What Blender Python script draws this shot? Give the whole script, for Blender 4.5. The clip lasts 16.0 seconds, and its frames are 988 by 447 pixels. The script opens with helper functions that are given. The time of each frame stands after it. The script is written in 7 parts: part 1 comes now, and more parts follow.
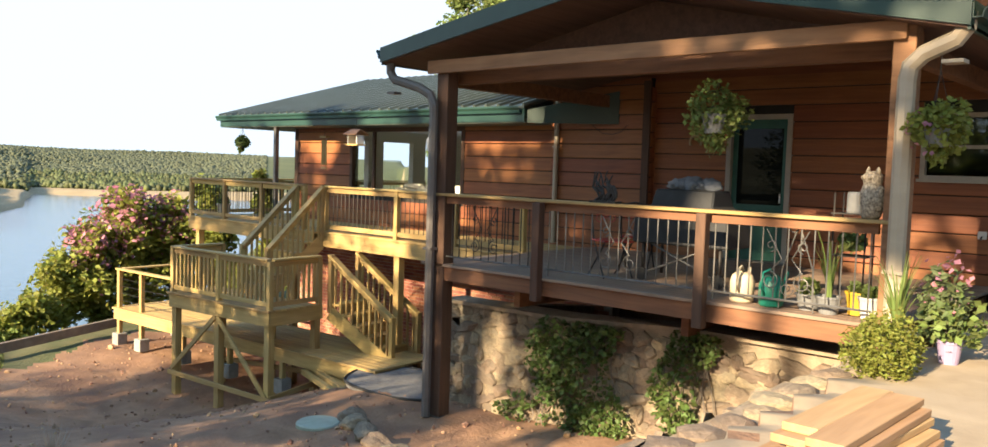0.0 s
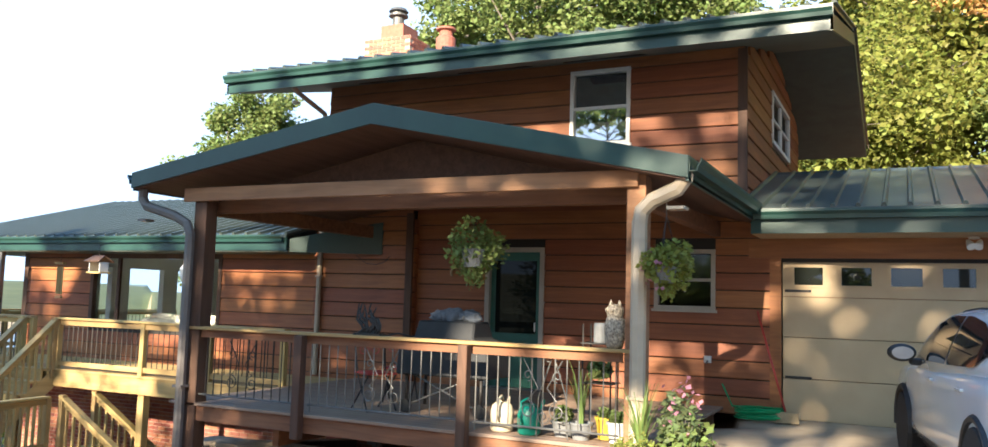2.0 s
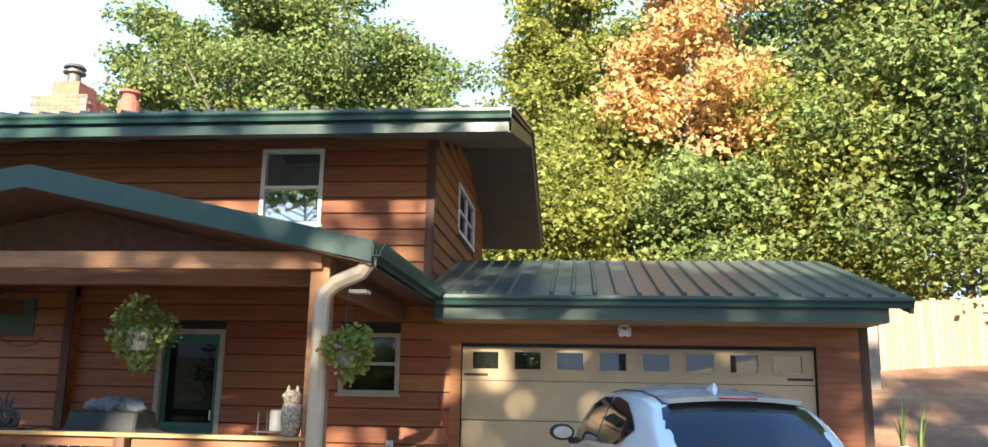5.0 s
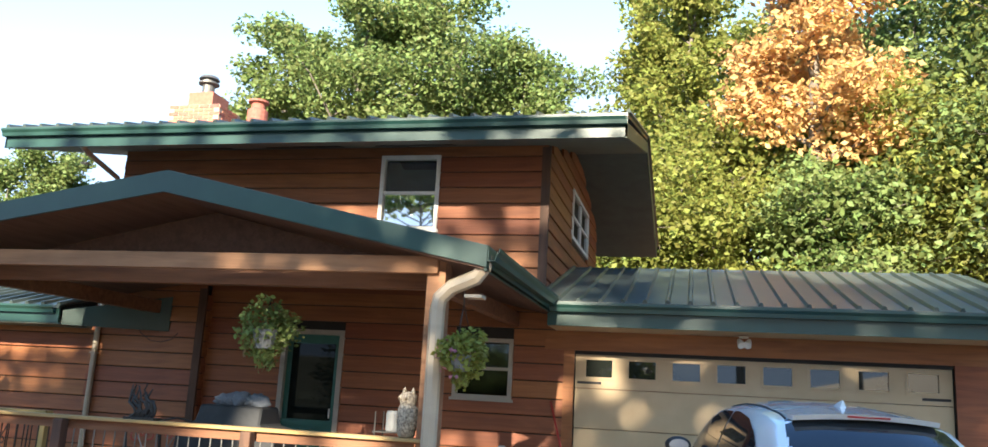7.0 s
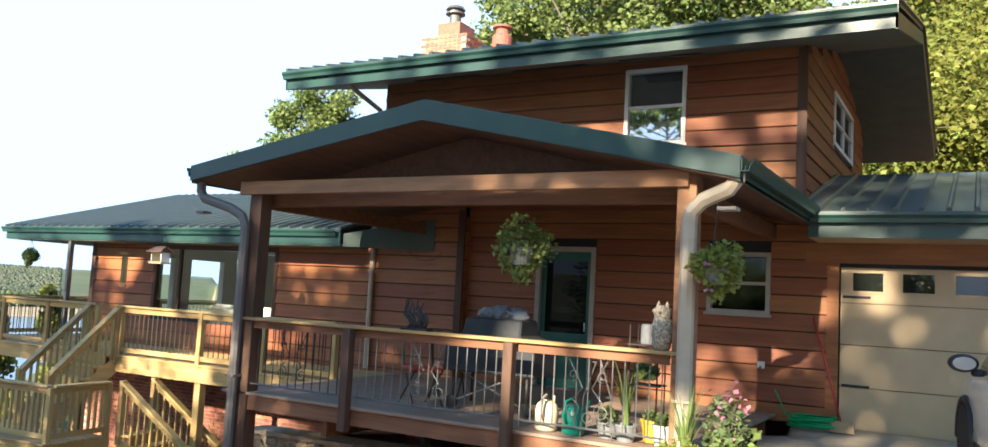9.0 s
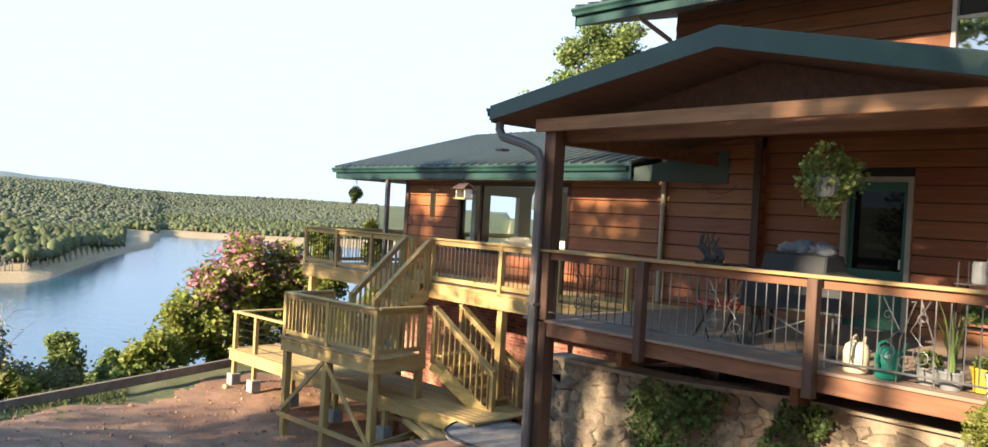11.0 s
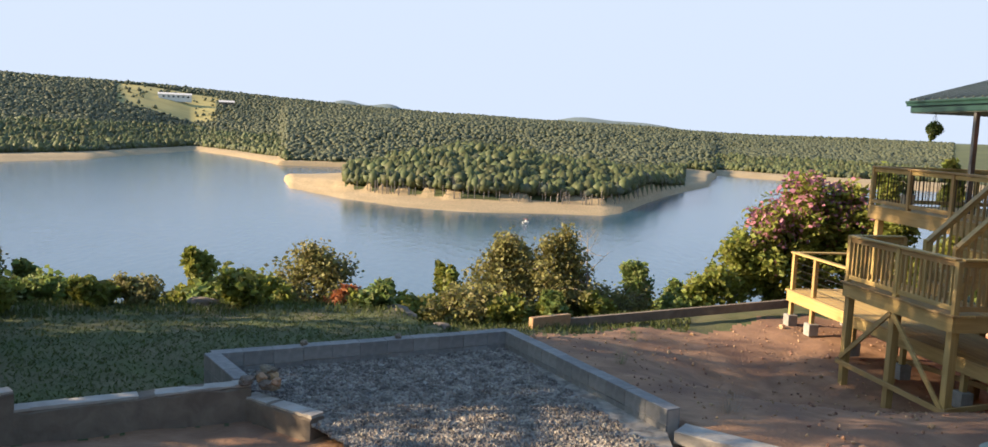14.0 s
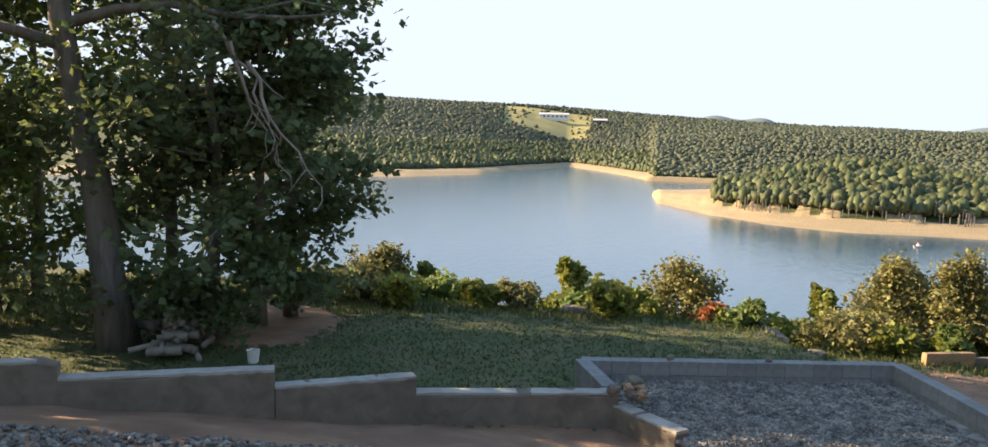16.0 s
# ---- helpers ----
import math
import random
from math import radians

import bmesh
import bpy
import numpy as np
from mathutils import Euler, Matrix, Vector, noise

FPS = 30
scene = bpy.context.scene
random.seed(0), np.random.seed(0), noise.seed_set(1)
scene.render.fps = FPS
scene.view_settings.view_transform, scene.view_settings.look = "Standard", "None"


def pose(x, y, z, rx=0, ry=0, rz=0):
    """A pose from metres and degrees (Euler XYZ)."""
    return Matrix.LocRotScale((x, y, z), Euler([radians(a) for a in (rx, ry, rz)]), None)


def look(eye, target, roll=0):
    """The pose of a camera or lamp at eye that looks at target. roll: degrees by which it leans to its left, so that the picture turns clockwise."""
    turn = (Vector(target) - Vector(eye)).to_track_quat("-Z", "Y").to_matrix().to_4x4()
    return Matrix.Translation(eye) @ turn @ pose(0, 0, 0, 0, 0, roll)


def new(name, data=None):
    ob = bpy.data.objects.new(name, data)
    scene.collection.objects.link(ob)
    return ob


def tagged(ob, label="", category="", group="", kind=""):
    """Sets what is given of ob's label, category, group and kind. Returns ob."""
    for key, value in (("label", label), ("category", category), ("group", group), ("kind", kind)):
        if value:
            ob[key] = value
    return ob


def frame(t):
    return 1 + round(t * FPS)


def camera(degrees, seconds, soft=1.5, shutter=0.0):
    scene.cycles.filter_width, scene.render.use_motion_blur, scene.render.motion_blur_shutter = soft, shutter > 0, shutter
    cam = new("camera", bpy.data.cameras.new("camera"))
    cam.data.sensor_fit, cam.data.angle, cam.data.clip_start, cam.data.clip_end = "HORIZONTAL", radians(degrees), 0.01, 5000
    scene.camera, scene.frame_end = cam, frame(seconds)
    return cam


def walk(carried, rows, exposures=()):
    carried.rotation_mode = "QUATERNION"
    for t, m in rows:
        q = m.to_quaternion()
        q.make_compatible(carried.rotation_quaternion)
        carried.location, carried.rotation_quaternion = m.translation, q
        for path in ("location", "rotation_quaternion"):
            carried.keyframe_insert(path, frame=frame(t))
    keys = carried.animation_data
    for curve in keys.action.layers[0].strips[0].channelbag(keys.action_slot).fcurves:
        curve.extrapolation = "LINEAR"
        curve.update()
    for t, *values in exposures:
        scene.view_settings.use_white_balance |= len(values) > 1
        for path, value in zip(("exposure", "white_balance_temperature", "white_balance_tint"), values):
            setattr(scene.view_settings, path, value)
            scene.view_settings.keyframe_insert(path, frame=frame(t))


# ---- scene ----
# ---------------------------------------------------------------- camera
EYE = (0.0, 0.0, 1.43)
cam = camera(60.70, 16.0)
# seconds, yaw to the left, pitch, roll in degrees, and how far the hand strays from EYE
PATH = [
    (0, 41.84, -3.71, 1.84, -0.056, 0.050, -0.037), (0.5, 36.02, -2.16, 1.80, -0.066, -0.002, -0.026),
    (1, 30.78, -0.13, 1.78, -0.030, -0.019, -0.015), (1.5, 28.03, 3.05, 1.71, -0.017, -0.025, 0.009),
    (2, 26.14, 5.25, 1.73, -0.023, -0.030, 0.045), (2.5, 24.34, 6.79, 1.78, -0.011, -0.021, 0.058),
    (3, 22.00, 8.10, 1.84, -0.006, -0.014, 0.062), (3.5, 17.35, 9.15, 1.20, 0.014, -0.002, 0.061),
    (4, 12.63, 9.85, 0.73, 0.058, 0.002, 0.066), (4.5, 8.97, 10.70, 0.82, 0.098, 0.005, 0.068),
    (4.7, 7.63, 10.98, 0.88, 0.100, 0.017, 0.060), (5.7, 3.75, 11.75, 1.45, 0.100, 0.050, 0.060),
    (6.8, 10.15, 11.70, 2.73, 0.072, 0.065, 0.070), (7, 13.63, 11.49, 3.15, 0.071, 0.063, 0.061),
    (7.5, 20.11, 10.68, 3.53, 0.119, 0.043, 0.033), (8, 23.03, 7.69, 3.65, 0.105, 0.053, 0.040),
    (8.2, 24.09, 6.84, 3.50, 0.100, 0.045, 0.028), (10.3, 41.97, 1.59, 3.09, 0.002, 0.044, 0.033),
    (10.5, 43.78, 0.96, 3.15, 0.003, 0.033, 0.027), (11, 49.12, -0.46, 3.21, 0.007, 0.001, 0.014),
    (11.5, 54.95, -2.22, 3.02, -0.009, 0.018, 0.024), (12, 59.07, -3.62, 3.25, -0.009, 0.002, 0.017),
    (12.5, 63.65, -4.62, 3.40, -0.045, -0.010, 0.003), (13, 69.33, -5.32, 3.33, -0.078, -0.051, 0.000),
    (13.5, 75.22, -5.77, 2.97, -0.114, -0.070, -0.021), (14, 85.25, -6.35, 2.45, -0.158, -0.072, -0.019),
    (14.5, 91.83, -6.50, 2.17, -0.137, -0.093, -0.013), (15, 97.23, -6.54, 2.00, -0.142, -0.097, -0.011),
    (15.5, 102.76, -6.37, 1.65, -0.124, -0.094, -0.013), (16, 109.94, -6.14, 1.54, -0.163, -0.123, -0.034)]
walk(cam, [(t, pose(EYE[0] + dx, EYE[1] + dy, EYE[2] + dz, 90 + pitch, 0, yaw) @ pose(0, 0, 0, 0, 0, roll))
           for t, yaw, pitch, roll, dx, dy, dz in PATH],
     exposures=[(0, 2.08, 6350, 10), (2, 2.36, 5450, 9), (4.5, 2.46, 5450, 8), (8, 2.34, 5300, 8), (11, 2.1, 5850, 11), (12.3, 2.0, 6050, 14), (13, 1.78, 6150, 15), (14, 1.6, 6300, 15), (16, 1.88, 6600, 15)])

# ---------------------------------------------------------------- light
SUN_EL, SUN_AZ = radians(21), radians(178)      # azimuth clockwise from +y
world = bpy.data.worlds.new("sky")
world.use_nodes = True
scene.world = world
wn = world.node_tree
sky = wn.nodes.new("ShaderNodeTexSky")
sky.sky_type, sky.sun_disc = "NISHITA", False
sky.sun_elevation, sky.sun_rotation = SUN_EL, SUN_AZ
sky.dust_density, sky.air_density, sky.ozone_density = 0.15, 0.9, 1.8
wn.nodes["Background"].inputs["Strength"].default_value = 0.15
thin = wn.nodes.new("ShaderNodeMix")           # caps the sky colour so that its brightest part doesn't clip
thin.data_type, thin.blend_type = "RGBA", "DARKEN"
thin.inputs[0].default_value = 1.0
thin.inputs[7].default_value = (1.57, 1.83, 2.13, 1)
wn.links.new(sky.outputs[0], thin.inputs[6])
wn.links.new(thin.outputs[2], wn.nodes["Background"].inputs["Color"])
sun = new("sun", bpy.data.lights.new("sun", "SUN"))
sun.data.energy, sun.data.angle, sun.data.color = 4.8, radians(0.55), (1.0, 0.77, 0.48)
sun_dir = Vector((math.sin(SUN_AZ) * math.cos(SUN_EL), math.cos(SUN_AZ) * math.cos(SUN_EL), math.sin(SUN_EL)))
sun.matrix_world = look(sun_dir * 60, (0, 0, 0))

# ---------------------------------------------------------------- materials
def material(name, c1, c2, scale=(4, 4, 4), rough=0.7, bump=0.2, fine=6.0, c3=None, metal=0.0, vary=0.0, island=0.0,
             coat=0.0, spec=0.5, distort=0.6, bump_dist=0.01, patch=0.35):
    """Two colours mixed by stretched grain, a broader patch of c3, relief, and a shift of value from piece to piece."""
    m = bpy.data.materials.new(name)
    m.use_nodes = True
    n, k = m.node_tree.nodes, m.node_tree.links
    b = n["Principled BSDF"]
    tc = n.new("ShaderNodeTexCoord")
    mp = n.new("ShaderNodeMapping")
    mp.inputs["Scale"].default_value = scale
    k.new(tc.outputs["Object"], mp.inputs["Vector"])
    grain = n.new("ShaderNodeTexNoise")
    grain.inputs["Scale"].default_value, grain.inputs["Detail"].default_value = 1.0, 6.0
    grain.inputs["Distortion"].default_value = distort
    k.new(mp.outputs[0], grain.inputs["Vector"])
    ramp = n.new("ShaderNodeValToRGB")
    ramp.color_ramp.elements[0].position, ramp.color_ramp.elements[1].position = 0.32, 0.68
    ramp.color_ramp.elements[0].color, ramp.color_ramp.elements[1].color = (*c1, 1), (*c2, 1)
    k.new(grain.outputs["Fac"], ramp.inputs["Fac"])
    col = ramp.outputs["Color"]
    if c3:
        big = n.new("ShaderNodeTexNoise")
        big.inputs["Scale"].default_value, big.inputs["Detail"].default_value = 0.9, 4.0
        k.new(tc.outputs["Object"], big.inputs["Vector"])
        r2 = n.new("ShaderNodeValToRGB")
        r2.color_ramp.elements[0].position, r2.color_ramp.elements[1].position = 0.5 - 0.12, 0.5 + 0.2
        r2.color_ramp.elements[1].color = (patch, patch, patch, 1)
        r2.color_ramp.elements[0].color = (0, 0, 0, 1)
        if patch > 0.6:
            r2.color_ramp.elements[1].color = (1, 1, 1, 1)
        k.new(big.outputs["Fac"], r2.inputs["Fac"])
        mix = n.new("ShaderNodeMix")
        mix.data_type = "RGBA"
        k.new(r2.outputs["Color"], mix.inputs["Factor"])
        k.new(col, mix.inputs["A"])
        mix.inputs["B"].default_value = (*c3, 1)
        col = mix.outputs["Result"]
    if vary or island:
        if island:
            src = n.new("ShaderNodeNewGeometry").outputs["Random Per Island"]
        else:
            src = n.new("ShaderNodeObjectInfo").outputs["Random"]
        amount = island or vary
        mr = n.new("ShaderNodeMapRange")
        mr.inputs["To Min"].default_value, mr.inputs["To Max"].default_value = 1 - amount, 1 + amount
        k.new(src, mr.inputs["Value"])
        hs = n.new("ShaderNodeHueSaturation")
        k.new(mr.outputs[0], hs.inputs["Value"])
        mh = n.new("ShaderNodeMapRange")
        mh.inputs["To Min"].default_value, mh.inputs["To Max"].default_value = 0.5 - amount * 0.06, 0.5 + amount * 0.06
        k.new(src, mh.inputs["Value"])
        k.new(mh.outputs[0], hs.inputs["Hue"])
        k.new(col, hs.inputs["Color"])
        col = hs.outputs["Color"]
    k.new(col, b.inputs["Base Color"])
    b.inputs["Roughness"].default_value, b.inputs["Metallic"].default_value = rough, metal
    b.inputs["Coat Weight"].default_value = coat
    b.inputs["Specular IOR Level"].default_value = spec
    if bump:
        fn = n.new("ShaderNodeTexNoise")
        fn.inputs["Scale"].default_value, fn.inputs["Detail"].default_value = fine, 5.0
        k.new(mp.outputs[0], fn.inputs["Vector"])
        bp = n.new("ShaderNodeBump")
        bp.inputs["Strength"].default_value, bp.inputs["Distance"].default_value = bump, bump_dist
        k.new(fn.outputs["Fac"], bp.inputs["Height"])
        k.new(bp.outputs[0], b.inputs["Normal"])
    return m


def leaf_material(name, c1, c2, amount=0.35, glow=0.42):
    """Leaves that let some light through; value and hue shift from leaf to leaf."""
    m = material(name, c1, c2, scale=(0.35, 0.35, 0.35), rough=0.55, bump=0.0, island=amount, spec=0.3)
    n, k = m.node_tree.nodes, m.node_tree.links
    b = n["Principled BSDF"]
    tr = n.new("ShaderNodeBsdfTranslucent")
    k.new(b.inputs["Base Color"].links[0].from_socket, tr.inputs["Color"])
    mx = n.new("ShaderNodeMixShader")
    mx.inputs[0].default_value = glow
    k.new(b.outputs[0], mx.inputs[1])
    k.new(tr.outputs[0], mx.inputs[2])
    k.new(mx.outputs[0], n["Material Output"].inputs["Surface"])
    return m


def glass_material(name, tint=(0.9, 0.95, 0.95), rough=0.0):
    m = bpy.data.materials.new(name)
    m.use_nodes = True
    b = m.node_tree.nodes["Principled BSDF"]
    b.inputs["Base Color"].default_value = (*tint, 1)
    b.inputs["Roughness"].default_value = rough
    b.inputs["Transmission Weight"].default_value = 1.0
    b.inputs["IOR"].default_value = 1.45
    return m


def wood(name, c1, c2, axis, c3=None, rough=0.75, vary=0.12, bump=0.25):
    """Sawn wood with grain along the axis."""
    s = {"x": (1.2, 14, 14), "y": (14, 1.2, 14), "z": (14, 14, 1.2)}[axis]
    return material(name, c1, c2, scale=s, rough=rough, bump=bump, fine=3.0, c3=c3, vary=vary)


SIDING = wood("cedar siding", (0.165, 0.051, 0.015), (0.27, 0.094, 0.028), "x", c3=(0.3, 0.12, 0.042), rough=0.62, vary=0.16)
SIDING_Y = wood("cedar siding along y", (0.165, 0.051, 0.015), (0.27, 0.094, 0.028), "y", c3=(0.3, 0.12, 0.042), rough=0.62, vary=0.16)
# stain colour taken darker still for the shaded left porch post
DARKWOOD = wood("shade-darkened stained post wood", (0.045, 0.022, 0.013), (0.088, 0.043, 0.025), "z", c3=(0.1, 0.055, 0.033))
DARKWOOD_X = wood("stained beam wood", (0.1, 0.04, 0.018), (0.19, 0.082, 0.036), "x", c3=(0.24, 0.12, 0.06))
BEAM = wood("fir beam", (0.16, 0.075, 0.034), (0.27, 0.135, 0.065), "x", c3=(0.36, 0.2, 0.1))
# base colour lowered to carry the shade under the porch roof
CEILWOOD = wood("ceiling boards darkened for shade", (0.075, 0.04, 0.026), (0.12, 0.065, 0.042), "y")
DECKING = wood("weathered decking", (0.17, 0.12, 0.085), (0.27, 0.2, 0.145), "x", c3=(0.2, 0.11, 0.07))
LUMBER = {a: wood("treated lumber " + a, (0.3, 0.195, 0.065), (0.44, 0.3, 0.11), a, c3=(0.36, 0.27, 0.14), vary=0.14) for a in "xyz"}
RAWBOARD = wood("sawn boards", (0.32, 0.19, 0.09), (0.45, 0.28, 0.14), "y", c3=(0.27, 0.18, 0.11), vary=0.2)
GREEN = material("green painted metal", (0.011, 0.036, 0.031), (0.016, 0.048, 0.041), (2, 2, 2), rough=0.38, bump=0.05, c3=(0.035, 0.08, 0.06))
ROOF = material("green roofing sheet", (0.044, 0.058, 0.054), (0.06, 0.075, 0.07), (1.5, 1.5, 1.5), rough=0.33, bump=0.08, c3=(0.085, 0.105, 0.1))
SOFFIT = material("green soffit board", (0.075, 0.095, 0.085), (0.095, 0.12, 0.105), (3, 3, 3), rough=0.7, bump=0.1)
TANPAINT = material("tan paint", (0.44, 0.325, 0.185), (0.48, 0.36, 0.21), (3, 3, 3), rough=0.5, bump=0.04, c3=(0.4, 0.3, 0.175))
SPOUT = material("tan metal downspout", (0.36, 0.3, 0.22), (0.42, 0.35, 0.26), (2, 2, 6), rough=0.45, bump=0.05)
SPOUTDARK = material("grey brown downspout", (0.1, 0.09, 0.085), (0.13, 0.115, 0.105), (2, 2, 6), rough=0.5, bump=0.05)
WHITE = material("white trim paint", (0.62, 0.6, 0.55), (0.72, 0.7, 0.66), (3, 3, 3), rough=0.5, bump=0.05)
FRAMETAN = material("weathered tan frame paint", (0.3, 0.265, 0.215), (0.37, 0.33, 0.27), (4, 4, 4), rough=0.6, bump=0.05)
GREENDOOR = material("green door paint", (0.018, 0.085, 0.06), (0.025, 0.11, 0.078), (3, 3, 3), rough=0.4, bump=0.05)
IRON = material("black iron", (0.016, 0.014, 0.013), (0.03, 0.026, 0.024), (6, 6, 6), rough=0.55, bump=0.1, metal=0.3)
GREYBAR = material("grey metal bar", (0.1, 0.1, 0.095), (0.16, 0.155, 0.15), (6, 6, 6), rough=0.5, metal=0.5)
STONE = material("field stone", (0.16, 0.12, 0.08), (0.31, 0.24, 0.165), (5, 5, 5), rough=0.9, bump=0.6, fine=3, c3=(0.15, 0.125, 0.095), vary=0.3, bump_dist=0.03, patch=0.7)
MORTAR = material("mortar", (0.2, 0.155, 0.105), (0.29, 0.23, 0.165), (8, 8, 8), rough=0.95, bump=0.6, bump_dist=0.02)
BRICK = material("red brick", (0.25, 0.085, 0.05), (0.36, 0.135, 0.085), (14, 14, 14), rough=0.85, bump=0.35, vary=0.28, c3=(0.4, 0.24, 0.17))
BRICKMORTAR = material("pale mortar", (0.35, 0.28, 0.22), (0.44, 0.36, 0.29), (20, 20, 20), rough=0.95, bump=0.4)
CONCRETE = material("grey concrete block", (0.17, 0.165, 0.155), (0.25, 0.24, 0.225), (9, 9, 9), rough=0.92, bump=0.5, fine=5, c3=(0.36, 0.35, 0.325), vary=0.12)
# brown concrete, darker so the stepped wall's front carries its shade
BROWNCONC = material("brown concrete darkened for shade", (0.14, 0.11, 0.082), (0.21, 0.17, 0.128), (5, 5, 5), rough=0.95, bump=0.5, c3=(0.1, 0.07, 0.05))
FOOTING = material("poured footing concrete", (0.3, 0.28, 0.245), (0.4, 0.375, 0.33), (5, 5, 5), rough=0.92, bump=0.4, c3=(0.33, 0.25, 0.19))
DRIVE = material("concrete driveway", (0.27, 0.21, 0.14), (0.35, 0.28, 0.19), (3, 3, 3), rough=0.9, bump=0.3, fine=9, c3=(0.34, 0.28, 0.21))
GRAVEL = material("grey gravel", (0.1, 0.088, 0.075), (0.29, 0.255, 0.215), (6, 6, 6), rough=0.95, bump=0.5, island=0.4)
BARK = material("tree bark", (0.085, 0.072, 0.06), (0.185, 0.16, 0.135), (7, 7, 1.6), rough=0.95, bump=0.8, fine=3, c3=(0.16, 0.145, 0.12), bump_dist=0.03)
DEADWOOD = material("dead grey wood", (0.2, 0.17, 0.14), (0.32, 0.28, 0.235), (8, 8, 3), rough=0.95, bump=0.4)
LEAF = leaf_material("green leaves", (0.122, 0.172, 0.048), (0.2, 0.245, 0.076))
LEAFYELLOW = leaf_material("yellow green leaves", (0.175, 0.2, 0.04), (0.275, 0.285, 0.062), 0.35, 0.5)
LEAFORANGE = leaf_material("orange leaves", (0.54, 0.33, 0.12), (0.7, 0.47, 0.2), 0.25)
LEAFDARK = leaf_material("dark oak leaves", (0.1, 0.135, 0.06), (0.15, 0.185, 0.08), 0.35, 0.5)
LEAFCEDAR = leaf_material("cedar needles", (0.15, 0.15, 0.05), (0.23, 0.21, 0.075), 0.3, 0.35)
LEAFRUST = leaf_material("rust coloured leaves", (0.3, 0.11, 0.045), (0.42, 0.17, 0.07), 0.3)
PINK = leaf_material("pink blossom", (0.44, 0.17, 0.26), (0.54, 0.28, 0.35), 0.3)
IVY = leaf_material("ivy leaves", (0.05, 0.085, 0.022), (0.095, 0.135, 0.036), 0.35, 0.2)
SHADEGLASS = glass_material("window glass")


def coated_glass(name, tint, ior):
    """Dark glazing with a reflective coating."""
    m = material(name, tint, tuple(c * 1.2 for c in tint), (1, 1, 1), rough=0.02, bump=0.0)
    m.node_tree.nodes["Principled BSDF"].inputs["IOR"].default_value = ior
    return m


UPGLASS = coated_glass("coated window glass", (0.05, 0.055, 0.06), 9.0)
GARGLASS = coated_glass("coated garage glazing", (0.016, 0.018, 0.016), 1.6)
DOORGLASS = coated_glass("dark door glazing", (0.008, 0.01, 0.009), 1.22)
# near-black rooms: missing light is put into the colour; also backs siding gaps
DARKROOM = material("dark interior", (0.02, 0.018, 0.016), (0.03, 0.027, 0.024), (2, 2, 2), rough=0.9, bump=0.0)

DIRT = material("red brown dirt", (0.215, 0.118, 0.062), (0.325, 0.19, 0.11), (2.5, 2.5, 2.5), rough=0.95, bump=0.6, fine=7, c3=(0.16, 0.085, 0.052), bump_dist=0.03, patch=0.8)
LAWN = material("mown grass ground", (0.04, 0.06, 0.016), (0.075, 0.095, 0.026), (1.6, 1.6, 1.6), rough=0.95, bump=0.8, fine=14, c3=(0.11, 0.1, 0.045), bump_dist=0.04, patch=0.8)
SAND = material("lake shore sand", (0.29, 0.21, 0.12), (0.4, 0.3, 0.18), (0.03, 0.03, 0.5), rough=0.95, bump=0.0, c3=(0.19, 0.165, 0.085), patch=0.8)
WOODFLOOR = material("wooded hillside ground", (0.04, 0.055, 0.016), (0.07, 0.085, 0.026), (0.02, 0.02, 0.02), rough=0.95, bump=0.0)
FIELD = material("dry hill pasture", (0.25, 0.22, 0.075), (0.32, 0.28, 0.1), (0.02, 0.02, 0.02), rough=0.95, bump=0.0)
# aerial haze is painted in as this blue base colour
HAZEHILL = material("distant hills tinted by haze", (0.1, 0.14, 0.15), (0.12, 0.16, 0.165), (0.004, 0.004, 0.004), rough=1.0, bump=0.0)


# ---------------------------------------------------------------- mesh helpers
def box(bm, x0, x1, y0, y1, z0, z1):
    v = [bm.verts.new((x, y, z)) for x in (x0, x1) for y in (y0, y1) for z in (z0, z1)]
    for f in ((0, 1, 3, 2), (4, 6, 7, 5), (0, 4, 5, 1), (2, 3, 7, 6), (0, 2, 6, 4), (1, 5, 7, 3)):
        bm.faces.new([v[i] for i in f])
    return v


def beam(bm, p, q, w, h, up=(0, 0, 1)):
    """A straight timber from p to q, w wide and h deep."""
    p, q = Vector(p), Vector(q)
    d = (q - p).normalized()
    s = d.cross(Vector(up))
    s = s.normalized() if s.length > 1e-4 else Vector((1, 0, 0))
    u = s.cross(d)
    v = [bm.verts.new(a + s * (w / 2 * i) + u * (h / 2 * j)) for a in (p, q) for i, j in ((-1, -1), (1, -1), (1, 1), (-1, 1))]
    for f in ((0, 3, 2, 1), (4, 5, 6, 7), (0, 1, 5, 4), (1, 2, 6, 5), (2, 3, 7, 6), (3, 0, 4, 7)):
        bm.faces.new([v[i] for i in f])


def tube(bm, pts, r, n=8):
    """A round bar along pts; r is one radius or one for each point."""
    pts = [Vector(p) for p in pts]
    rs = r if isinstance(r, (list, tuple)) else [r] * len(pts)
    rings, ref = [], None
    for i, p in enumerate(pts):
        d = (pts[min(i + 1, len(pts) - 1)] - pts[max(i - 1, 0)]).normalized()
        if ref is None:
            ref = d.orthogonal().normalized()
        a = (ref - d * ref.dot(d)).normalized()
        ref = a
        b = d.cross(a)
        rings.append([bm.verts.new(p + (a * math.cos(2 * math.pi * j / n) + b * math.sin(2 * math.pi * j / n)) * rs[i]) for j in range(n)])
    for g, h in zip(rings, rings[1:]):
        for j in range(n):
            bm.faces.new((g[j], g[(j + 1) % n], h[(j + 1) % n], h[j]))
    bm.faces.new(rings[0][::-1])
    bm.faces.new(rings[-1])


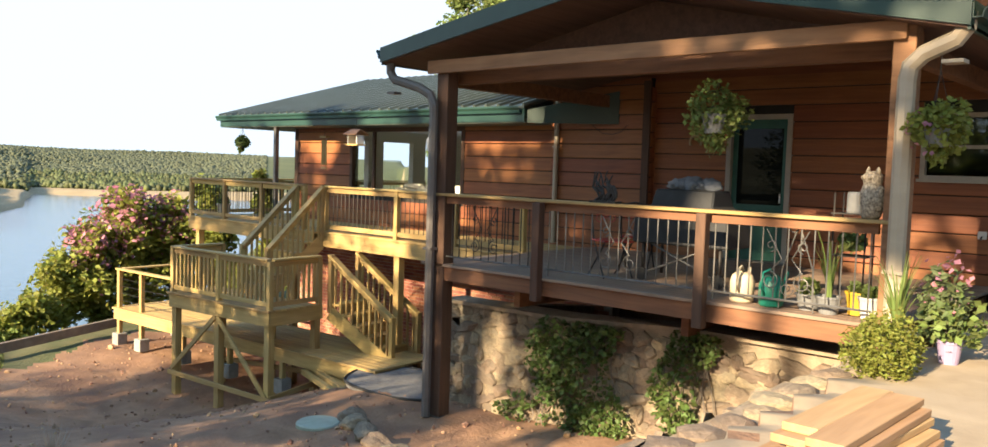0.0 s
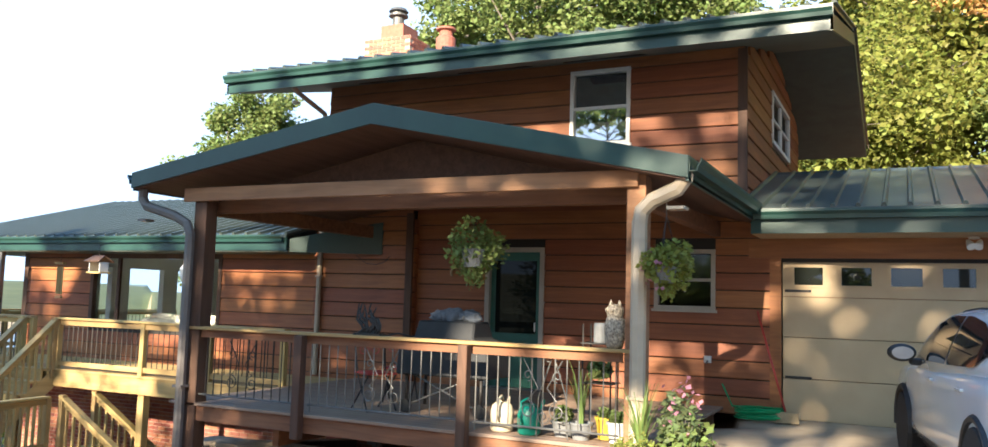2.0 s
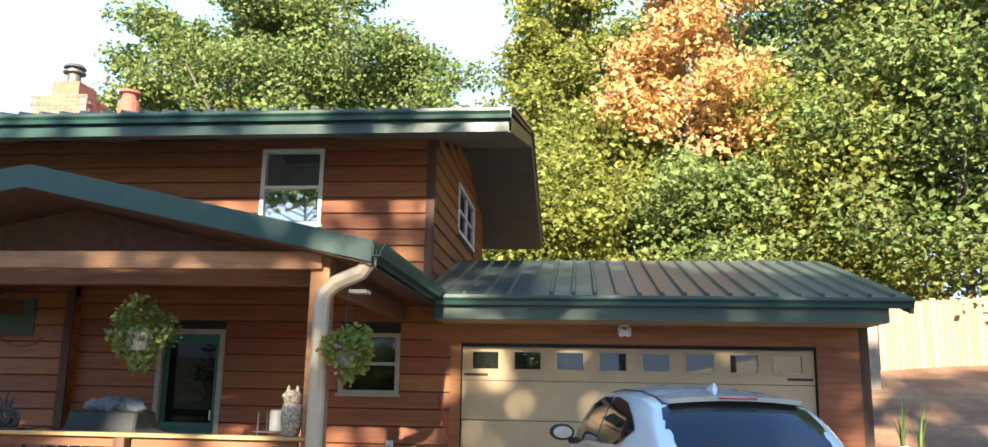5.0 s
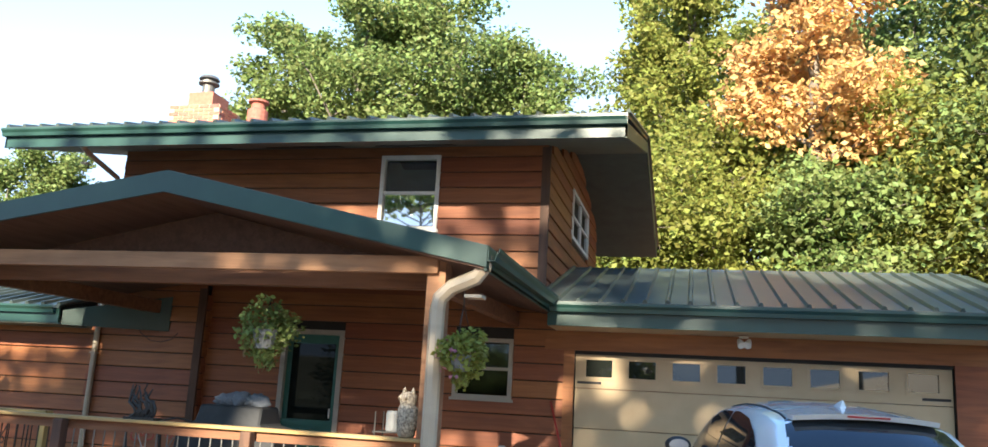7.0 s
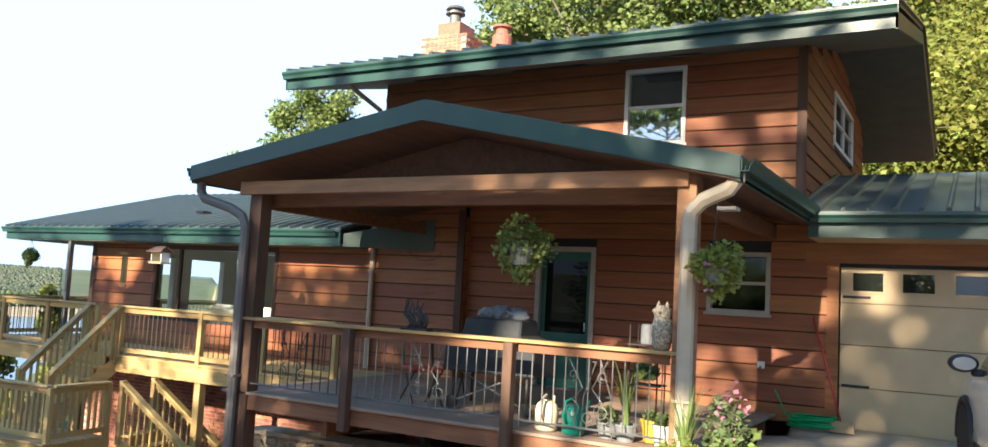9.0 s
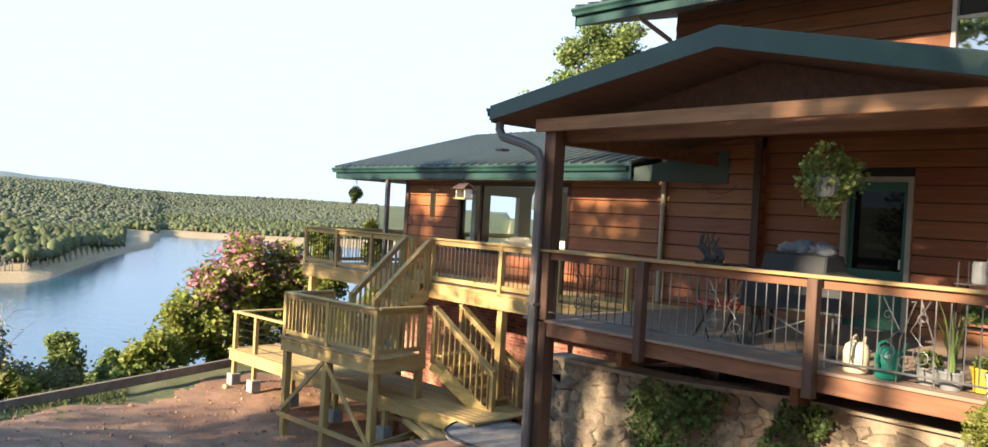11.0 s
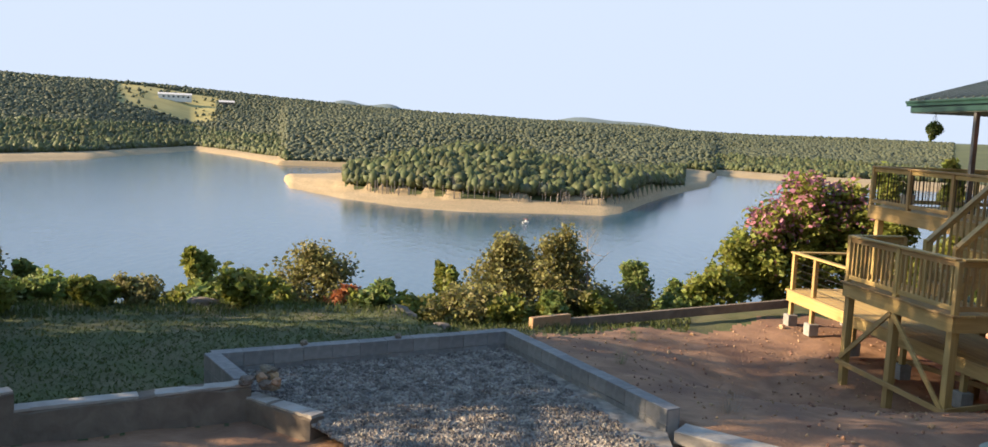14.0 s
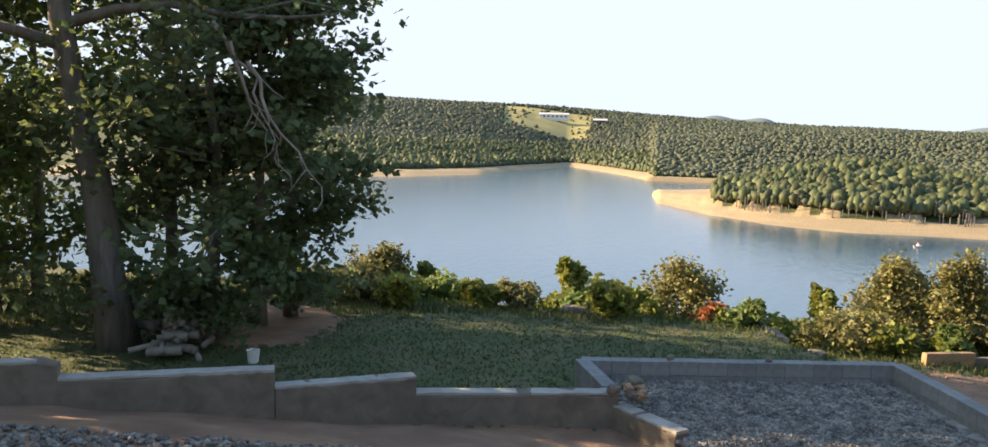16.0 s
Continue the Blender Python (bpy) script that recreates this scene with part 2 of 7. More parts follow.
def lathe(bm, profile, n=20, at=(0, 0, 0)):
    """A turned shape from (radius, height) pairs."""
    c = Vector(at)
    rings = []
    for r, z in profile:
        rings.append([bm.verts.new(c + Vector((r * math.cos(2 * math.pi * j / n), r * math.sin(2 * math.pi * j / n), z))) for j in range(n)])
    for g, h in zip(rings, rings[1:]):
        for j in range(n):
            bm.faces.new((g[j], g[(j + 1) % n], h[(j + 1) % n], h[j]))
    if profile[0][0] > 1e-4:
        bm.faces.new(rings[0][::-1])
    if profile[-1][0] > 1e-4:
        bm.faces.new(rings[-1])


def prism(bm, pts, d):
    """A flat outline pushed out along d."""
    a = [bm.verts.new(p) for p in pts]
    b = [bm.verts.new(Vector(p) + Vector(d)) for p in pts]
    bm.faces.new(a[::-1])
    bm.faces.new(b)
    for i in range(len(a)):
        j = (i + 1) % len(a)
        bm.faces.new((a[i], a[j], b[j], b[i]))


def mesh_of(name, bm, mat, bevel=0.0, smooth=False):
    bmesh.ops.recalc_face_normals(bm, faces=bm.faces)
    if bevel:
        bmesh.ops.bevel(bm, geom=bm.edges[:], offset=bevel, segments=1, affect="EDGES", clamp_overlap=True)
    me = bpy.data.meshes.new(name)
    bm.to_mesh(me)
    bm.free()
    me.materials.append(mat)
    if smooth:
        me.shade_smooth()
    return me


def part(name, bm, mat, parent=None, label="", bevel=0.0, smooth=False):
    """One mesh object under a thing or a part."""
    ob = new(name, mesh_of(name, bm, mat, bevel, smooth))
    ob.parent = parent
    if label:
        tagged(ob, label)
    return ob


def piece(name, me, parent, m):
    """One more object on a shared mesh."""
    ob = new(name, me)
    ob.parent = parent
    ob.matrix_basis = m
    return ob


def thing(name, label, category, at=(0, 0, 0), turn=0.0, group="", kind=""):
    ob = new(name)
    ob.matrix_basis = pose(*at, 0, 0, turn)
    return tagged(ob, label, category, group, kind)


def cube_part(name, b, mat, parent, label="", bevel=0.0):
    bm = bmesh.new()
    box(bm, *b)
    return part(name, bm, mat, parent, label, bevel)


def beam_part(name, p, q, w, h, mat, parent, label="", bevel=0.004, up=(0, 0, 1)):
    bm = bmesh.new()
    beam(bm, p, q, w, h, up)
    return part(name, bm, mat, parent, label, bevel)


def tube_part(name, pts, r, mat, parent, label="", n=8):
    bm = bmesh.new()
    tube(bm, pts, r, n)
    return part(name, bm, mat, parent, label, smooth=n > 6)


def from_arrays(name, verts, faces, mats, parent=None, idx=None, smooth=False):
    me = bpy.data.meshes.new(name)
    me.from_pydata(verts, [], faces)
    for m in mats:
        me.materials.append(m)
    if idx is not None:
        me.polygons.foreach_set("material_index", np.asarray(idx, dtype=np.int32))
    if smooth:
        me.shade_smooth()
    ob = new(name, me)
    ob.parent = parent
    return ob


# ---------------------------------------------------------------- ground and lake
WATER_Z = -50.0


def smooth01(t):
    t = np.clip(t, 0, 1)
    return t * t * (3 - 2 * t)


SHORE_AZ = [40, 56, 62, 70.6, 71.1, 74.7, 76.4, 77.8, 81, 86.9, 92, 95.4, 99.2, 99.7, 103, 105, 106.4, 111, 115.7, 120, 160, 200]
SHORE_D = [1150, 1140, 1135, 1230, 935, 680, 570, 535, 530, 523, 545, 580, 672, 1010, 1240, 1370, 1270, 1035, 945, 920, 900, 900]
RIDGE_AZ = [40, 59, 61, 72.3, 83.6, 89.1, 101.4, 108, 115.6, 125, 160]
RIDGE_EL = [0.36, 0.39, 0.4, 0.58, 0.82, 1.03, 1.6, 1.98, 2.2, 2.35, 2.1]
RIDGE_D = [2900, 2900, 2900, 2900, 2800, 2600, 2400, 2200, 2100, 2000, 2000]
EDGE_AZ = [30, 55, 60, 67, 80, 92, 113, 122, 135, 150, 170]
EDGE_D = [400, 60, 27, 23, 18.3, 17, 18, 19.5, 23, 28, 40]


def wobble(x, y, s):
    return (np.sin(x / s + 1.3 * np.sin(y / s * 0.7)) + np.sin(y / s * 1.3 + 0.9 * np.sin(x / s * 1.1 + 2)) + 0.5 * np.sin((x + y) / s * 2.3)) / 2.5


def ground_height(x, y):
    """Height and surface kind (0 drive, 1 dirt, 2 grass, 3 sand, 4 woods, 5 pasture, 6 far hills) of the ground."""
    x, y = np.asarray(x, float), np.asarray(y, float)
    d = np.hypot(x, y)
    az = np.degrees(np.arctan2(-x, y))
    # terrace by the house, stepping down to the west
    drive = -0.14 + 0.012 * np.clip(y, 0, 12) + 0 * x
    slope = -0.15 + 0.215 * x
    yard = -1.92 + 0.09 * np.clip(x + 9.6, -8.5, 0) - (0.1 + 0.75 * np.exp(-((x + 14.0) / 2.2) ** 2)) * smooth01((y - 2.5) / 4)
    lawn = -2.14 + 0.03 * np.clip(x + 13, -12, 0)
    side = (x + 13.12) * -0.424 + (y - 1.32) * 0.906          # beyond the pad's house-side wall
    west = lawn + (yard - lawn) * smooth01((side + 0.05) / 0.1)
    bed = -1.95 + 0.06 * np.clip(x + 8, 0, 6)
    west = np.where((y > 4.5) & (x > -8.4), bed, west)
    z = np.where((x > -9.0) & (y < 4.5) | (y < -2.6) & (x > -10.4), np.maximum(slope, west), west)
    z = np.where((x > -2.3) & (y > -6), np.maximum(np.where(x > 0, drive, np.where(y > 3.0, drive, drive + 0.215 * np.clip(x, -3, 0))), z), z)
    # hillside behind and to the east
    hill = 0.27 * np.clip(y - 13, 0, 8) + 0.1 * np.clip(y - 21, 0, 50) + 0.06 * np.clip(x - 4.5, 0, 60)
    east = (az < 42) & (az > -150) & ((y > 12.6) | (x > 4.6))
    z = np.where(east, np.maximum(hill, z), z)
    kind = np.where((x > -2.3), 0, 1)
    kind = np.where(east, np.where(d < 42, 1, 4), kind)
    wallside = (x + 10.2) * 0.906 + (y + 2.1) * 0.424          # lake side of the stepped wall
    kind = np.where((side < 0.3) & (wallside < 0) & (x < -4), 2, kind)
    curb = (x + 17.5) * 0.916 + (y - 3.0) * 0.4             # house side of the board edging
    kind = np.where((side >= 0.3) & (curb < 0.9 + 0.7 * wobble(x, y, 0.9)), 2, kind)
    litter = (((az - 125.5) / 5.0) ** 2 + ((d - 16.0) / 1.9) ** 2 < 1)
    kind = np.where(litter, 1, kind)
    z = z + np.where((kind != 0) & (d < 60), 0.035 * wobble(x, y, 0.8) + 0.02 * wobble(x + 7, y, 0.23), 0)
    # bank down to the water
    edge = np.interp(az, EDGE_AZ, EDGE_D)
    lakeside = (az > 48) & (az < 175)
    fall = np.clip(d - edge, 0, None)
    zb = z - 0.28 * np.clip(fall, 0, 3) - 0.62 * np.clip(fall - 3, 0, None)
    z = np.where(lakeside, np.maximum(zb, -62.0), z)
    kind = np.where(lakeside & (fall > 0.0), 2, kind)
    kind = np.where(lakeside & (fall > 6), 4, kind)
    # far side of the lake
    shore = np.interp(az, SHORE_AZ, SHORE_D) + 10 * wobble(x, y, 60)
    rd = np.interp(az, RIDGE_AZ, RIDGE_D)
    rz = 1.43 + rd * np.tan(np.radians(np.interp(az, RIDGE_AZ, RIDGE_EL))) - 8 + 9 * wobble(x, y, 260)
    s = d - shore
    land = WATER_Z + np.where(s < 0, np.maximum(s * 0.15, -10), 5 * np.clip(s / 45, 0, 1))
    climb = smooth01((s - 45) / (rd - shore - 45))
    land = land + np.where(s > 45, (rz - WATER_Z - 5) * climb, 0) + np.where(s > 80, (4 * wobble(x, y, 130) + 13 * wobble(x, y, 330)) * np.clip((s - 80) / 300, 0, 1) * np.clip((rd - d) / 300, 0, 1), 0)
    bump = 25 * np.exp(-((az - 86.5) / 7.0) ** 2 - ((d - 700) / 105) ** 2) + 8 * np.exp(-((az - 77) / 4) ** 2 - ((d - 720) / 110) ** 2)
    land = land + np.where(s > 45, bump, 0)
    land = np.where(s > 0, np.where(d > rd, land - (d - rd) * 0.03, land), land)
    inlet = (az > 94.6) & (az < 99.8) & (d > 770) & (d < 1010)
    land = np.where(inlet, WATER_Z - 6, land)
    far = lakeside & (d > 300)
    z = np.where(far, land, z)
    kf = np.where((land < -44.6) | (az > 95.5) & (az < 99.8) & (d < 780) | (az > 70.4) & (az < 72.7) & (d < 1180), 3, 4)
    kf = np.where((az > 103.6) & (az < 109.5) & (d > 1780) & (d < 2150), 5, kf)
    kind = np.where(far, kf, kind)
    # ridges at the horizon, blue from the haze put into their colour
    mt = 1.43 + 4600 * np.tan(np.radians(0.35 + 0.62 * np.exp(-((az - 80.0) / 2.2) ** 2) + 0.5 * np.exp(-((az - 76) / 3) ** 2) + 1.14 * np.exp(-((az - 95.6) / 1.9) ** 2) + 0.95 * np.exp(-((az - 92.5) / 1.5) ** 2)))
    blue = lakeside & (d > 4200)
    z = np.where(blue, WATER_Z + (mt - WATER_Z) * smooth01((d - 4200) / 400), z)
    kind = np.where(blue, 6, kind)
    return z, kind


def ground_z(x, y):
    return float(ground_height(x, y)[0])


def build_ground():
    radii, r = [], 0.6
    while r < 4950:
        radii.append(r)
        r = r * 1.032 if r < 5 or 32 < r < 440 else r * 1.015 if r < 33 else r + 10 if r < 1450 else r * 1.03
    azs = np.concatenate([np.arange(-180, 36, 2.0), np.arange(36, 142, 0.3), np.arange(142, 180, 2.0)])
    rr, aa = np.meshgrid(np.array(radii), np.radians(azs), indexing="ij")
    x, y = -rr * np.sin(aa), rr * np.cos(aa)
    z, kind = ground_height(x, y)
    nr, na = x.shape
    verts = np.stack([x, y, z], -1).reshape(-1, 3)
    verts = np.vstack([verts, [[0, 0, -0.14]]])
    i, j = np.meshgrid(np.arange(nr - 1), np.arange(na), indexing="ij")
    jn = (j + 1) % na
    quads = np.stack([i * na + j, i * na + jn, (i + 1) * na + jn, (i + 1) * na + j], -1).reshape(-1, 4)
    faces = quads[:, ::-1].tolist() + [[nr * na, k, (k + 1) % na] for k in range(na)]
    cx = verts[quads].mean(1)
    near = np.hypot(cx[:, 0], cx[:, 1]) < 60
    jit = np.random.RandomState(3).normal(0, 0.12, (len(cx), 2)) * near[:, None]
    _, kq = ground_height(cx[:, 0] + jit[:, 0], cx[:, 1] + jit[:, 1])
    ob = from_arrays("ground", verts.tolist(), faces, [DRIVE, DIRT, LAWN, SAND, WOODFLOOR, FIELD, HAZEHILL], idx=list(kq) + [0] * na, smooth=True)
    tagged(ob, "sloping yard of red dirt and grass falling to wooded lake shores", "ground", kind="structure")


build_ground()


def build_water():
    m = bpy.data.materials.new("lake water")
    m.use_nodes = True
    n, k = m.node_tree.nodes, m.node_tree.links
    b = n["Principled BSDF"]
    b.inputs["Base Color"].default_value = (0.022, 0.075, 0.125, 1)
    b.inputs["Roughness"].default_value = 0.12
    tc = n.new("ShaderNodeTexCoord")
    mp = n.new("ShaderNodeMapping")
    mp.inputs["Scale"].default_value = (0.12, 0.35, 1)
    mp.inputs["Rotation"].default_value = (0, 0, 0.5)
    nz = n.new("ShaderNodeTexNoise")
    nz.inputs["Scale"].default_value, nz.inputs["Detail"].default_value = 1.0, 6
    k.new(tc.outputs["Object"], mp.inputs["Vector"])
    k.new(mp.outputs[0], nz.inputs["Vector"])
    bp = n.new("ShaderNodeBump")
    bp.inputs["Strength"].default_value, bp.inputs["Distance"].default_value = 0.5, 0.5
    k.new(nz.outputs["Fac"], bp.inputs["Height"])
    k.new(bp.outputs[0], b.inputs["Normal"])
    bm = bmesh.new()
    ring = [bm.verts.new((-4000, -3500, WATER_Z)), bm.verts.new((-20, -3500, WATER_Z)), bm.verts.new((-20, 3500, WATER_Z)), bm.verts.new((-4000, 3500, WATER_Z))]
    bm.faces.new(ring)
    tagged(part("water", bm, m), "blue lake water with faint ripples between wooded shores", "lake", kind="structure")


build_water()

# ---------------------------------------------------------------- house shell
def spans(a, b, cuts):
    """What is left of a..b without the cuts."""
    out, at = [], a
    for c, d in sorted(cuts):
        if c > at:
            out.append((at, min(c, b)))
        at = max(at, d)
    if at < b:
        out.append((at, b))
    return [(p, q) for p, q in out if q - p > 0.02]


def wall_along_x(name, x0, x1, z0, z1, y, openings=(), thick=0.2, mat=None, step=0.245, lap=True, label="", top=None):
    """A wall facing -y, its openings (x0, x1, z0, z1) cut through, clad in lapped boards. top: height as a function of x."""
    bm = bmesh.new()
    zs = sorted({z0, z1, *[o[2] for o in openings], *[o[3] for o in openings]})
    for a, b in zip(zs, zs[1:]):
        mid = (a + b) / 2
        for p, q in spans(x0, x1, [(o[0], o[1]) for o in openings if o[2] < mid < o[3]]):
            box(bm, p, q, y, y + thick, a, b)
    ob = part(name, bm, DARKROOM if mat is None else mat)
    tagged(ob, label or "brown stained cedar lap siding wall of the lake house", "wall", kind="structure")
    if lap:
        n = int(math.ceil((z1 - z0) / step))
        for i in range(n):
            a, b = z0 + i * step, min(z0 + (i + 1) * step, z1)
            cuts = [(o[0] - 0.0, o[1] + 0.0) for o in openings if o[2] < b - 0.06 and o[3] > a + 0.06]
            for p, q in spans(x0, x1, cuts):
                bm = bmesh.new()
                prism(bm, [(0, 0, 0.016), (0, -0.036, 0.016), (0, -0.042, 0.024), (0, -0.026, b - a), (0, 0, b - a)], (q - p, 0, 0))
                piece("plank", mesh_of("plank", bm, SIDING), ob, pose(p, y - 0.003, a))
    return ob


def wall_along_y(name, x, y0, y1, z0, ztop, openings=(), step=0.245, thick=0.2, side=1, label=""):
    """A wall facing +x (side 1) or -x, boards up to ztop(y)."""
    bm = bmesh.new()
    prism(bm, [(x, y0, z0), (x, y1, z0), (x, y1, ztop(y1)), (x, (y0 + y1) / 2, ztop((y0 + y1) / 2)), (x, y0, ztop(y0))], (-side * thick, 0, 0))
    ob = part(name, bm, DARKROOM)
    tagged(ob, label or "brown cedar lap siding side wall of the upper storey", "wall", kind="structure")
    zmax = max(ztop(y0), ztop(y1), ztop((y0 + y1) / 2))
    for i in range(int((zmax - z0) / step)):
        a, b = z0 + i * step, z0 + (i + 1) * step
        ys = [y for y in np.linspace(y0, y1, 60) if ztop(y) > a + 0.1]
        if len(ys) < 3:
            continue
        cuts = [(o[0], o[1]) for o in openings if o[2] < b - 0.06 and o[3] > a + 0.06]
        for p, q in spans(ys[0], ys[-1], cuts):
            bm = bmesh.new()
            prism(bm, [(0, 0, 0.016), (side * 0.036, 0, 0.016), (side * 0.042, 0, 0.024), (side * 0.026, 0, b - a), (0, 0, b - a)], (0, q - p, 0))
            piece("plank", mesh_of("plank", bm, SIDING_Y), ob, pose(x + side * 0.003, p, a))
    return ob


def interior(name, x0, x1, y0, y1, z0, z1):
    """Five inner faces behind an opening, near-black in place of unlit walls."""
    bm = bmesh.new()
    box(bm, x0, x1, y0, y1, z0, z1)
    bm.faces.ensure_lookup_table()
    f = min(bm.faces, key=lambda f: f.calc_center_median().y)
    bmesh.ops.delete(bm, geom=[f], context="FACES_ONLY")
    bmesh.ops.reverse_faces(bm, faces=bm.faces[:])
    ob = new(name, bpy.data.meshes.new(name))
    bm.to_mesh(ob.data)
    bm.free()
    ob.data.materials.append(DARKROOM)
    tagged(ob, "plain room coloured near-black to read as unlit", "room", kind="structure")


def window_x(name, x0, x1, z0, z1, y, rows=2, cols=1, trim=0.06, frame_mat=None, label="", sill=True, glass=None):
    """A window facing -y with trim, frame bars and panes."""
    fm = frame_mat or WHITE
    w = new(name)
    tagged(w, label or "white framed sash window in the siding", "window", kind="structure")
    fr = bmesh.new()
    box(fr, x0, x0 + trim, y - 0.06, y + 0.05, z0, z1)
    box(fr, x1 - trim, x1, y - 0.06, y + 0.05, z0, z1)
    box(fr, x0 + trim, x1 - trim, y - 0.06, y + 0.05, z1 - trim, z1)
    box(fr, x0 + trim, x1 - trim, y - 0.06, y + 0.05, z0, z0 + trim)
    frame_ob = part("window_frame", fr, fm, w)
    ax0, ax1, az0, az1 = x0 + trim, x1 - trim, z0 + trim, z1 - trim
    for i in range(1, rows):
        z = az0 + (az1 - az0) * i / rows
        cube_part("rail", (ax0, ax1, y - 0.035, y + 0.03, z - 0.022, z + 0.022), fm, w)
    for i in range(1, cols):
        x = ax0 + (ax1 - ax0) * i / cols
        cube_part("mullion", (x - 0.022, x + 0.022, y - 0.033, y + 0.03, az0, az1), fm, w)
    for r in range(rows):
        for c in range(cols):
            g = cube_part("pane", (ax0 + (ax1 - ax0) * c / cols + 0.02, ax0 + (ax1 - ax0) * (c + 1) / cols - 0.02, y, y + 0.006,
                                   az0 + (az1 - az0) * r / rows + 0.02, az0 + (az1 - az0) * (r + 1) / rows - 0.02), glass or SHADEGLASS, w)
            g.visible_shadow = False
    if sill:
        cube_part("window_sill", (x0 - 0.03, x1 + 0.03, y - 0.085, y - 0.062, z0 - 0.03, z0 + 0.012), fm, w)
    return w


def roof_slope(name, eave, ridge, x0, x1, thick, parent, rib=0.3, ribbed=True):
    """One pitch with its eave and ridge along x, given as (y, z) of the top surface."""
    (ye, ze), (yr, zr) = eave, ridge
    bm = bmesh.new()
    prism(bm, [(x0, ye, ze), (x0, yr, zr), (x0, yr, zr - thick), (x0, ye, ze - thick)], (x1 - x0, 0, 0))
    sheet = part(name, bm, ROOF, parent)
    if ribbed:
        ln = math.hypot(yr - ye, zr - ze)
        rb = bmesh.new()
        prism(rb, [(-0.034, 0, 0), (-0.016, 0, 0.045), (0.016, 0, 0.045), (0.034, 0, 0)], (0, ln, 0))
        me = mesh_of("rib", rb, ROOF)
        a = math.degrees(math.atan2(zr - ze, abs(yr - ye)))
        for i in range(int((x1 - x0) / rib) + 1):
            piece("rib", me, sheet, pose(x0 + 0.03 + i * rib, ye, ze + 0.001, 0, 0, 180 if yr < ye else 0) @ pose(0, 0, 0, a))
    return sheet


def gutter(p, q, parent, label="green metal gutter"):
    """A K-shaped gutter from p to q at the foot of a roof."""
    p, q = Vector(p), Vector(q)
    d = q - p
    out = Vector((d.y, -d.x, 0)).normalized()
    bm = bmesh.new()
    prof = [(0, 0), (0.0, -0.12), (0.075, -0.12), (0.085, -0.07), (0.115, -0.03), (0.115, 0), (0.105, 0), (0.105, -0.028), (0.076, -0.066), (0.068, -0.11), (0.01, -0.11), (0.01, 0)]
    prism(bm, [p + out * a + Vector((0, 0, b)) for a, b in prof], d)
    return part("gutter", bm, GREEN, parent, label)


WALLWHITE = material("pale room paint", (0.6, 0.58, 0.54), (0.66, 0.64, 0.6), (2, 2, 2), rough=0.8, bump=0.05)
FY = 12.15      # plane of the entry, garage and upper walls
WY = 12.0       # plane of the wing's wall

GAR = (-1.57, 3.34, 0.0, 2.13)
DOOR = (-6.1, -5.08, 0.14, 2.33)
WIN = (-3.34, -2.46, 1.43, 2.3)
UPWIN = (-4.72, -3.75, 3.9, 5.09)
BIG = (-15.1, -11.55, 0.75, 2.2)

wall_along_x("wall_front", -7.42, 4.0, 0.0, 2.9, FY, [GAR, DOOR, WIN])
wall_along_x("wall_wing", -17.15, -9.4, -0.1, 2.3, WY, [BIG])
wall_along_x("wall_wing_east", -9.4, -7.42, -0.1, 2.95, WY)
wall_along_x("wall_upper", -9.35, -2.07, 2.85, 5.3, FY + 0.02, [UPWIN])
wall_along_y("wall_upper_side", -2.07, 12.17, 18.45, 2.7, lambda y: 6.0 - 0.25 * abs(y - 15.3), [(14.6, 16.86, 4.27, 5.18)])
wall_along_y("wall_upper_west", -9.35, 12.17, 18.45, 2.7, lambda y: 6.0 - 0.25 * abs(y - 15.3), side=-1)
wall_along_y("wall_garage_east", 4.0, 12.17, 18.0, 0.0, lambda y: 3.4 - 0.285 * abs(y - 14.9), label="brown siding end wall of the garage")
wing_west = new("wall_wing_west")
tagged(wing_west, "end wall of the wing with wide windows over the lake", "wall", kind="structure")
for b in ((12.2, 13.0, -0.1, 2.3), (14.05, 14.55, -0.1, 2.3), (15.6, 16.05, -0.1, 2.3), (17.1, 18.5, -0.1, 2.3), (13.0, 14.05, -0.1, 0.55), (13.0, 14.05, 2.0, 2.3), (14.55, 15.6, -0.1, 0.55), (14.55, 15.6, 2.0, 2.3), (16.05, 17.1, -0.1, 0.55), (16.05, 17.1, 2.0, 2.3)):
    cube_part("wall_panel", (-17.15, -16.98, *b), WALLWHITE, wing_west)
wall_along_y("wall_wing_return", -7.42, 12.0, 12.15, 0.1, lambda y: 2.9, label="short return of the wing wall beside the door")
bm = bmesh.new()
box(bm, -17.0, 3.7, 18.5, 18.7, -2.5, 2.6)
tagged(part("wall_back", bm, SIDING), "plain back wall of the house", "wall", kind="structure")
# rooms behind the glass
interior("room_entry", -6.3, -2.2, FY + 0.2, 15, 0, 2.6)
room = new("room_wing")
tagged(room, "pale living room of the wing", "room", kind="structure")
for b in ((-16.95, -10.5, 12.25, 18.4, -0.1, -0.04), (-16.95, -10.5, 12.25, 18.4, 2.3, 2.36), (-10.5, -10.4, 12.25, 18.4, -0.04, 2.3), (-16.95, -10.5, 18.3, 18.4, -0.04, 2.3)):
    cube_part("inner_wall", b, WALLWHITE, room)
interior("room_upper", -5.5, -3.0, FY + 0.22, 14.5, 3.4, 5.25)

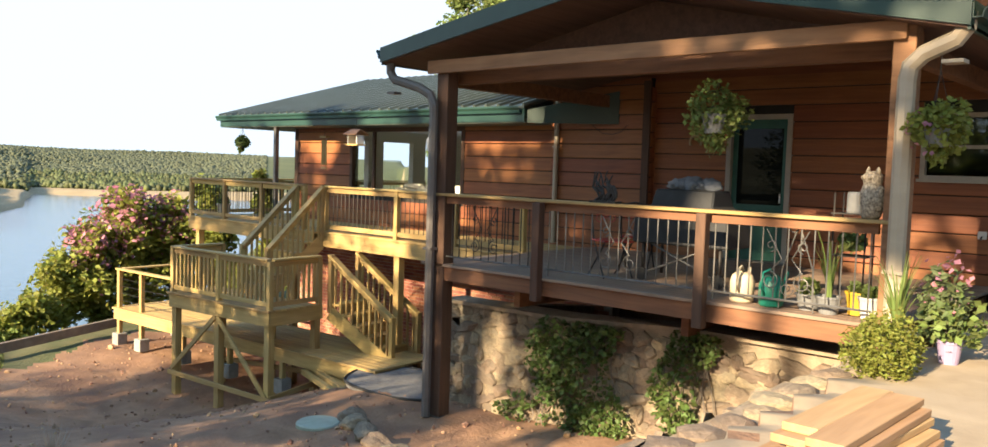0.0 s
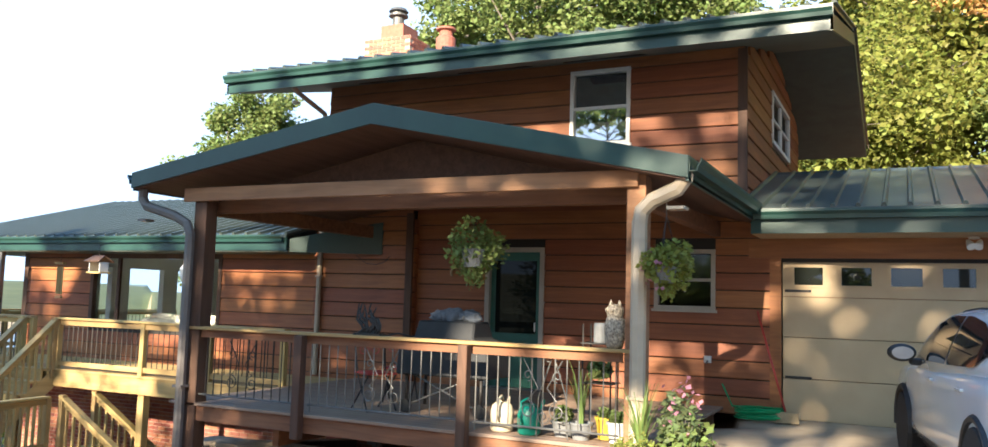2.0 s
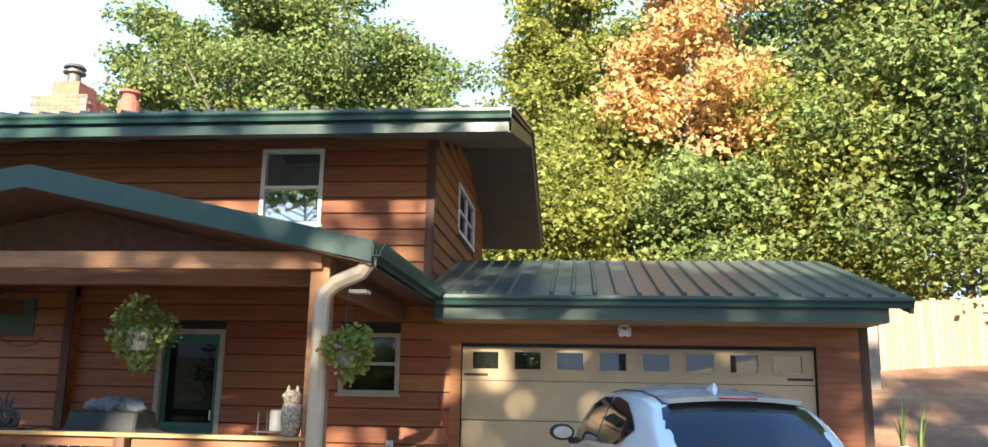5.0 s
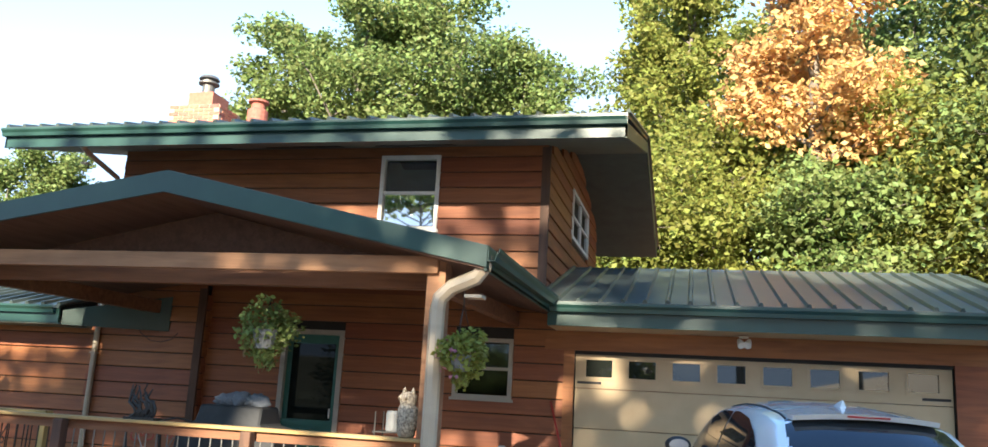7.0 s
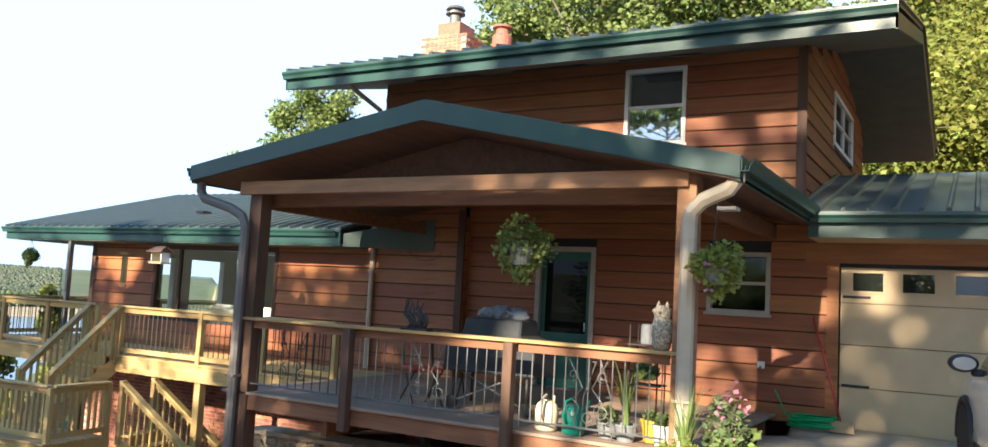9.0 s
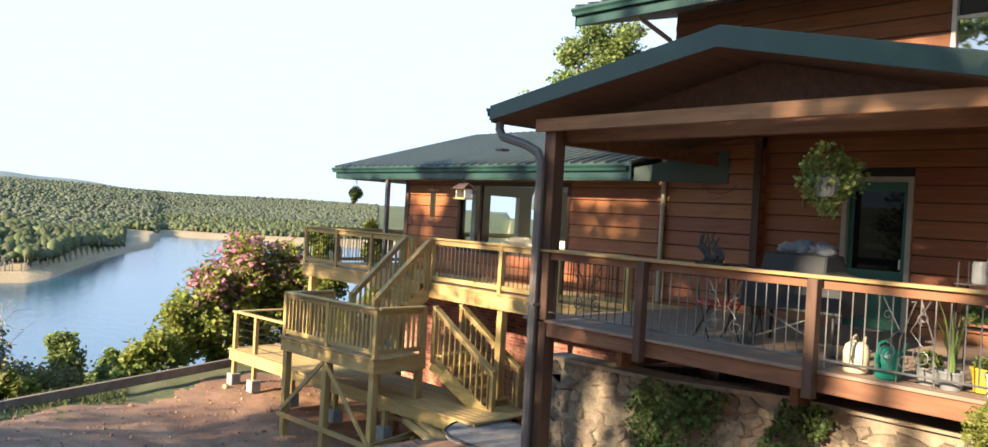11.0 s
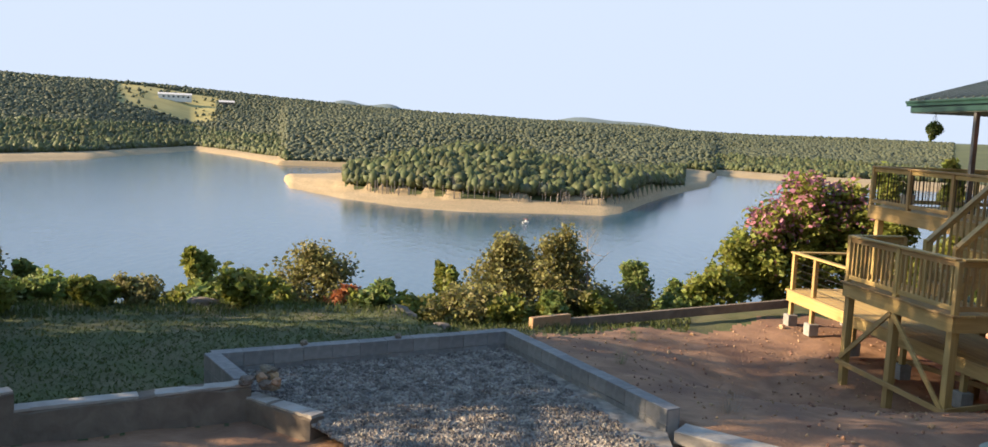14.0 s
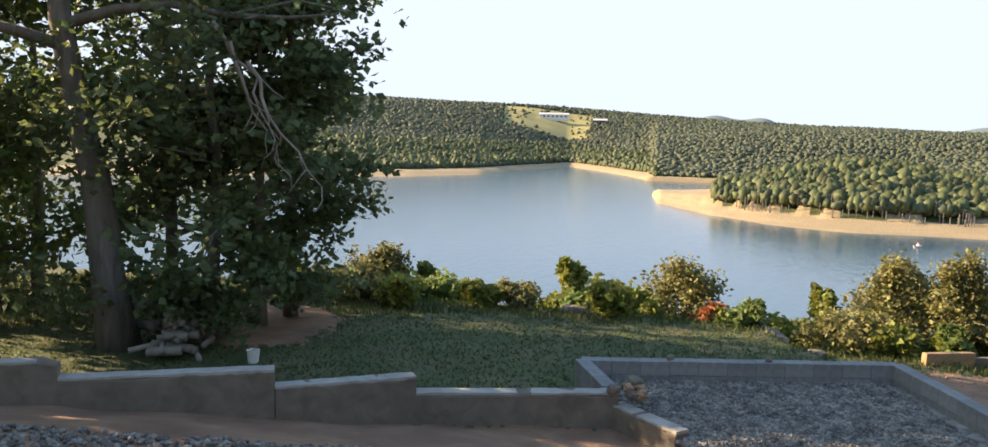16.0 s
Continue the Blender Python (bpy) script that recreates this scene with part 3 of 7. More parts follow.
# corner boards
trim = new("trim")
tagged(trim, "brown corner boards and eave boards", "trim", kind="structure")
for b in ((-7.53, -7.40, WY - 0.045, WY + 0.0, 0.1, 2.9), (-2.16, -2.03, FY - 0.03, FY + 0.02, 2.9, 5.2), (3.91, 4.04, FY - 0.045, FY, 0, 2.5), (-17.2, -17.06, WY - 0.045, WY, -0.1, 2.4),
          ):
    cube_part("board", b, DARKWOOD, trim)
for b in ((-1.72, -1.57, FY - 0.05, FY, 0, 2.18), (3.34, 3.91, FY - 0.05, FY, 0, 2.18), (-2.0, 3.91, FY - 0.052, FY, 2.18, 2.45)):
    cube_part("board", b, SIDING, trim, "brown stained board round the garage door")

window_x("window_1", *WIN, FY, rows=2, frame_mat=FRAMETAN, label="tan framed double sash window beside the porch")
window_x("window_2", *UPWIN, FY + 0.02, rows=2, glass=UPGLASS, label="white framed upper storey sash window reflecting trees")


def side_window():
    w = new("window_3")
    tagged(w, "white framed side window with four panes", "window", kind="structure")
    x, y0, y1, z0, z1 = -2.07, 14.6, 16.86, 4.27, 5.18
    for b in ((x - 0.05, x + 0.06, y0, y0 + 0.07, z0, z1), (x - 0.05, x + 0.06, y1 - 0.07, y1, z0, z1),
              (x - 0.05, x + 0.058, y0 + 0.07, y1 - 0.07, z1 - 0.07, z1), (x - 0.05, x + 0.058, y0 + 0.07, y1 - 0.07, z0, z0 + 0.07)):
        cube_part("window_frame", b, WHITE, w)
    cube_part("mullion", (x - 0.03, x + 0.05, 15.7, 15.76, z0 + 0.07, z1 - 0.07), WHITE, w)
    cube_part("rail", (x - 0.03, x + 0.045, y0 + 0.07, y1 - 0.07, 4.69, 4.73), WHITE, w)
    pane = GARGLASS
    for a, b in ((14.67, 15.7), (15.76, 16.79)):
        for c, d in ((4.33, 4.69), (4.73, 5.1)):
            cube_part("pane", (x + 0.012, x + 0.02, a, b, c, d), pane, w)


side_window()


def big_window():
    """The wing's wide picture window with the room seen through it."""
    w = new("window_4")
    tagged(w, "wide brown framed picture window looking through to the lake", "window", kind="structure")
    x0, x1, z0, z1 = BIG
    for b in ((x0, x0 + 0.09, WY - 0.05, WY + 0.05, z0, z1), (x1 - 0.09, x1, WY - 0.05, WY + 0.05, z0, z1),
              (x0 + 0.09, x1 - 0.09, WY - 0.048, WY + 0.05, z1 - 0.09, z1), (x0 + 0.09, x1 - 0.09, WY - 0.048, WY + 0.05, z0, z0 + 0.09)):
        cube_part("window_frame", b, DARKWOOD, w)
    cube_part("mullion", (-14.35, -14.28, WY - 0.03, WY + 0.03, z0 + 0.09, z1 - 0.09), DARKWOOD, w)
    for a, b in ((x0 + 0.09, -14.35), (-14.28, x1 - 0.09)):
        g = cube_part("pane", (a, b, WY, WY + 0.006, z0 + 0.09, z1 - 0.09), SHADEGLASS, w)
        g.visible_shadow = False


big_window()


def front_door():
    d = new("door_1")
    tagged(d, "dark green entry door with a glazed storm door and pale frame", "door", kind="structure")
    x0, x1, z0, z1 = DOOR
    for b in ((x0, x0 + 0.075, FY - 0.06, FY + 0.1, z0, z1), (x1 - 0.075, x1, FY - 0.06, FY + 0.1, z0, z1), (x0 + 0.075, x1 - 0.075, FY - 0.06, FY + 0.1, z1 - 0.075, z1)):
        cube_part("door_frame", b, FRAMETAN, d)
    a, b = x0 + 0.075, x1 - 0.075
    leaf = bmesh.new()
    box(leaf, a, b, FY + 0.02, FY + 0.06, z0, 0.95)
    box(leaf, a, b, FY + 0.02, FY + 0.06, 2.12, z1 - 0.075)
    box(leaf, a, a + 0.08, FY + 0.02, FY + 0.06, 0.95, 2.12)
    box(leaf, b - 0.08, b, FY + 0.02, FY + 0.06, 0.95, 2.12)
    lf = part("door_leaf", leaf, GREENDOOR, d)
    cube_part("panel", (a + 0.14, b - 0.14, FY + 0.008, FY + 0.022, 0.28, 0.85), GREENDOOR, lf, bevel=0.006)
    cube_part("pane", (a + 0.08, b - 0.08, FY + 0.03, FY + 0.036, 0.95, 2.12), DOORGLASS, lf)
    cube_part("crossbar", (a + 0.01, b - 0.01, FY - 0.02, FY + 0.018, 0.9, 0.98), GREENDOOR, lf)
    tube_part("door_handle", [(b - 0.07, FY - 0.05, 1.02), (b - 0.07, FY - 0.05, 1.16)], 0.012, WHITE, d, "pale door handle")
    cube_part("threshold", (x0, x1, FY - 0.1, FY + 0.05, z0 - 0.05, z0), GREYBAR, d)


front_door()


def garage_door():
    d = new("door_2")
    tagged(d, "tan sectional garage door with a row of eight small windows", "garage door", kind="structure")
    x0, x1, z0, z1 = GAR
    for k in range(3):
        bm = bmesh.new()
        box(bm, x0 + 0.01, x1 - 0.01, FY + 0.04, FY + 0.09, z0 + k * 0.553 + 0.004, z0 + (k + 1) * 0.553 - 0.004)
        part("panel", bm, TANPAINT, d, bevel=0.006)
    zt0, zt1 = 1.659 + 0.004, z1
    n, w = 8, 0.37
    xs = [x0 + 0.345 + 0.601 * i for i in range(n)]
    bm = bmesh.new()
    box(bm, x0 + 0.01, x1 - 0.01, FY + 0.04, FY + 0.09, zt0, 1.82)
    box(bm, x0 + 0.01, x1 - 0.01, FY + 0.04, FY + 0.09, 2.06, zt1)
    edges = [x0 + 0.01] + [v for x in xs for v in (x - w / 2, x + w / 2)] + [x1 - 0.01]
    for a, b in zip(edges[::2], edges[1::2]):
        box(bm, a, b, FY + 0.04, FY + 0.09, 1.82, 2.06)
    top = part("top_panel", bm, TANPAINT, d)
    pane = GARGLASS
    for x in xs:
        fr = bmesh.new()
        for b in ((x - w / 2 - 0.03, x - w / 2, 1.79, 2.09), (x + w / 2, x + w / 2 + 0.03, 1.79, 2.09), (x - w / 2, x + w / 2, 2.06, 2.09), (x - w / 2, x + w / 2, 1.79, 1.82)):
            box(fr, b[0], b[1], FY + 0.022, FY + 0.039, b[2], b[3])
        pf = part("window_frame", fr, TANPAINT, top)
        cube_part("pane", (x - w / 2, x + w / 2, FY + 0.055, FY + 0.06, 1.82, 2.06), pane, top)
    for x, z in ((x0 + 0.04, 1.72), (x0 + 0.04, 0.55), (x1 - 0.38, 1.72), (x1 - 0.38, 0.55)):
        cube_part("hinge_strap", (x, x + 0.34, FY + 0.03, FY + 0.039, z, z + 0.035), IRON, d, "black strap hinge")


garage_door()


# ---------------------------------------------------------------- roofs
def fascia(p, q, h, parent, mat=None, t=0.03):
    beam_part("fascia", p, q, t, h, mat or GREEN, parent, bevel=0.0)


roof_up = new("roof_upper")
tagged(roof_up, "dark green ribbed metal gable roof over the upper storey", "roof", kind="structure")
XU0, XU1 = -10.4, -0.78
roof_slope("roof_sheet", (10.6, 5.18), (15.3, 6.32), XU0, XU1, 0.05, roof_up)
roof_slope("roof_sheet", (20.0, 5.12), (15.3, 6.29), XU0, XU1, 0.05, roof_up)
for sy, ey in ((1, 10.66), (-1, 19.94)):
    bm = bmesh.new()
    prism(bm, [(XU0 + 0.03, ey, 4.9), (XU0 + 0.03, 15.3, 6.06), (XU0 + 0.03, 15.3, 6.02), (XU0 + 0.03, ey, 4.86)], (XU1 - XU0 - 0.06, 0, 0))
    part("soffit", bm, SOFFIT, roof_up, "grey green boarded soffit")
cube_part("fascia", (XU0, XU1, 10.63, 10.66, 4.86, 5.12), GREEN, roof_up)
for x in (XU0, XU1 - 0.03):
    for ey in (10.63, 19.97):
        bm = bmesh.new()
        prism(bm, [(x, ey, 5.06), (x, 15.3, 6.235), (x, 15.3, 6.03), (x, ey, 4.85)], (0.03, 0, 0))
        part("rake_board", bm, GREEN, roof_up)
gutter((XU0, 10.62, 5.14), (XU1, 10.62, 5.14), roof_up)
for x in (-8.3, -6.4, -4.6):
    bm = bmesh.new()
    prism(bm, [(x, 11.5, 5.068), (x, 11.72, 5.122), (x, 11.72, 5.112), (x, 11.5, 5.058)], (1.2, 0, 0))
    part("vent_strip", bm, IRON, roof_up, "dark soffit vent strip")

roof_gar = new("roof_garage")
tagged(roof_gar, "grey green ribbed metal gable roof over the garage", "roof", kind="structure")
roof_slope("roof_sheet", (11.2, 2.77), (14.85, 3.78), -2.03, 4.33, 0.05, roof_gar, rib=0.29)
roof_slope("roof_sheet", (18.5, 2.72), (14.85, 3.76), -2.03, 4.25, 0.05, roof_gar, rib=0.29)
cube_part("fascia", (-1.84, 4.05, 11.27, 11.3, 2.45, 2.72), GREEN, roof_gar)
cube_part("soffit", (-1.84, 4.05, 11.3, FY, 2.45, 2.49), TANPAINT, roof_gar, "tan soffit board")
gutter((-1.84, 11.25, 2.75), (4.33, 11.25, 2.75), roof_gar)
bm = bmesh.new()
prism(bm, [(4.28, 11.2, 2.72), (4.28, 14.85, 3.73), (4.28, 14.85, 3.57), (4.28, 11.2, 2.56)], (0.05, 0, 0))
part("rake_board", bm, GREEN, roof_gar)
bm = bmesh.new()
prism(bm, [(-2.0, 14.7, 3.735), (-2.0, 14.85, 3.8), (-2.0, 15.0, 3.735), (-2.0, 14.85, 3.765)], (6.25, 0, 0))
part("ridge_cap", bm, ROOF, roof_gar)

roof_wing = new("roof_wing")
tagged(roof_wing, "green ribbed metal roof over the lakeside wing", "roof", kind="structure")
roof_slope("roof_sheet", (11.15, 2.49), (15.9, 3.82), -19.3, -9.4, 0.05, roof_wing, rib=0.29)
roof_slope("roof_sheet", (20.6, 2.42), (15.9, 3.78), -19.3, -9.4, 0.05, roof_wing, rib=0.29)
cube_part("soffit", (-19.2, -9.4, 11.2, WY, 2.2, 2.24), SOFFIT, roof_wing)
cube_part("soffit", (-19.2, -17.2, WY, 20.5, 2.2, 2.24), SOFFIT, roof_wing)
cube_part("fascia", (-19.25, -9.4, 11.17, 11.2, 2.22, 2.44), GREEN, roof_wing)
gutter((-19.3, 11.17, 2.48), (-9.45, 11.17, 2.48), roof_wing)
bm = bmesh.new()
prism(bm, [(-19.25, 11.2, 2.37), (-19.25, 15.9, 3.73), (-19.25, 15.9, 3.5), (-19.25, 11.2, 2.2)], (0.03, 0, 0))
part("rake_board", bm, GREEN, roof_wing)
bm = bmesh.new()
prism(bm, [(-9.4, 11.25, 2.2), (-8.0, 11.95, 2.2), (-8.0, 11.95, 2.75), (-9.4, 11.25, 2.42)], (0.02, 0.05, 0.0))
part("valley_flashing", bm, GREEN, roof_wing, "green valley flashing against the wall")

roof_porch = new("roof_porch")
tagged(roof_porch, "green metal gable roof over the front porch", "roof", kind="structure")
PX, PZR, PYF = -5.3, 3.62, 7.6
for s in (-1, 1):
    xe = PX + s * (3.66 if s < 0 else 3.5)
    PZE = 2.99 if s < 0 else 2.86
    bm = bmesh.new()
    prism(bm, [(PX, PYF, PZR), (xe, PYF, PZE), (xe, PYF, PZE - 0.05), (PX, PYF, PZR - 0.05)], (0, 12.1 - PYF, 0))
    part("roof_sheet", bm, ROOF, roof_porch)
    bm = bmesh.new()
    prism(bm, [(PX, PYF - 0.03, PZR - 0.012), (xe, PYF - 0.03, PZE - 0.012), (xe, PYF - 0.03, PZE - 0.21), (PX, PYF - 0.03, PZR - 0.24)], (0, 0.03, 0))
    part("fascia", bm, GREEN, roof_porch)
    bm = bmesh.new()
    prism(bm, [(PX, PYF + 0.002, PZR - 0.2), (xe, PYF + 0.002, PZE - 0.2), (xe, PYF + 0.002, PZE - 0.23), (PX, PYF + 0.002, PZR - 0.23)], (0, 4.45, 0))
    part("soffit", bm, CEILWOOD, roof_porch, "boarded porch soffit darkened for shade")
    g = ((xe, 12.0, PZE - 0.03), (xe, PYF, PZE - 0.03)) if s < 0 else ((xe, PYF, PZE - 0.03), (xe, 11.2, PZE - 0.03))
    cube_part("fascia", (min(xe, xe - s * 0.03), max(xe, xe - s * 0.03), PYF, 11.9, PZE - 0.24, PZE - 0.05), GREEN, roof_porch)
    gutter(*g, roof_porch)
# added dark sheet fills the open gable, where there is only shade
bm = bmesh.new()
prism(bm, [(PX, 8.6, PZR - 0.235), (PX - 2.9, 8.6, 2.78), (PX + 2.9, 8.6, 2.7)], (0, 0.04, 0))
part("gable_panel", bm, CEILWOOD, roof_porch, "added dark sheet for the shade in the open gable")


def chimney():
    c = thing("chimney", "red brick chimney with a clay top and two metal flues", "chimney", (-9.2, 14.0, 5.62))
    bm = bmesh.new()
    box(bm, -0.53, 0.53, -0.38, 0.38, -0.3, 0.98)
    st = part("stack", bm, BRICKMORTAR, c)
    b = bmesh.new()
    box(b, 0, 0.2, -0.012, 0.05, 0, 0.062)
    me = mesh_of("brick", b, BRICK, 0.004)
    for r in range(13):
        for i in range(5):
            off = 0.107 if r % 2 else 0
            x = -0.53 + off + i * 0.214
            if x + 0.2 <= 0.54:
                piece("brick", me, st, pose(x, -0.38, 0.06 + r * 0.071))
        for i in range(3):
            piece("brick", me, st, pose(0.53, -0.37 + i * 0.214 + (0.1 if r % 2 else 0), 0.06 + r * 0.071, 0, 0, 90))
    cube_part("clay_cap", (-0.22, 0.3, -0.28, 0.28, 0.98, 1.27), BRICK, c, "orange clay flue block")
    bm = bmesh.new()
    lathe(bm, [(0.12, 1.27), (0.12, 1.5), (0.2, 1.52), (0.2, 1.55), (0.13, 1.56), (0.13, 1.6), (0.2, 1.62), (0.16, 1.68), (0, 1.7)], 16)
    part("flue", bm, GREYBAR, c, "grey metal flue cap", smooth=False)
    bm = bmesh.new()
    lathe(bm, [(0.2, 0.6), (0.2, 1.05), (0.14, 1.1), (0.13, 1.2), (0.2, 1.22), (0.2, 1.26), (0, 1.3)], 16, (0.95, 0.3, 0))
    part("flue", bm, BRICK, c, "rust red flue cap")


chimney()


def downspout(name, pts, w, mat, label, group=""):
    s = thing(name, label, "downspout", pts[-1], group=group)
    o = Vector(pts[-1])
    bm = bmesh.new()
    q = [Vector(p) - o for p in pts]
    tube(bm, q, w * 0.62, 8)
    part("pipe", bm, mat, s, smooth=False)
    for i in (2, len(q) - 2):
        c = bmesh.new()
        box(c, q[i].x - w * 0.7, q[i].x + w * 0.7, q[i].y - w * 0.7, q[i].y + w * 0.7, q[i].z - 0.2, q[i].z - 0.17)
        part("strap", c, mat, s)
    return s


def bend(a, b, n=5):
    """A soft S between a and b, level at both ends then down."""
    a, b = Vector(a), Vector(b)
    return [a.lerp(b, t) * 1.0 + Vector((0, 0, (b.z - a.z) * (t * t - t) * 0.9 * (1 - 2 * t) - 0.0)) for t in np.linspace(0, 1, n)]


downspout("downspout", [(-8.9, 7.72, 2.78), (-8.9, 7.72, 2.66), (-8.82, 7.72, 2.56), (-8.35, 7.76, 2.43), (-8.16, 7.78, 2.33), (-8.1, 7.78, 2.2), (-8.1, 7.78, 0.5), (-8.1, 7.78, -1.95)], 0.1, SPOUTDARK, "grey brown metal downspout on the porch corner post", "porch downspouts")
downspout("downspout", [(-1.86, 7.72, 2.78), (-1.86, 7.72, 2.66), (-1.93, 7.72, 2.57), (-2.17, 7.74, 2.47), (-2.28, 7.75, 2.37), (-2.3, 7.75, 2.25), (-2.3, 7.75, 0.8), (-2.3, 7.75, -0.1)], 0.12, SPOUT, "tan metal downspout on the porch corner post", "porch downspouts")
downspout("downspout", [(-9.25, 11.9, 2.8), (-9.25, 11.9, 2.6), (-9.25, 11.9, 2.0), (-9.25, 11.9, 1.0), (-9.25, 11.9, 0.12)], 0.07, SPOUT, "tan metal downspout on the wing wall")
downspout("downspout", [(-9.13, 10.72, 5.02), (-9.13, 10.74, 4.95), (-9.2, 11.0, 4.88), (-9.34, 11.95, 4.72), (-9.37, 12.07, 4.55), (-9.37, 12.07, 3.4)], 0.07, SPOUT, "tan metal downspout slanting under the upper eave")

# ---------------------------------------------------------------- porch
PF, PFY = 0.12, 7.94          # floor height, front plane


def porch():
    p = new("porch_deck")
    tagged(p, "weathered plank porch deck on dark stained joists", "porch", kind="structure")
    cube_part("rim_joist", (-8.3, -2.35, PFY - 0.05, PFY, -0.1, PF - 0.042), DARKWOOD_X, p, "dark stained rim joist")
    cube_part("rim_joist", (-8.3, -8.25, PFY, WY - 0.03, -0.1, PF - 0.042), DARKWOOD_X, p)
    for i in range(9):
        y = PFY + 0.4 + i * 0.42
        cube_part("joist", (-8.25, -2.4, y, y + 0.045, -0.14, PF - 0.042), DARKWOOD_X, p)
    bm = bmesh.new()
    box(bm, -8.36, -2.33, 0, 0.138, 0, 0.036)
    me = mesh_of("plank", bm, DECKING, 0.003)
    for i in range(29):
        piece("plank", me, p, pose(0, PFY - 0.08 + i * 0.144, PF - 0.038))
    for x in (-7.0, -4.6):
        cube_part("girder", (x, x + 0.09, PFY + 0.3, 12.1, -0.36, -0.141), DARKWOOD_X, p)


porch()


def post(name, x, y, z0, z1, w, mat, label, group):
    t = thing(name, label, "post", (x, y, z0), group=group)
    bm = bmesh.new()
    box(bm, -w / 2, w / 2, -w / 2, w / 2, 0, z1 - z0)
    part("timber", bm, mat, t, bevel=0.008)
    cube_part("base_plate", (-w / 2 - 0.02, w / 2 + 0.02, -w / 2 - 0.02, w / 2 + 0.02, -0.06, 0.012), GREYBAR, t)
    return t


post("porch_post", -8.03, PFY + 0.02, ground_z(-8.22, 7.96), 2.68, 0.2, DARKWOOD, "tall stained timber post at the porch corner, darkened for shade", "porch posts")
post("porch_post", -2.37, PFY + 0.02, -0.1, 2.82, 0.19, BEAM, "pale timber post at the porch corner beside the driveway", "porch posts")
b = thing("porch_beam", "long pale fir beam across the porch front", "beam", (-5.3, 7.83, 2.7))
cube_part("timber", (-2.97, 2.96, -0.025, 0.03, -0.085, 0.085), BEAM, b, bevel=0.006)
b = thing("porch_beam", "dark inner beam carrying the porch ceiling", "beam", (-5.3, 8.3, 2.62))
cube_part("timber", (-2.9, 2.95, -0.06, 0.06, -0.11, 0.13), DARKWOOD_X, b, bevel=0.006)
for x in (-8.2, -2.45):
    b = thing("porch_beam", "stained side beam from post to wall", "beam", (x, 10.1, 2.58))
    cube_part("timber", (-0.06, 0.06, -2.0, 2.0, -0.1, 0.1), DARKWOOD_X, b, bevel=0.006)

RAILZ = 1.05


def curl(bm, cx, cz, r, turns, start, y=0.0, tube_r=0.006, sgn=1):
    pts = []
    n = int(16 * turns)
    for i in range(n + 1):
        a = start + sgn * 2 * math.pi * turns * i / n
        rr = r * (1 - 0.72 * i / n)
        pts.append((cx + rr * math.cos(a), y, cz + rr * math.sin(a)))
    tube(bm, pts, tube_r, 5)


def porch_railing():
    r = thing("porch_railing", "stained timber porch railing with grey iron bars and scrolls", "railing", (0, PFY - 0.02, 0))
    cube_part("top_rail", (-8.3, -2.36, -0.08, 0.07, RAILZ - 0.035, RAILZ), LUMBER["x"], r, "pale top rail board", 0.005)
    cube_part("sub_rail", (-8.15, -2.5, -0.02, 0.025, RAILZ - 0.13, RAILZ - 0.037), DARKWOOD_X, r)
    for x in (-6.31, -4.17):
        cube_part("rail_post", (x - 0.055, x + 0.055, -0.16, -0.05, -0.16, RAILZ - 0.037), DARKWOOD, r, bevel=0.006)
    bays = [(-8.12, -6.37), (-6.25, -4.23), (-4.11, -2.53)]
    for k, (a, b) in enumerate(bays):
        tube_part("bottom_bar", [(a, 0, PF + 0.1), (b, 0, PF + 0.1)], 0.012, GREYBAR, r, n=6)
        n = int((b - a) / 0.125)
        for i in range(n + 1):
            x = a + 0.03 + (b - a - 0.06) * i / n
            tube_part("bar", [(x, 0, PF + 0.02 if i in (0, n) else PF + 0.1), (x, 0, RAILZ - 0.12)], 0.0075, GREYBAR if k else IRON, r, n=5)
        mid = (a + b) / 2
        bm = bmesh.new()
        for s in (-1, 1):
            c = mid + s * 0.16
            curl(bm, c, PF + 0.28, 0.09, 1.4, math.pi / 2, -0.02, sgn=s)
            curl(bm, c, PF + 0.62, 0.06, 1.2, -math.pi / 2, -0.02, sgn=-s)
            tube(bm, [(c, -0.02, PF + 0.37), (mid + s * 0.05, -0.02, PF + 0.5), (c + s * 0.05, -0.02, PF + 0.78)], 0.006, 5)
        part("scroll", bm, GREYBAR if k else IRON, r, "wrought iron scroll")


porch_railing()

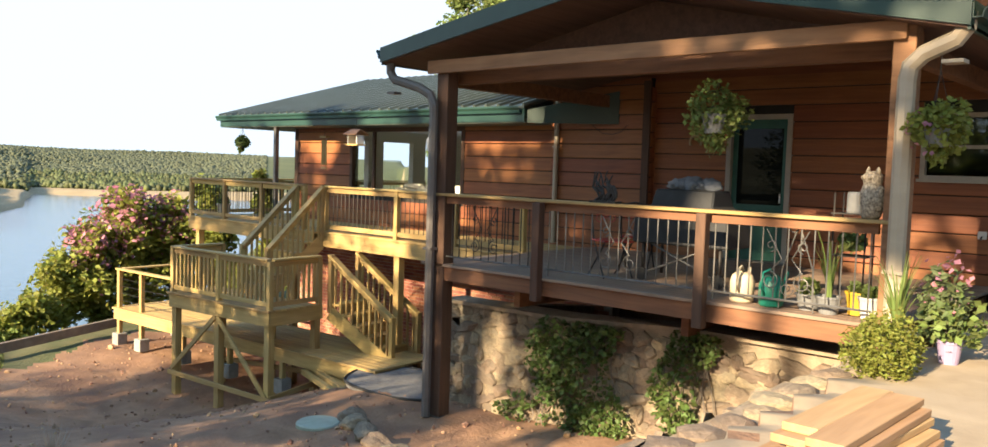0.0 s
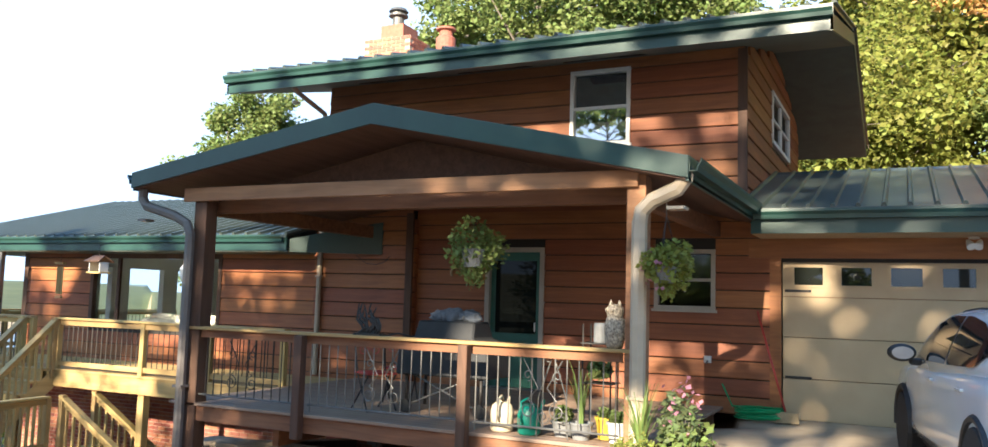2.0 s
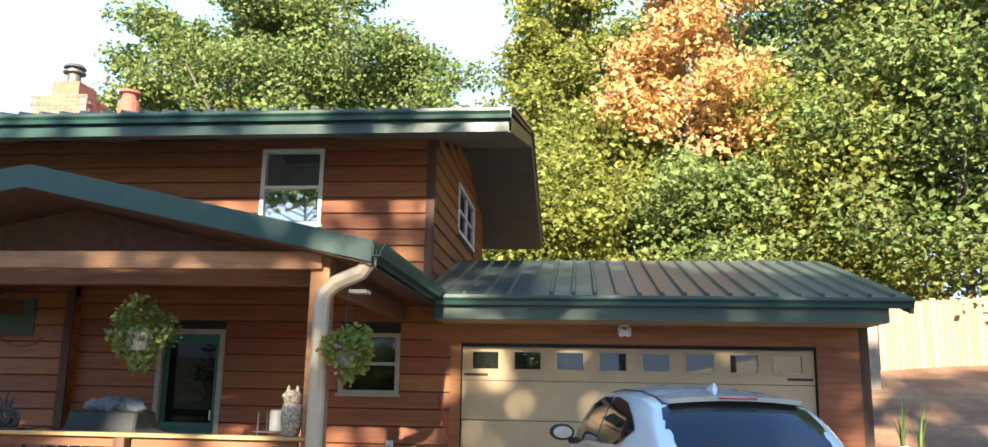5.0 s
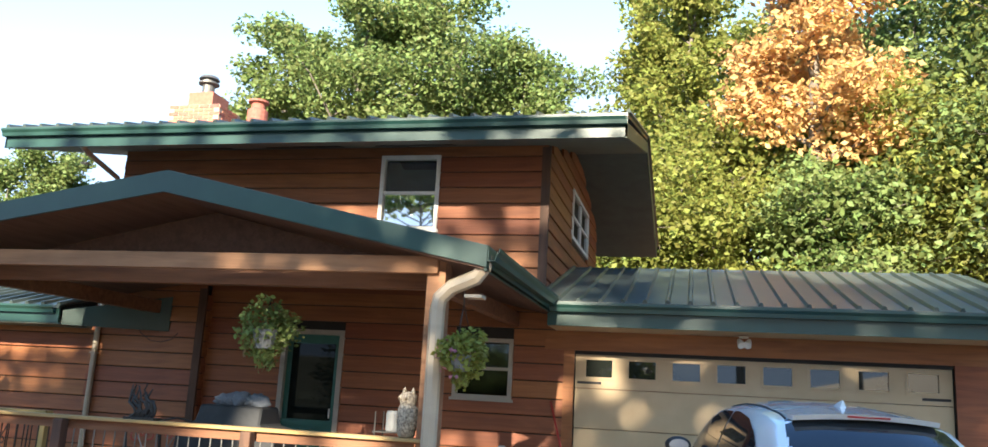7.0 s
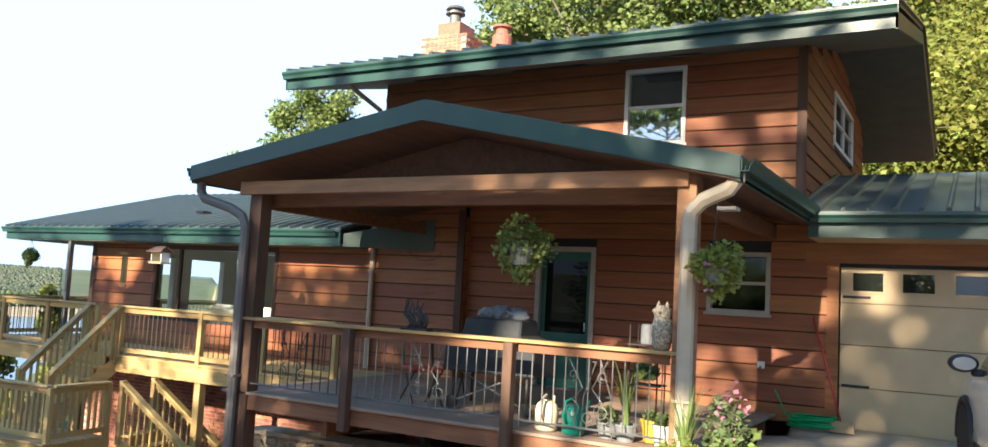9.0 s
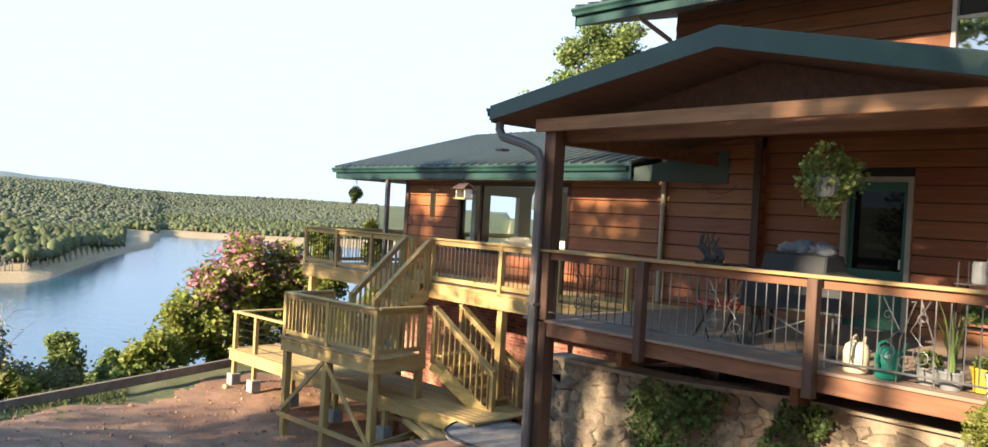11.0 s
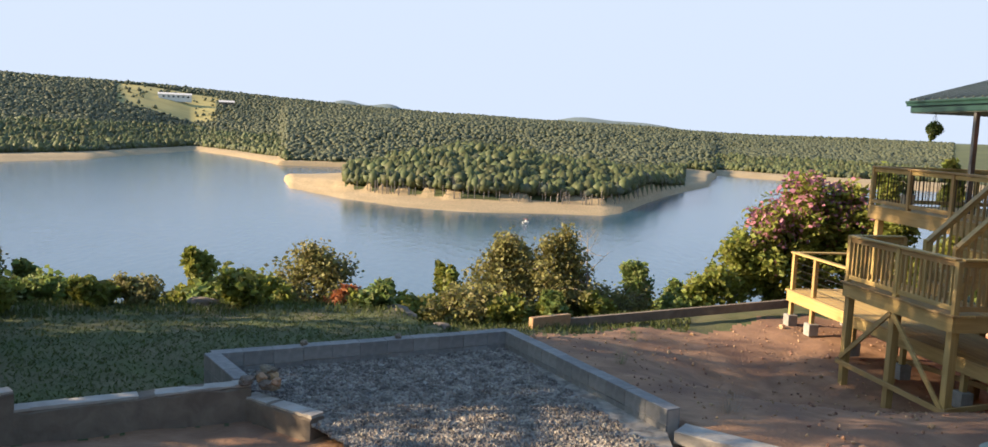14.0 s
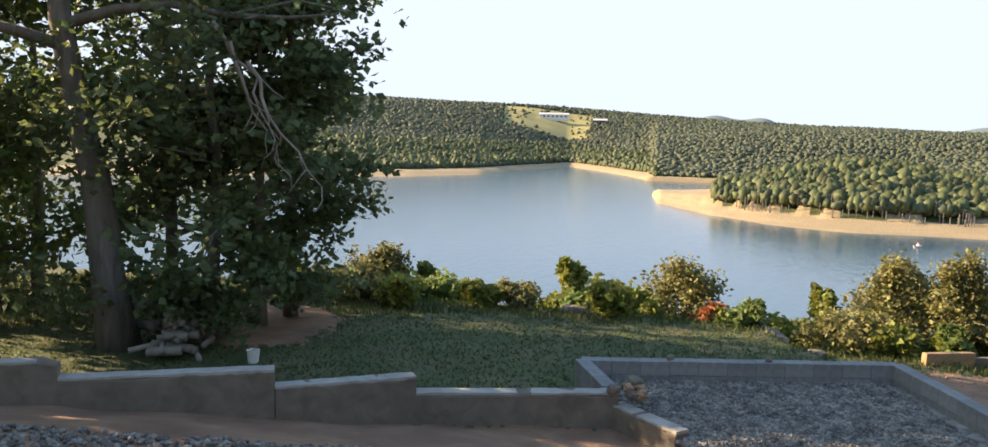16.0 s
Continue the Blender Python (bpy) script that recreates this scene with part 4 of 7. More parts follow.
# ---------------------------------------------------------------- stone foundation wall
def stone_face(parent, origin, along, length, height, rng, rise=0.0, seed_cols=0.3, depth=0.06, mat=None):
    """Uneven stones over a wall face. origin: foot; along: unit vector; the face looks to its right side."""
    along = Vector(along).normalized()
    out = Vector((along.y, -along.x, 0))
    meshes = []
    for k in range(14):
        bm = bmesh.new()
        n = rng.randint(6, 9)
        ring = []
        for i in range(n):
            a = 2 * math.pi * (i + rng.uniform(-0.25, 0.25)) / n
            ring.append((math.cos(a) * rng.uniform(0.42, 0.7), math.sin(a) * rng.uniform(0.42, 0.7)))
        back = [bm.verts.new((x, 0.0, z)) for x, z in ring]
        mid = [bm.verts.new((x * 0.98, -0.6, z * 0.98)) for x, z in ring]
        front = [bm.verts.new((x * rng.uniform(0.66, 0.95), -0.9 + rng.uniform(-0.5, 0.5), z * rng.uniform(0.66, 0.95))) for x, z in ring]
        for g, h in ((back, mid), (mid, front)):
            for i in range(n):
                bm.faces.new((g[i], g[(i + 1) % n], h[(i + 1) % n], h[i]))
        mid_v = bm.verts.new((rng.uniform(-0.15, 0.15), -1.1 + rng.uniform(-0.3, 0.3), rng.uniform(-0.15, 0.15)))
        for i in range(n):
            bm.faces.new((front[i], front[(i + 1) % n], mid_v))
        meshes.append(mesh_of("stone", bm, mat or STONE))
    z = 0.0
    count = 0
    while z < height:
        h = rng.uniform(0.09, 0.2)
        u = rng.uniform(-0.1, 0.0)
        while u < length:
            w = rng.uniform(0.12, 0.34)
            top = height + rise * (u / length)
            if z + h * 0.5 < top:
                c = Vector(origin) + along * (u + w / 2) + Vector((0, 0, z + h / 2 + rng.uniform(-0.03, 0.03)))
                m = Matrix.Translation(c) @ Matrix(((along.x, -out.x, 0, 0), (along.y, -out.y, 0, 0), (0, 0, 1, 0), (0, 0, 0, 1)))
                ob = piece("stone", rng.choice(meshes), parent, m @ pose(0, 0, 0, 0, rng.uniform(-24, 24), 0) @ Matrix.Diagonal((w * 1.2, depth * rng.uniform(0.5, 1.5), h * 1.22, 1)))
                count += 1
            u += w
        z += h


def foundation():
    rng = random.Random(5)
    w = new("wall_foundation")
    tagged(w, "irregular tan field stone foundation wall under the porch", "wall", kind="structure")
    bm = bmesh.new()
    prism(bm, [(-8.55, 8.6, -2.4), (-2.5, 8.6, -1.6), (-2.5, 8.6, -0.42), (-4.5, 8.6, -0.36), (-8.55, 8.6, -0.52)], (0, 0.3, 0))
    part("core", bm, MORTAR, w)
    stone_face(w, (-8.55, 8.6, -2.15), (1, 0, 0), 6.1, 1.6, rng, rise=0.2, depth=0.04)
    cap = bmesh.new()
    prism(cap, [(-8.6, 8.52, -0.53), (-6.5, 8.5, -0.5), (-4.6, 8.5, -0.37), (-2.6, 8.5, -0.37), (-2.6, 8.95, -0.37), (-4.6, 8.95, -0.37), (-6.5, 8.95, -0.5), (-8.6, 8.95, -0.53)], (0, 0, 0.05))
    part("mortar_cap", cap, MORTAR, w, "rough mortar cap")
    edge = bmesh.new()
    box(edge, -2.55, -2.2, 2.6, 8.5, -2.2, -0.17)
    part("edge_wall", edge, MORTAR, w)
    stone_face(w, (-2.55, 8.5, -2.0), (0, -1, 0), 5.9, 1.75, rng, depth=0.07)
    for i in range(15):
        bm = bmesh.new()
        bmesh.ops.create_icosphere(bm, subdivisions=2, radius=1)
        for v in bm.verts:
            v.co *= 1 + 0.3 * noise.noise(v.co * 2.2 + Vector((i * 3.1, 0, 0)))
        ob = part("cap_stone", bm, STONE, w)
        ob.matrix_basis = pose(-2.38 + rng.uniform(-0.06, 0.06), 8.2 - i * 0.36, -0.17, 0, 0, rng.uniform(0, 180)) @ Matrix.Diagonal((rng.uniform(0.14, 0.22), rng.uniform(0.13, 0.2), 0.07, 1))
    bm = bmesh.new()
    prism(bm, [(-8.55, 8.6, -2.4), (-8.55, 11.9, -2.4), (-8.55, 11.9, -0.9), (-8.55, 8.6, -0.52)], (0.25, 0, 0))
    part("return_wall", bm, MORTAR, w)


foundation()


def brick_base():
    """Brick storey under the wing with a door and window in shade."""
    w = new("wall_brick")
    tagged(w, "red brick lower storey wall under the wing", "wall", kind="structure")
    y = WY + 0.02
    bm = bmesh.new()
    box(bm, -17.1, -8.0, y, y + 0.2, -2.7, -0.1)
    part("core", bm, BRICKMORTAR, w)
    b = bmesh.new()
    box(b, 0, 0.2, -0.01, 0.02, 0, 0.06)
    me = mesh_of("brick", b, BRICK)
    n = 0
    verts, faces = [], []
    for r in range(35):
        z = -2.6 + r * 0.071
        x = -17.05 + (0.107 if r % 2 else 0)
        while x < -8.2:
            if -12.7 < x < -9.1 and -2.3 < z < -0.35 and n < 290:
                piece("brick", me, w, pose(x, y, z))
                n += 1
            else:
                o = len(verts)
                verts += [(x + a, y + c, z + e) for a in (0, 0.2) for c in (-0.01, 0.02) for e in (0, 0.06)]
                faces += [[o + i for i in f] for f in ((0, 1, 3, 2), (4, 6, 7, 5), (0, 4, 5, 1), (2, 3, 7, 6), (0, 2, 6, 4), (1, 5, 7, 3))]
            x += 0.214
    br = material("red brick far", (0.25, 0.085, 0.05), (0.36, 0.135, 0.085), (14, 14, 14), rough=0.85, bump=0.3, island=0.28)
    ob = from_arrays("bricks", verts, faces, [br], w)
    ob["kind"] = "stuff"


brick_base()


# ---------------------------------------------------------------- lakeside deck, stairs and landing
DF, DY = 0.08, 10.0           # deck floor, front edge
DT = 0.965                    # top of the deck rail


def wood_rail(owner, a, b, z0, z1, posts, bal, bal_mat, w=0.038, gap=0.12, post_w=0.09, toprail=True, rail_mat=None, sub=0.09, level_b=None):
    """Rail from a to b (x, y), floor z0 to top z1 (level_b: the shift at b): top board, sub rails, posts and balusters."""
    a, b = Vector((a[0], a[1], 0)), Vector((b[0], b[1], 0))
    dz = level_b or 0.0
    L = (b - a).length
    ax = "x" if abs(b.x - a.x) > abs(b.y - a.y) else "y"

    def at(t, z):
        p = a.lerp(b, t)
        return (p.x, p.y, z + dz * t)
    beam_part("top_rail", at(0, z1 - 0.018), at(1, z1 - 0.018), 0.14, 0.036, LUMBER[ax], owner)
    beam_part("sub_rail", at(0, z1 - sub), at(1, z1 - sub), 0.04, 0.085, LUMBER[ax], owner)
    beam_part("bottom_rail", at(0, z0 + 0.09), at(1, z0 + 0.09), 0.04, 0.085, LUMBER[ax], owner)
    for t in posts:
        p = at(t, z0)
        cube_part("rail_post", (p[0] - post_w / 2, p[0] + post_w / 2, p[1] - post_w / 2, p[1] + post_w / 2, p[2] - 0.2, p[2] + z1 - z0 - 0.037), LUMBER["z"], owner, bevel=0.006)
    n = int(L / gap)
    for i in range(1, n):
        t = i / n
        if bal == "bar":
            p, q = at(t, z0 + 0.1), at(t, z1 - 0.1)
            tube_part("bar", [p, q], 0.008, bal_mat, owner, n=5)
        else:
            beam_part("baluster", at(t, z0 + 0.06), at(t, z1 - 0.06), w, w, LUMBER["z"], owner, bevel=0.0, up=(0, 1, 0))


def upper_deck():
    d = thing("lakeside_deck", "new treated pine deck along the wing on tall posts", "deck")
    x0, x1 = -18.6, -8.3
    cube_part("rim_joist", (x0, -14.08, DY, DY + 0.045, DF - 0.3, DF - 0.04), LUMBER["x"], d)
    cube_part("rim_joist", (-14.07, x1, DY, DY + 0.045, DF - 0.3, DF - 0.04), LUMBER["x"], d)
    cube_part("rim_joist", (x0, x0 + 0.045, DY + 0.05, 18, DF - 0.3, DF - 0.04), LUMBER["y"], d)
    bm = bmesh.new()
    box(bm, x0, x1, 0, 0.138, 0, 0.036)
    me = mesh_of("plank", bm, LUMBER["x"], 0.003)
    for i in range(14):
        piece("plank", me, d, pose(0, DY - 0.02 + i * 0.144, DF - 0.038))
    bm = bmesh.new()
    box(bm, x0, -17.3, 0, 0.138, 0, 0.036)
    me = mesh_of("plank", bm, LUMBER["x"], 0.003)
    for i in range(40):
        piece("plank", me, d, pose(0, WY + 0.02 + i * 0.144, DF - 0.038))
    for i in range(20):
        cube_part("joist", (x0 + 0.2 + i * 0.5, x0 + 0.24 + i * 0.5, DY + 0.05, WY - 0.05, DF - 0.28, DF - 0.042), LUMBER["y"], d)
    for x, y in ((-11.32, DY + 0.09), (-18.3, DY + 0.1), (-18.3, 14.0), (-14.6, DY + 0.15)):
        z = ground_z(x, y)
        cube_part("deck_post", (x - 0.07, x + 0.07, y - 0.07 + 0.03, y + 0.1, z - 0.05, DF - 0.3), LUMBER["z"], d, bevel=0.006)
    y = DY + 0.05
    wood_rail(d, (-13.4, y), (-8.35, y), DF, DT, (0, 0.41, 0.7, 0.99), "bar", IRON)
    wood_rail(d, (x0 + 0.05, y), (-14.1, y), DF, DT, (0, 0.33, 0.66, 1), "bar", IRON)
    wood_rail(d, (x0 + 0.05, y), (x0 + 0.05, 17.5), DF, DT, (0.33, 0.66, 1), "bar", IRON)


upper_deck()

LT = 5.0                      # turn of the stair landing
LR = Vector((-12.24, 8.04, 0))
LZ = -1.12


def landing():
    t = thing("stair_landing", "treated pine stair landing with slatted rails and braced legs", "landing", LR, LT)
    W, D = 2.95, 1.2
    fz = LZ
    for b, ax in (((-W, 0, 0, 0.04, fz - 0.28, fz - 0.04), "x"), ((-W, 0, D - 0.04, D, fz - 0.28, fz - 0.04), "x"), ((-W, -W + 0.04, 0.042, D - 0.042, fz - 0.28, fz - 0.04), "y"), ((-0.04, 0, 0.042, D - 0.042, fz - 0.28, fz - 0.04), "y")):
        cube_part("rim_joist", b, LUMBER[ax], t, bevel=0.004)
    for i in range(8):
        cube_part("plank", (-W - 0.03, 0.03, -0.04 + i * 0.14, 0.092 + i * 0.14, fz - 0.038, fz), LUMBER["x"], t, bevel=0.003)
    wood_rail(t, (-W + 0.05, 0.06), (-0.05, 0.06), fz, fz + 0.87, (0.0, 0.5, 1.0), "wood", None)
    wood_rail(t, (-0.05, 0.1), (-0.05, D - 0.06), fz, fz + 0.87, (1.0,), "wood", None, gap=0.11)
    wood_rail(t, (-W + 0.05, 0.1), (-W + 0.05, D - 0.06), fz, fz + 0.87, (1.0,), "wood", None, gap=0.11)
    m = pose(*LR, 0, 0, LT)
    feet = {}
    for x, y in ((-W + 0.08, 0.1), (-W * 0.52, 0.1), (-0.12, 0.1), (-W + 0.08, D - 0.1), (-W * 0.45, D - 0.1), (-0.1, D - 0.1)):
        g = m @ Vector((x, y, 0))
        z = ground_z(g.x, g.y)
        feet[(x, y)] = z
        cube_part("leg", (x - 0.065, x + 0.065, y - 0.05, y + 0.08, z - 0.1, fz - 0.04), LUMBER["z"], t, bevel=0.006)
    zl, zr = feet[(-W + 0.08, 0.1)], feet[(-0.12, 0.1)]
    beam_part("brace", (-W + 0.05, 0.03, zl + 0.5), (-W * 0.52, 0.03, fz - 0.3), 0.04, 0.085, LUMBER["x"], t)
    beam_part("brace", (-W * 0.5, 0.03, fz - 0.3), (-0.1, 0.03, zr + 0.05), 0.04, 0.085, LUMBER["x"], t)
    beam_part("ground_rail", (-W - 0.05, 0.02, zl + 0.42), (0.02, 0.02, zr + 0.03), 0.04, 0.09, LUMBER["x"], t)
    beam_part("ground_rail", (0.0, 0.05, zr + 0.06), (0.02, D, zr + 0.18), 0.04, 0.09, LUMBER["y"], t)
    beam_part("ground_rail", (-W, D - 0.05, zl + 0.5), (-0.02, D - 0.05, zr + 0.3), 0.04, 0.09, LUMBER["x"], t)


landing()


def stair(name, top, foot, width_vec, n, label, rail_sides=(0, 1), rail_h=0.87):
    """A flight from top to foot (edges of its one side), its other side width_vec away."""
    s = thing(name, label, "stairs", foot)
    o = Vector(foot)
    a, b, w = Vector(top) - o, Vector((0, 0, 0)), Vector(width_vec)
    ax = "y" if abs(a.y) > abs(a.x) else "x"
    ox = "x" if ax == "y" else "y"
    wd = w.normalized()
    run = Vector((a.x, a.y, 0))
    for k in (0, 1):
        off = w * k
        beam_part("stringer", b + off + Vector((0, 0, 0.02)), a + off - Vector((0, 0, 0.18)), 0.04, 0.26, LUMBER[ax], s)
    for i in range(n):
        p = b.lerp(a, (i + 0.5) / n)
        z = a.z * (i + 1) / n - 0.02
        c0, c1 = Vector((p.x, p.y, z)), Vector((p.x, p.y, z)) + w
        beam_part("tread", c0 - wd * 0.02, c1 + wd * 0.02, run.length / n + 0.03, 0.038, LUMBER[ox], s)
        q = b.lerp(a, i / n)
        beam_part("riser", Vector((q.x, q.y, z - a.z / n / 2)), Vector((q.x, q.y, z - a.z / n / 2)) + w, 0.02, a.z / n - 0.04, LUMBER[ox], s)
    for k in rail_sides:
        off = w * k
        up = Vector((0, 0, rail_h))
        beam_part("hand_rail", b + off + up, a + off + up, 0.14, 0.036, LUMBER[ax], s)
        beam_part("sub_rail", b + off + up - Vector((0, 0, 0.07)), a + off + up - Vector((0, 0, 0.07)), 0.04, 0.085, LUMBER[ax], s)
        for t in (0.02, 0.98):
            p = b.lerp(a, t) + off
            beam_part("newel", p - Vector((0, 0, 0.15)), p + up + Vector((0, 0, 0.03)), 0.09, 0.09, LUMBER["z"], s, up=(0, 1, 0))
        m = int(a.length / 0.15)
        for i in range(1, m):
            p = b.lerp(a, i / m) + off
            beam_part("baluster", p + Vector((0, 0, 0.02)), p + up - Vector((0, 0, 0.05)), 0.036, 0.036, LUMBER["z"], s, bevel=0.0, up=(0, 1, 0))
    return s


stair("deck_stairs", (-13.42, DY, DF), (-13.5, 8.8, LZ), (-0.85, 0.0, 0), 6, "treated pine stairs from the deck down to the landing")
stair("ground_stairs", (-12.3, 9.35, LZ), (-10.95, 9.7, -2.15), (-0.1, 0.7, 0), 6, "treated pine stairs from the landing down to the ground")


def low_deck():
    d = thing("low_walkway", "low treated pine walkway with a wire rail behind the stair landing", "walkway", (-18.7, 8.3, -1.94), 4.0)
    L, D = 8.3, 1.5
    cube_part("rim_joist", (0, L, 0, 0.04, -0.26, -0.04), LUMBER["x"], d)
    cube_part("rim_joist", (0, 0.04, 0.042, D, -0.26, -0.04), LUMBER["y"], d)
    for i in range(10):
        cube_part("plank", (-0.03, L, -0.03 + i * 0.15, 0.11 + i * 0.15, -0.038, 0), LUMBER["x"], d, bevel=0.003)
    for x, y in ((0.08, 0.08), (1.0, 0.08), (2.6, 0.08), (4.2, 0.08), (5.8, 0.08), (0.08, D)):
        h = 0.83 if x < 2 else -0.05
        cube_part("rail_post", (x - 0.045, x + 0.045, y - 0.03, y + 0.06, -0.62, h), LUMBER["z"], d, bevel=0.005)
        cube_part("pier_block", (x - 0.12, x + 0.12, y - 0.1, y + 0.13, -0.85, -0.58), CONCRETE, d, "grey concrete pier block", 0.01)
    beam_part("top_rail", (0, 0.09, 0.85), (2.4, 0.09, 0.85), 0.13, 0.036, LUMBER["x"], d)
    beam_part("top_rail", (0.07, 0.17, 0.85), (0.07, D, 0.85), 0.13, 0.036, LUMBER["y"], d)
    for k in range(4):
        z = 0.16 + k * 0.16
        tube_part("wire", [(0.08, 0.08, z), (2.4, 0.08, z)], 0.005, IRON, d, n=4)
        tube_part("wire", [(0.06, 0.1, z), (0.06, D, z)], 0.005, IRON, d, n=4)


low_deck()
c = thing("porch_column", "slim grey steel column carrying the wing roof corner", "column", (-17.0, 11.3, DF))
cube_part("shaft", (-0.045, 0.045, -0.045, 0.045, 0, 2.14), GREYBAR, c)
cube_part("base_plate", (-0.08, 0.08, -0.08, 0.08, 0, 0.012), GREYBAR, c)


# ---------------------------------------------------------------- gravel pad and block walls
def block_run(owner, p, q, z_top, courses, rng, w=0.2, mat=None):
    """A run of concrete blocks 0.4 m long from p to q."""
    p, q = Vector((p[0], p[1], 0)), Vector((q[0], q[1], 0))
    d = (q - p).normalized()
    L = (q - p).length
    ang = math.degrees(math.atan2(d.y, d.x))
    n = max(1, round(L / 0.4))
    bm = bmesh.new()
    box(bm, 0.0015, L / n - 0.0015, -w / 2, w / 2, 0.0015, 0.1985)
    me = mesh_of("block", bm, mat or CONCRETE, 0.006)
    for r in range(courses):
        for i in range(n):
            c = p + d * (L * i / n)
            piece("block", me, owner, pose(c.x, c.y, z_top - 0.2 * (r + 1) + rng.uniform(-0.004, 0.004), 0, 0, ang + rng.uniform(-0.5, 0.5)))


def gravel_pad():
    rng = random.Random(9)
    w = new("wall_pad")
    tagged(w, "low grey concrete block wall round the gravel pad", "wall", kind="structure")
    core = bmesh.new()
    A, B, C = (-11.42, -2.85), (-13.1, 1.3), (-9.4, 2.87)
    E2, N = (-10.3, -2.2), (-9.5, -1.2)
    beam(core, (*A, -2.1), (*B, -2.1), 0.15, 0.76)
    beam(core, (*B, -2.1), (*C, -2.1), 0.15, 0.76)
    part("footing", core, FOOTING, w)
    block_run(w, A, B, -1.7, 3, rng)
    block_run(w, B, C, -1.7, 3, rng)
    block_run(w, E2, A, -1.7, 3, rng)
    return A, B, C


gravel_pad()


def stepped_wall():
    rng = random.Random(4)
    w = new("wall_stepped")
    tagged(w, "poured concrete retaining wall stepping up the slope with a rough top", "wall", kind="structure")
    runs = [((-9.5, -1.2), (-10.2, -2.1), -1.85), ((-10.2, -2.1), (-9.15, -4.35), -1.7), ((-9.15, -4.35), (-8.1, -5.6), -1.5), ((-8.1, -5.6), (-6.85, -7.45), -1.3), ((-6.85, -7.45), (-5.2, -9.6), -1.1)]
    for p, q, z in runs:
        bm = bmesh.new()
        a, b = Vector((*p, z)), Vector((*q, z))
        d = (b - a).normalized()
        s = Vector((-d.y, d.x, 0)) * 0.11
        n = 14
        rows = []
        for i in range(n + 1):
            c = a.lerp(b, i / n)
            h = rng.uniform(-0.06, -0.02)
            rows.append([bm.verts.new(c + s + Vector((0, 0, -1.1))), bm.verts.new(c + s + Vector((0, 0, h - 0.02))), bm.verts.new(c + s * 0.8 + Vector((0, 0, h))),
                         bm.verts.new(c - s * 0.8 + Vector((0, 0, h + rng.uniform(-0.02, 0.02)))), bm.verts.new(c - s + Vector((0, 0, h - 0.02))), bm.verts.new(c - s + Vector((0, 0, -1.1)))])
        for g, h in zip(rows, rows[1:]):
            for j in range(5):
                bm.faces.new((g[j], g[j + 1], h[j + 1], h[j]))
        bm.faces.new(rows[0])
        bm.faces.new(rows[-1][::-1])
        part("section", bm, BROWNCONC, w)
        cap = bmesh.new()
        for i in range(n):
            if rng.random() < 0.97:
                beam(cap, a.lerp(b, i / n) + Vector((0, 0, -0.03)), a.lerp(b, (i + 1.03) / n) + Vector((0, 0, -0.03)), rng.uniform(0.19, 0.215), rng.uniform(0.022, 0.038))
        part("mortar_cap", cap, FOOTING, w, "pale mortar smears")


stepped_wall()
k = thing("footing_curb", "pale poured concrete footing strip at the pad corner", "curb", (-9.3, 2.92, -1.98))
bm = bmesh.new()
beam(bm, (0, 0, 0.02), (1.15, 1.45, 0.0), 0.34, 0.16)
part("strip", bm, FOOTING, k, bevel=0.012)
k = thing("garden_curb", "weathered pale edging along the dirt yard", "curb", (-17.55, 3.05, -2.6))
beam_part("board", (0, 0, 0), (-2.2, 5.75, 0.1), 0.1, 0.2, BROWNCONC, k)
beam_part("board", (0, 0, 0.05), (0.7, -0.9, 0.1), 0.12, 0.3, RAWBOARD, k)

# ---------------------------------------------------------------- plants
def leaf_mesh(name, centers, size, rs, mat, parent, long=1.5, droop=0.0, vary=0.4):
    """Many small folded leaves, one at each centre, in one mesh."""
    c = np.asarray(centers, float)
    n = len(c)
    d = rs.normal(size=(n, 3))
    d[:, 2] = d[:, 2] * 0.6 - droop
    d /= np.linalg.norm(d, axis=1)[:, None]
    s = np.cross(d, rs.normal(size=(n, 3)))
    s /= np.linalg.norm(s, axis=1)[:, None] + 1e-9
    u = np.cross(d, s)
    k = size * (1 + vary * rs.uniform(-1, 1, n))[:, None]
    tip, base = c + d * k * long / 2, c - d * k * long / 2
    a, b = c + s * k * 0.5 + u * k * 0.12, c - s * k * 0.5 + u * k * 0.12
    v = np.stack([base, a, tip, b], 1).reshape(-1, 3)
    f = np.arange(4 * n).reshape(-1, 4)
    return from_arrays(name, v.tolist(), f.tolist(), [mat], parent)


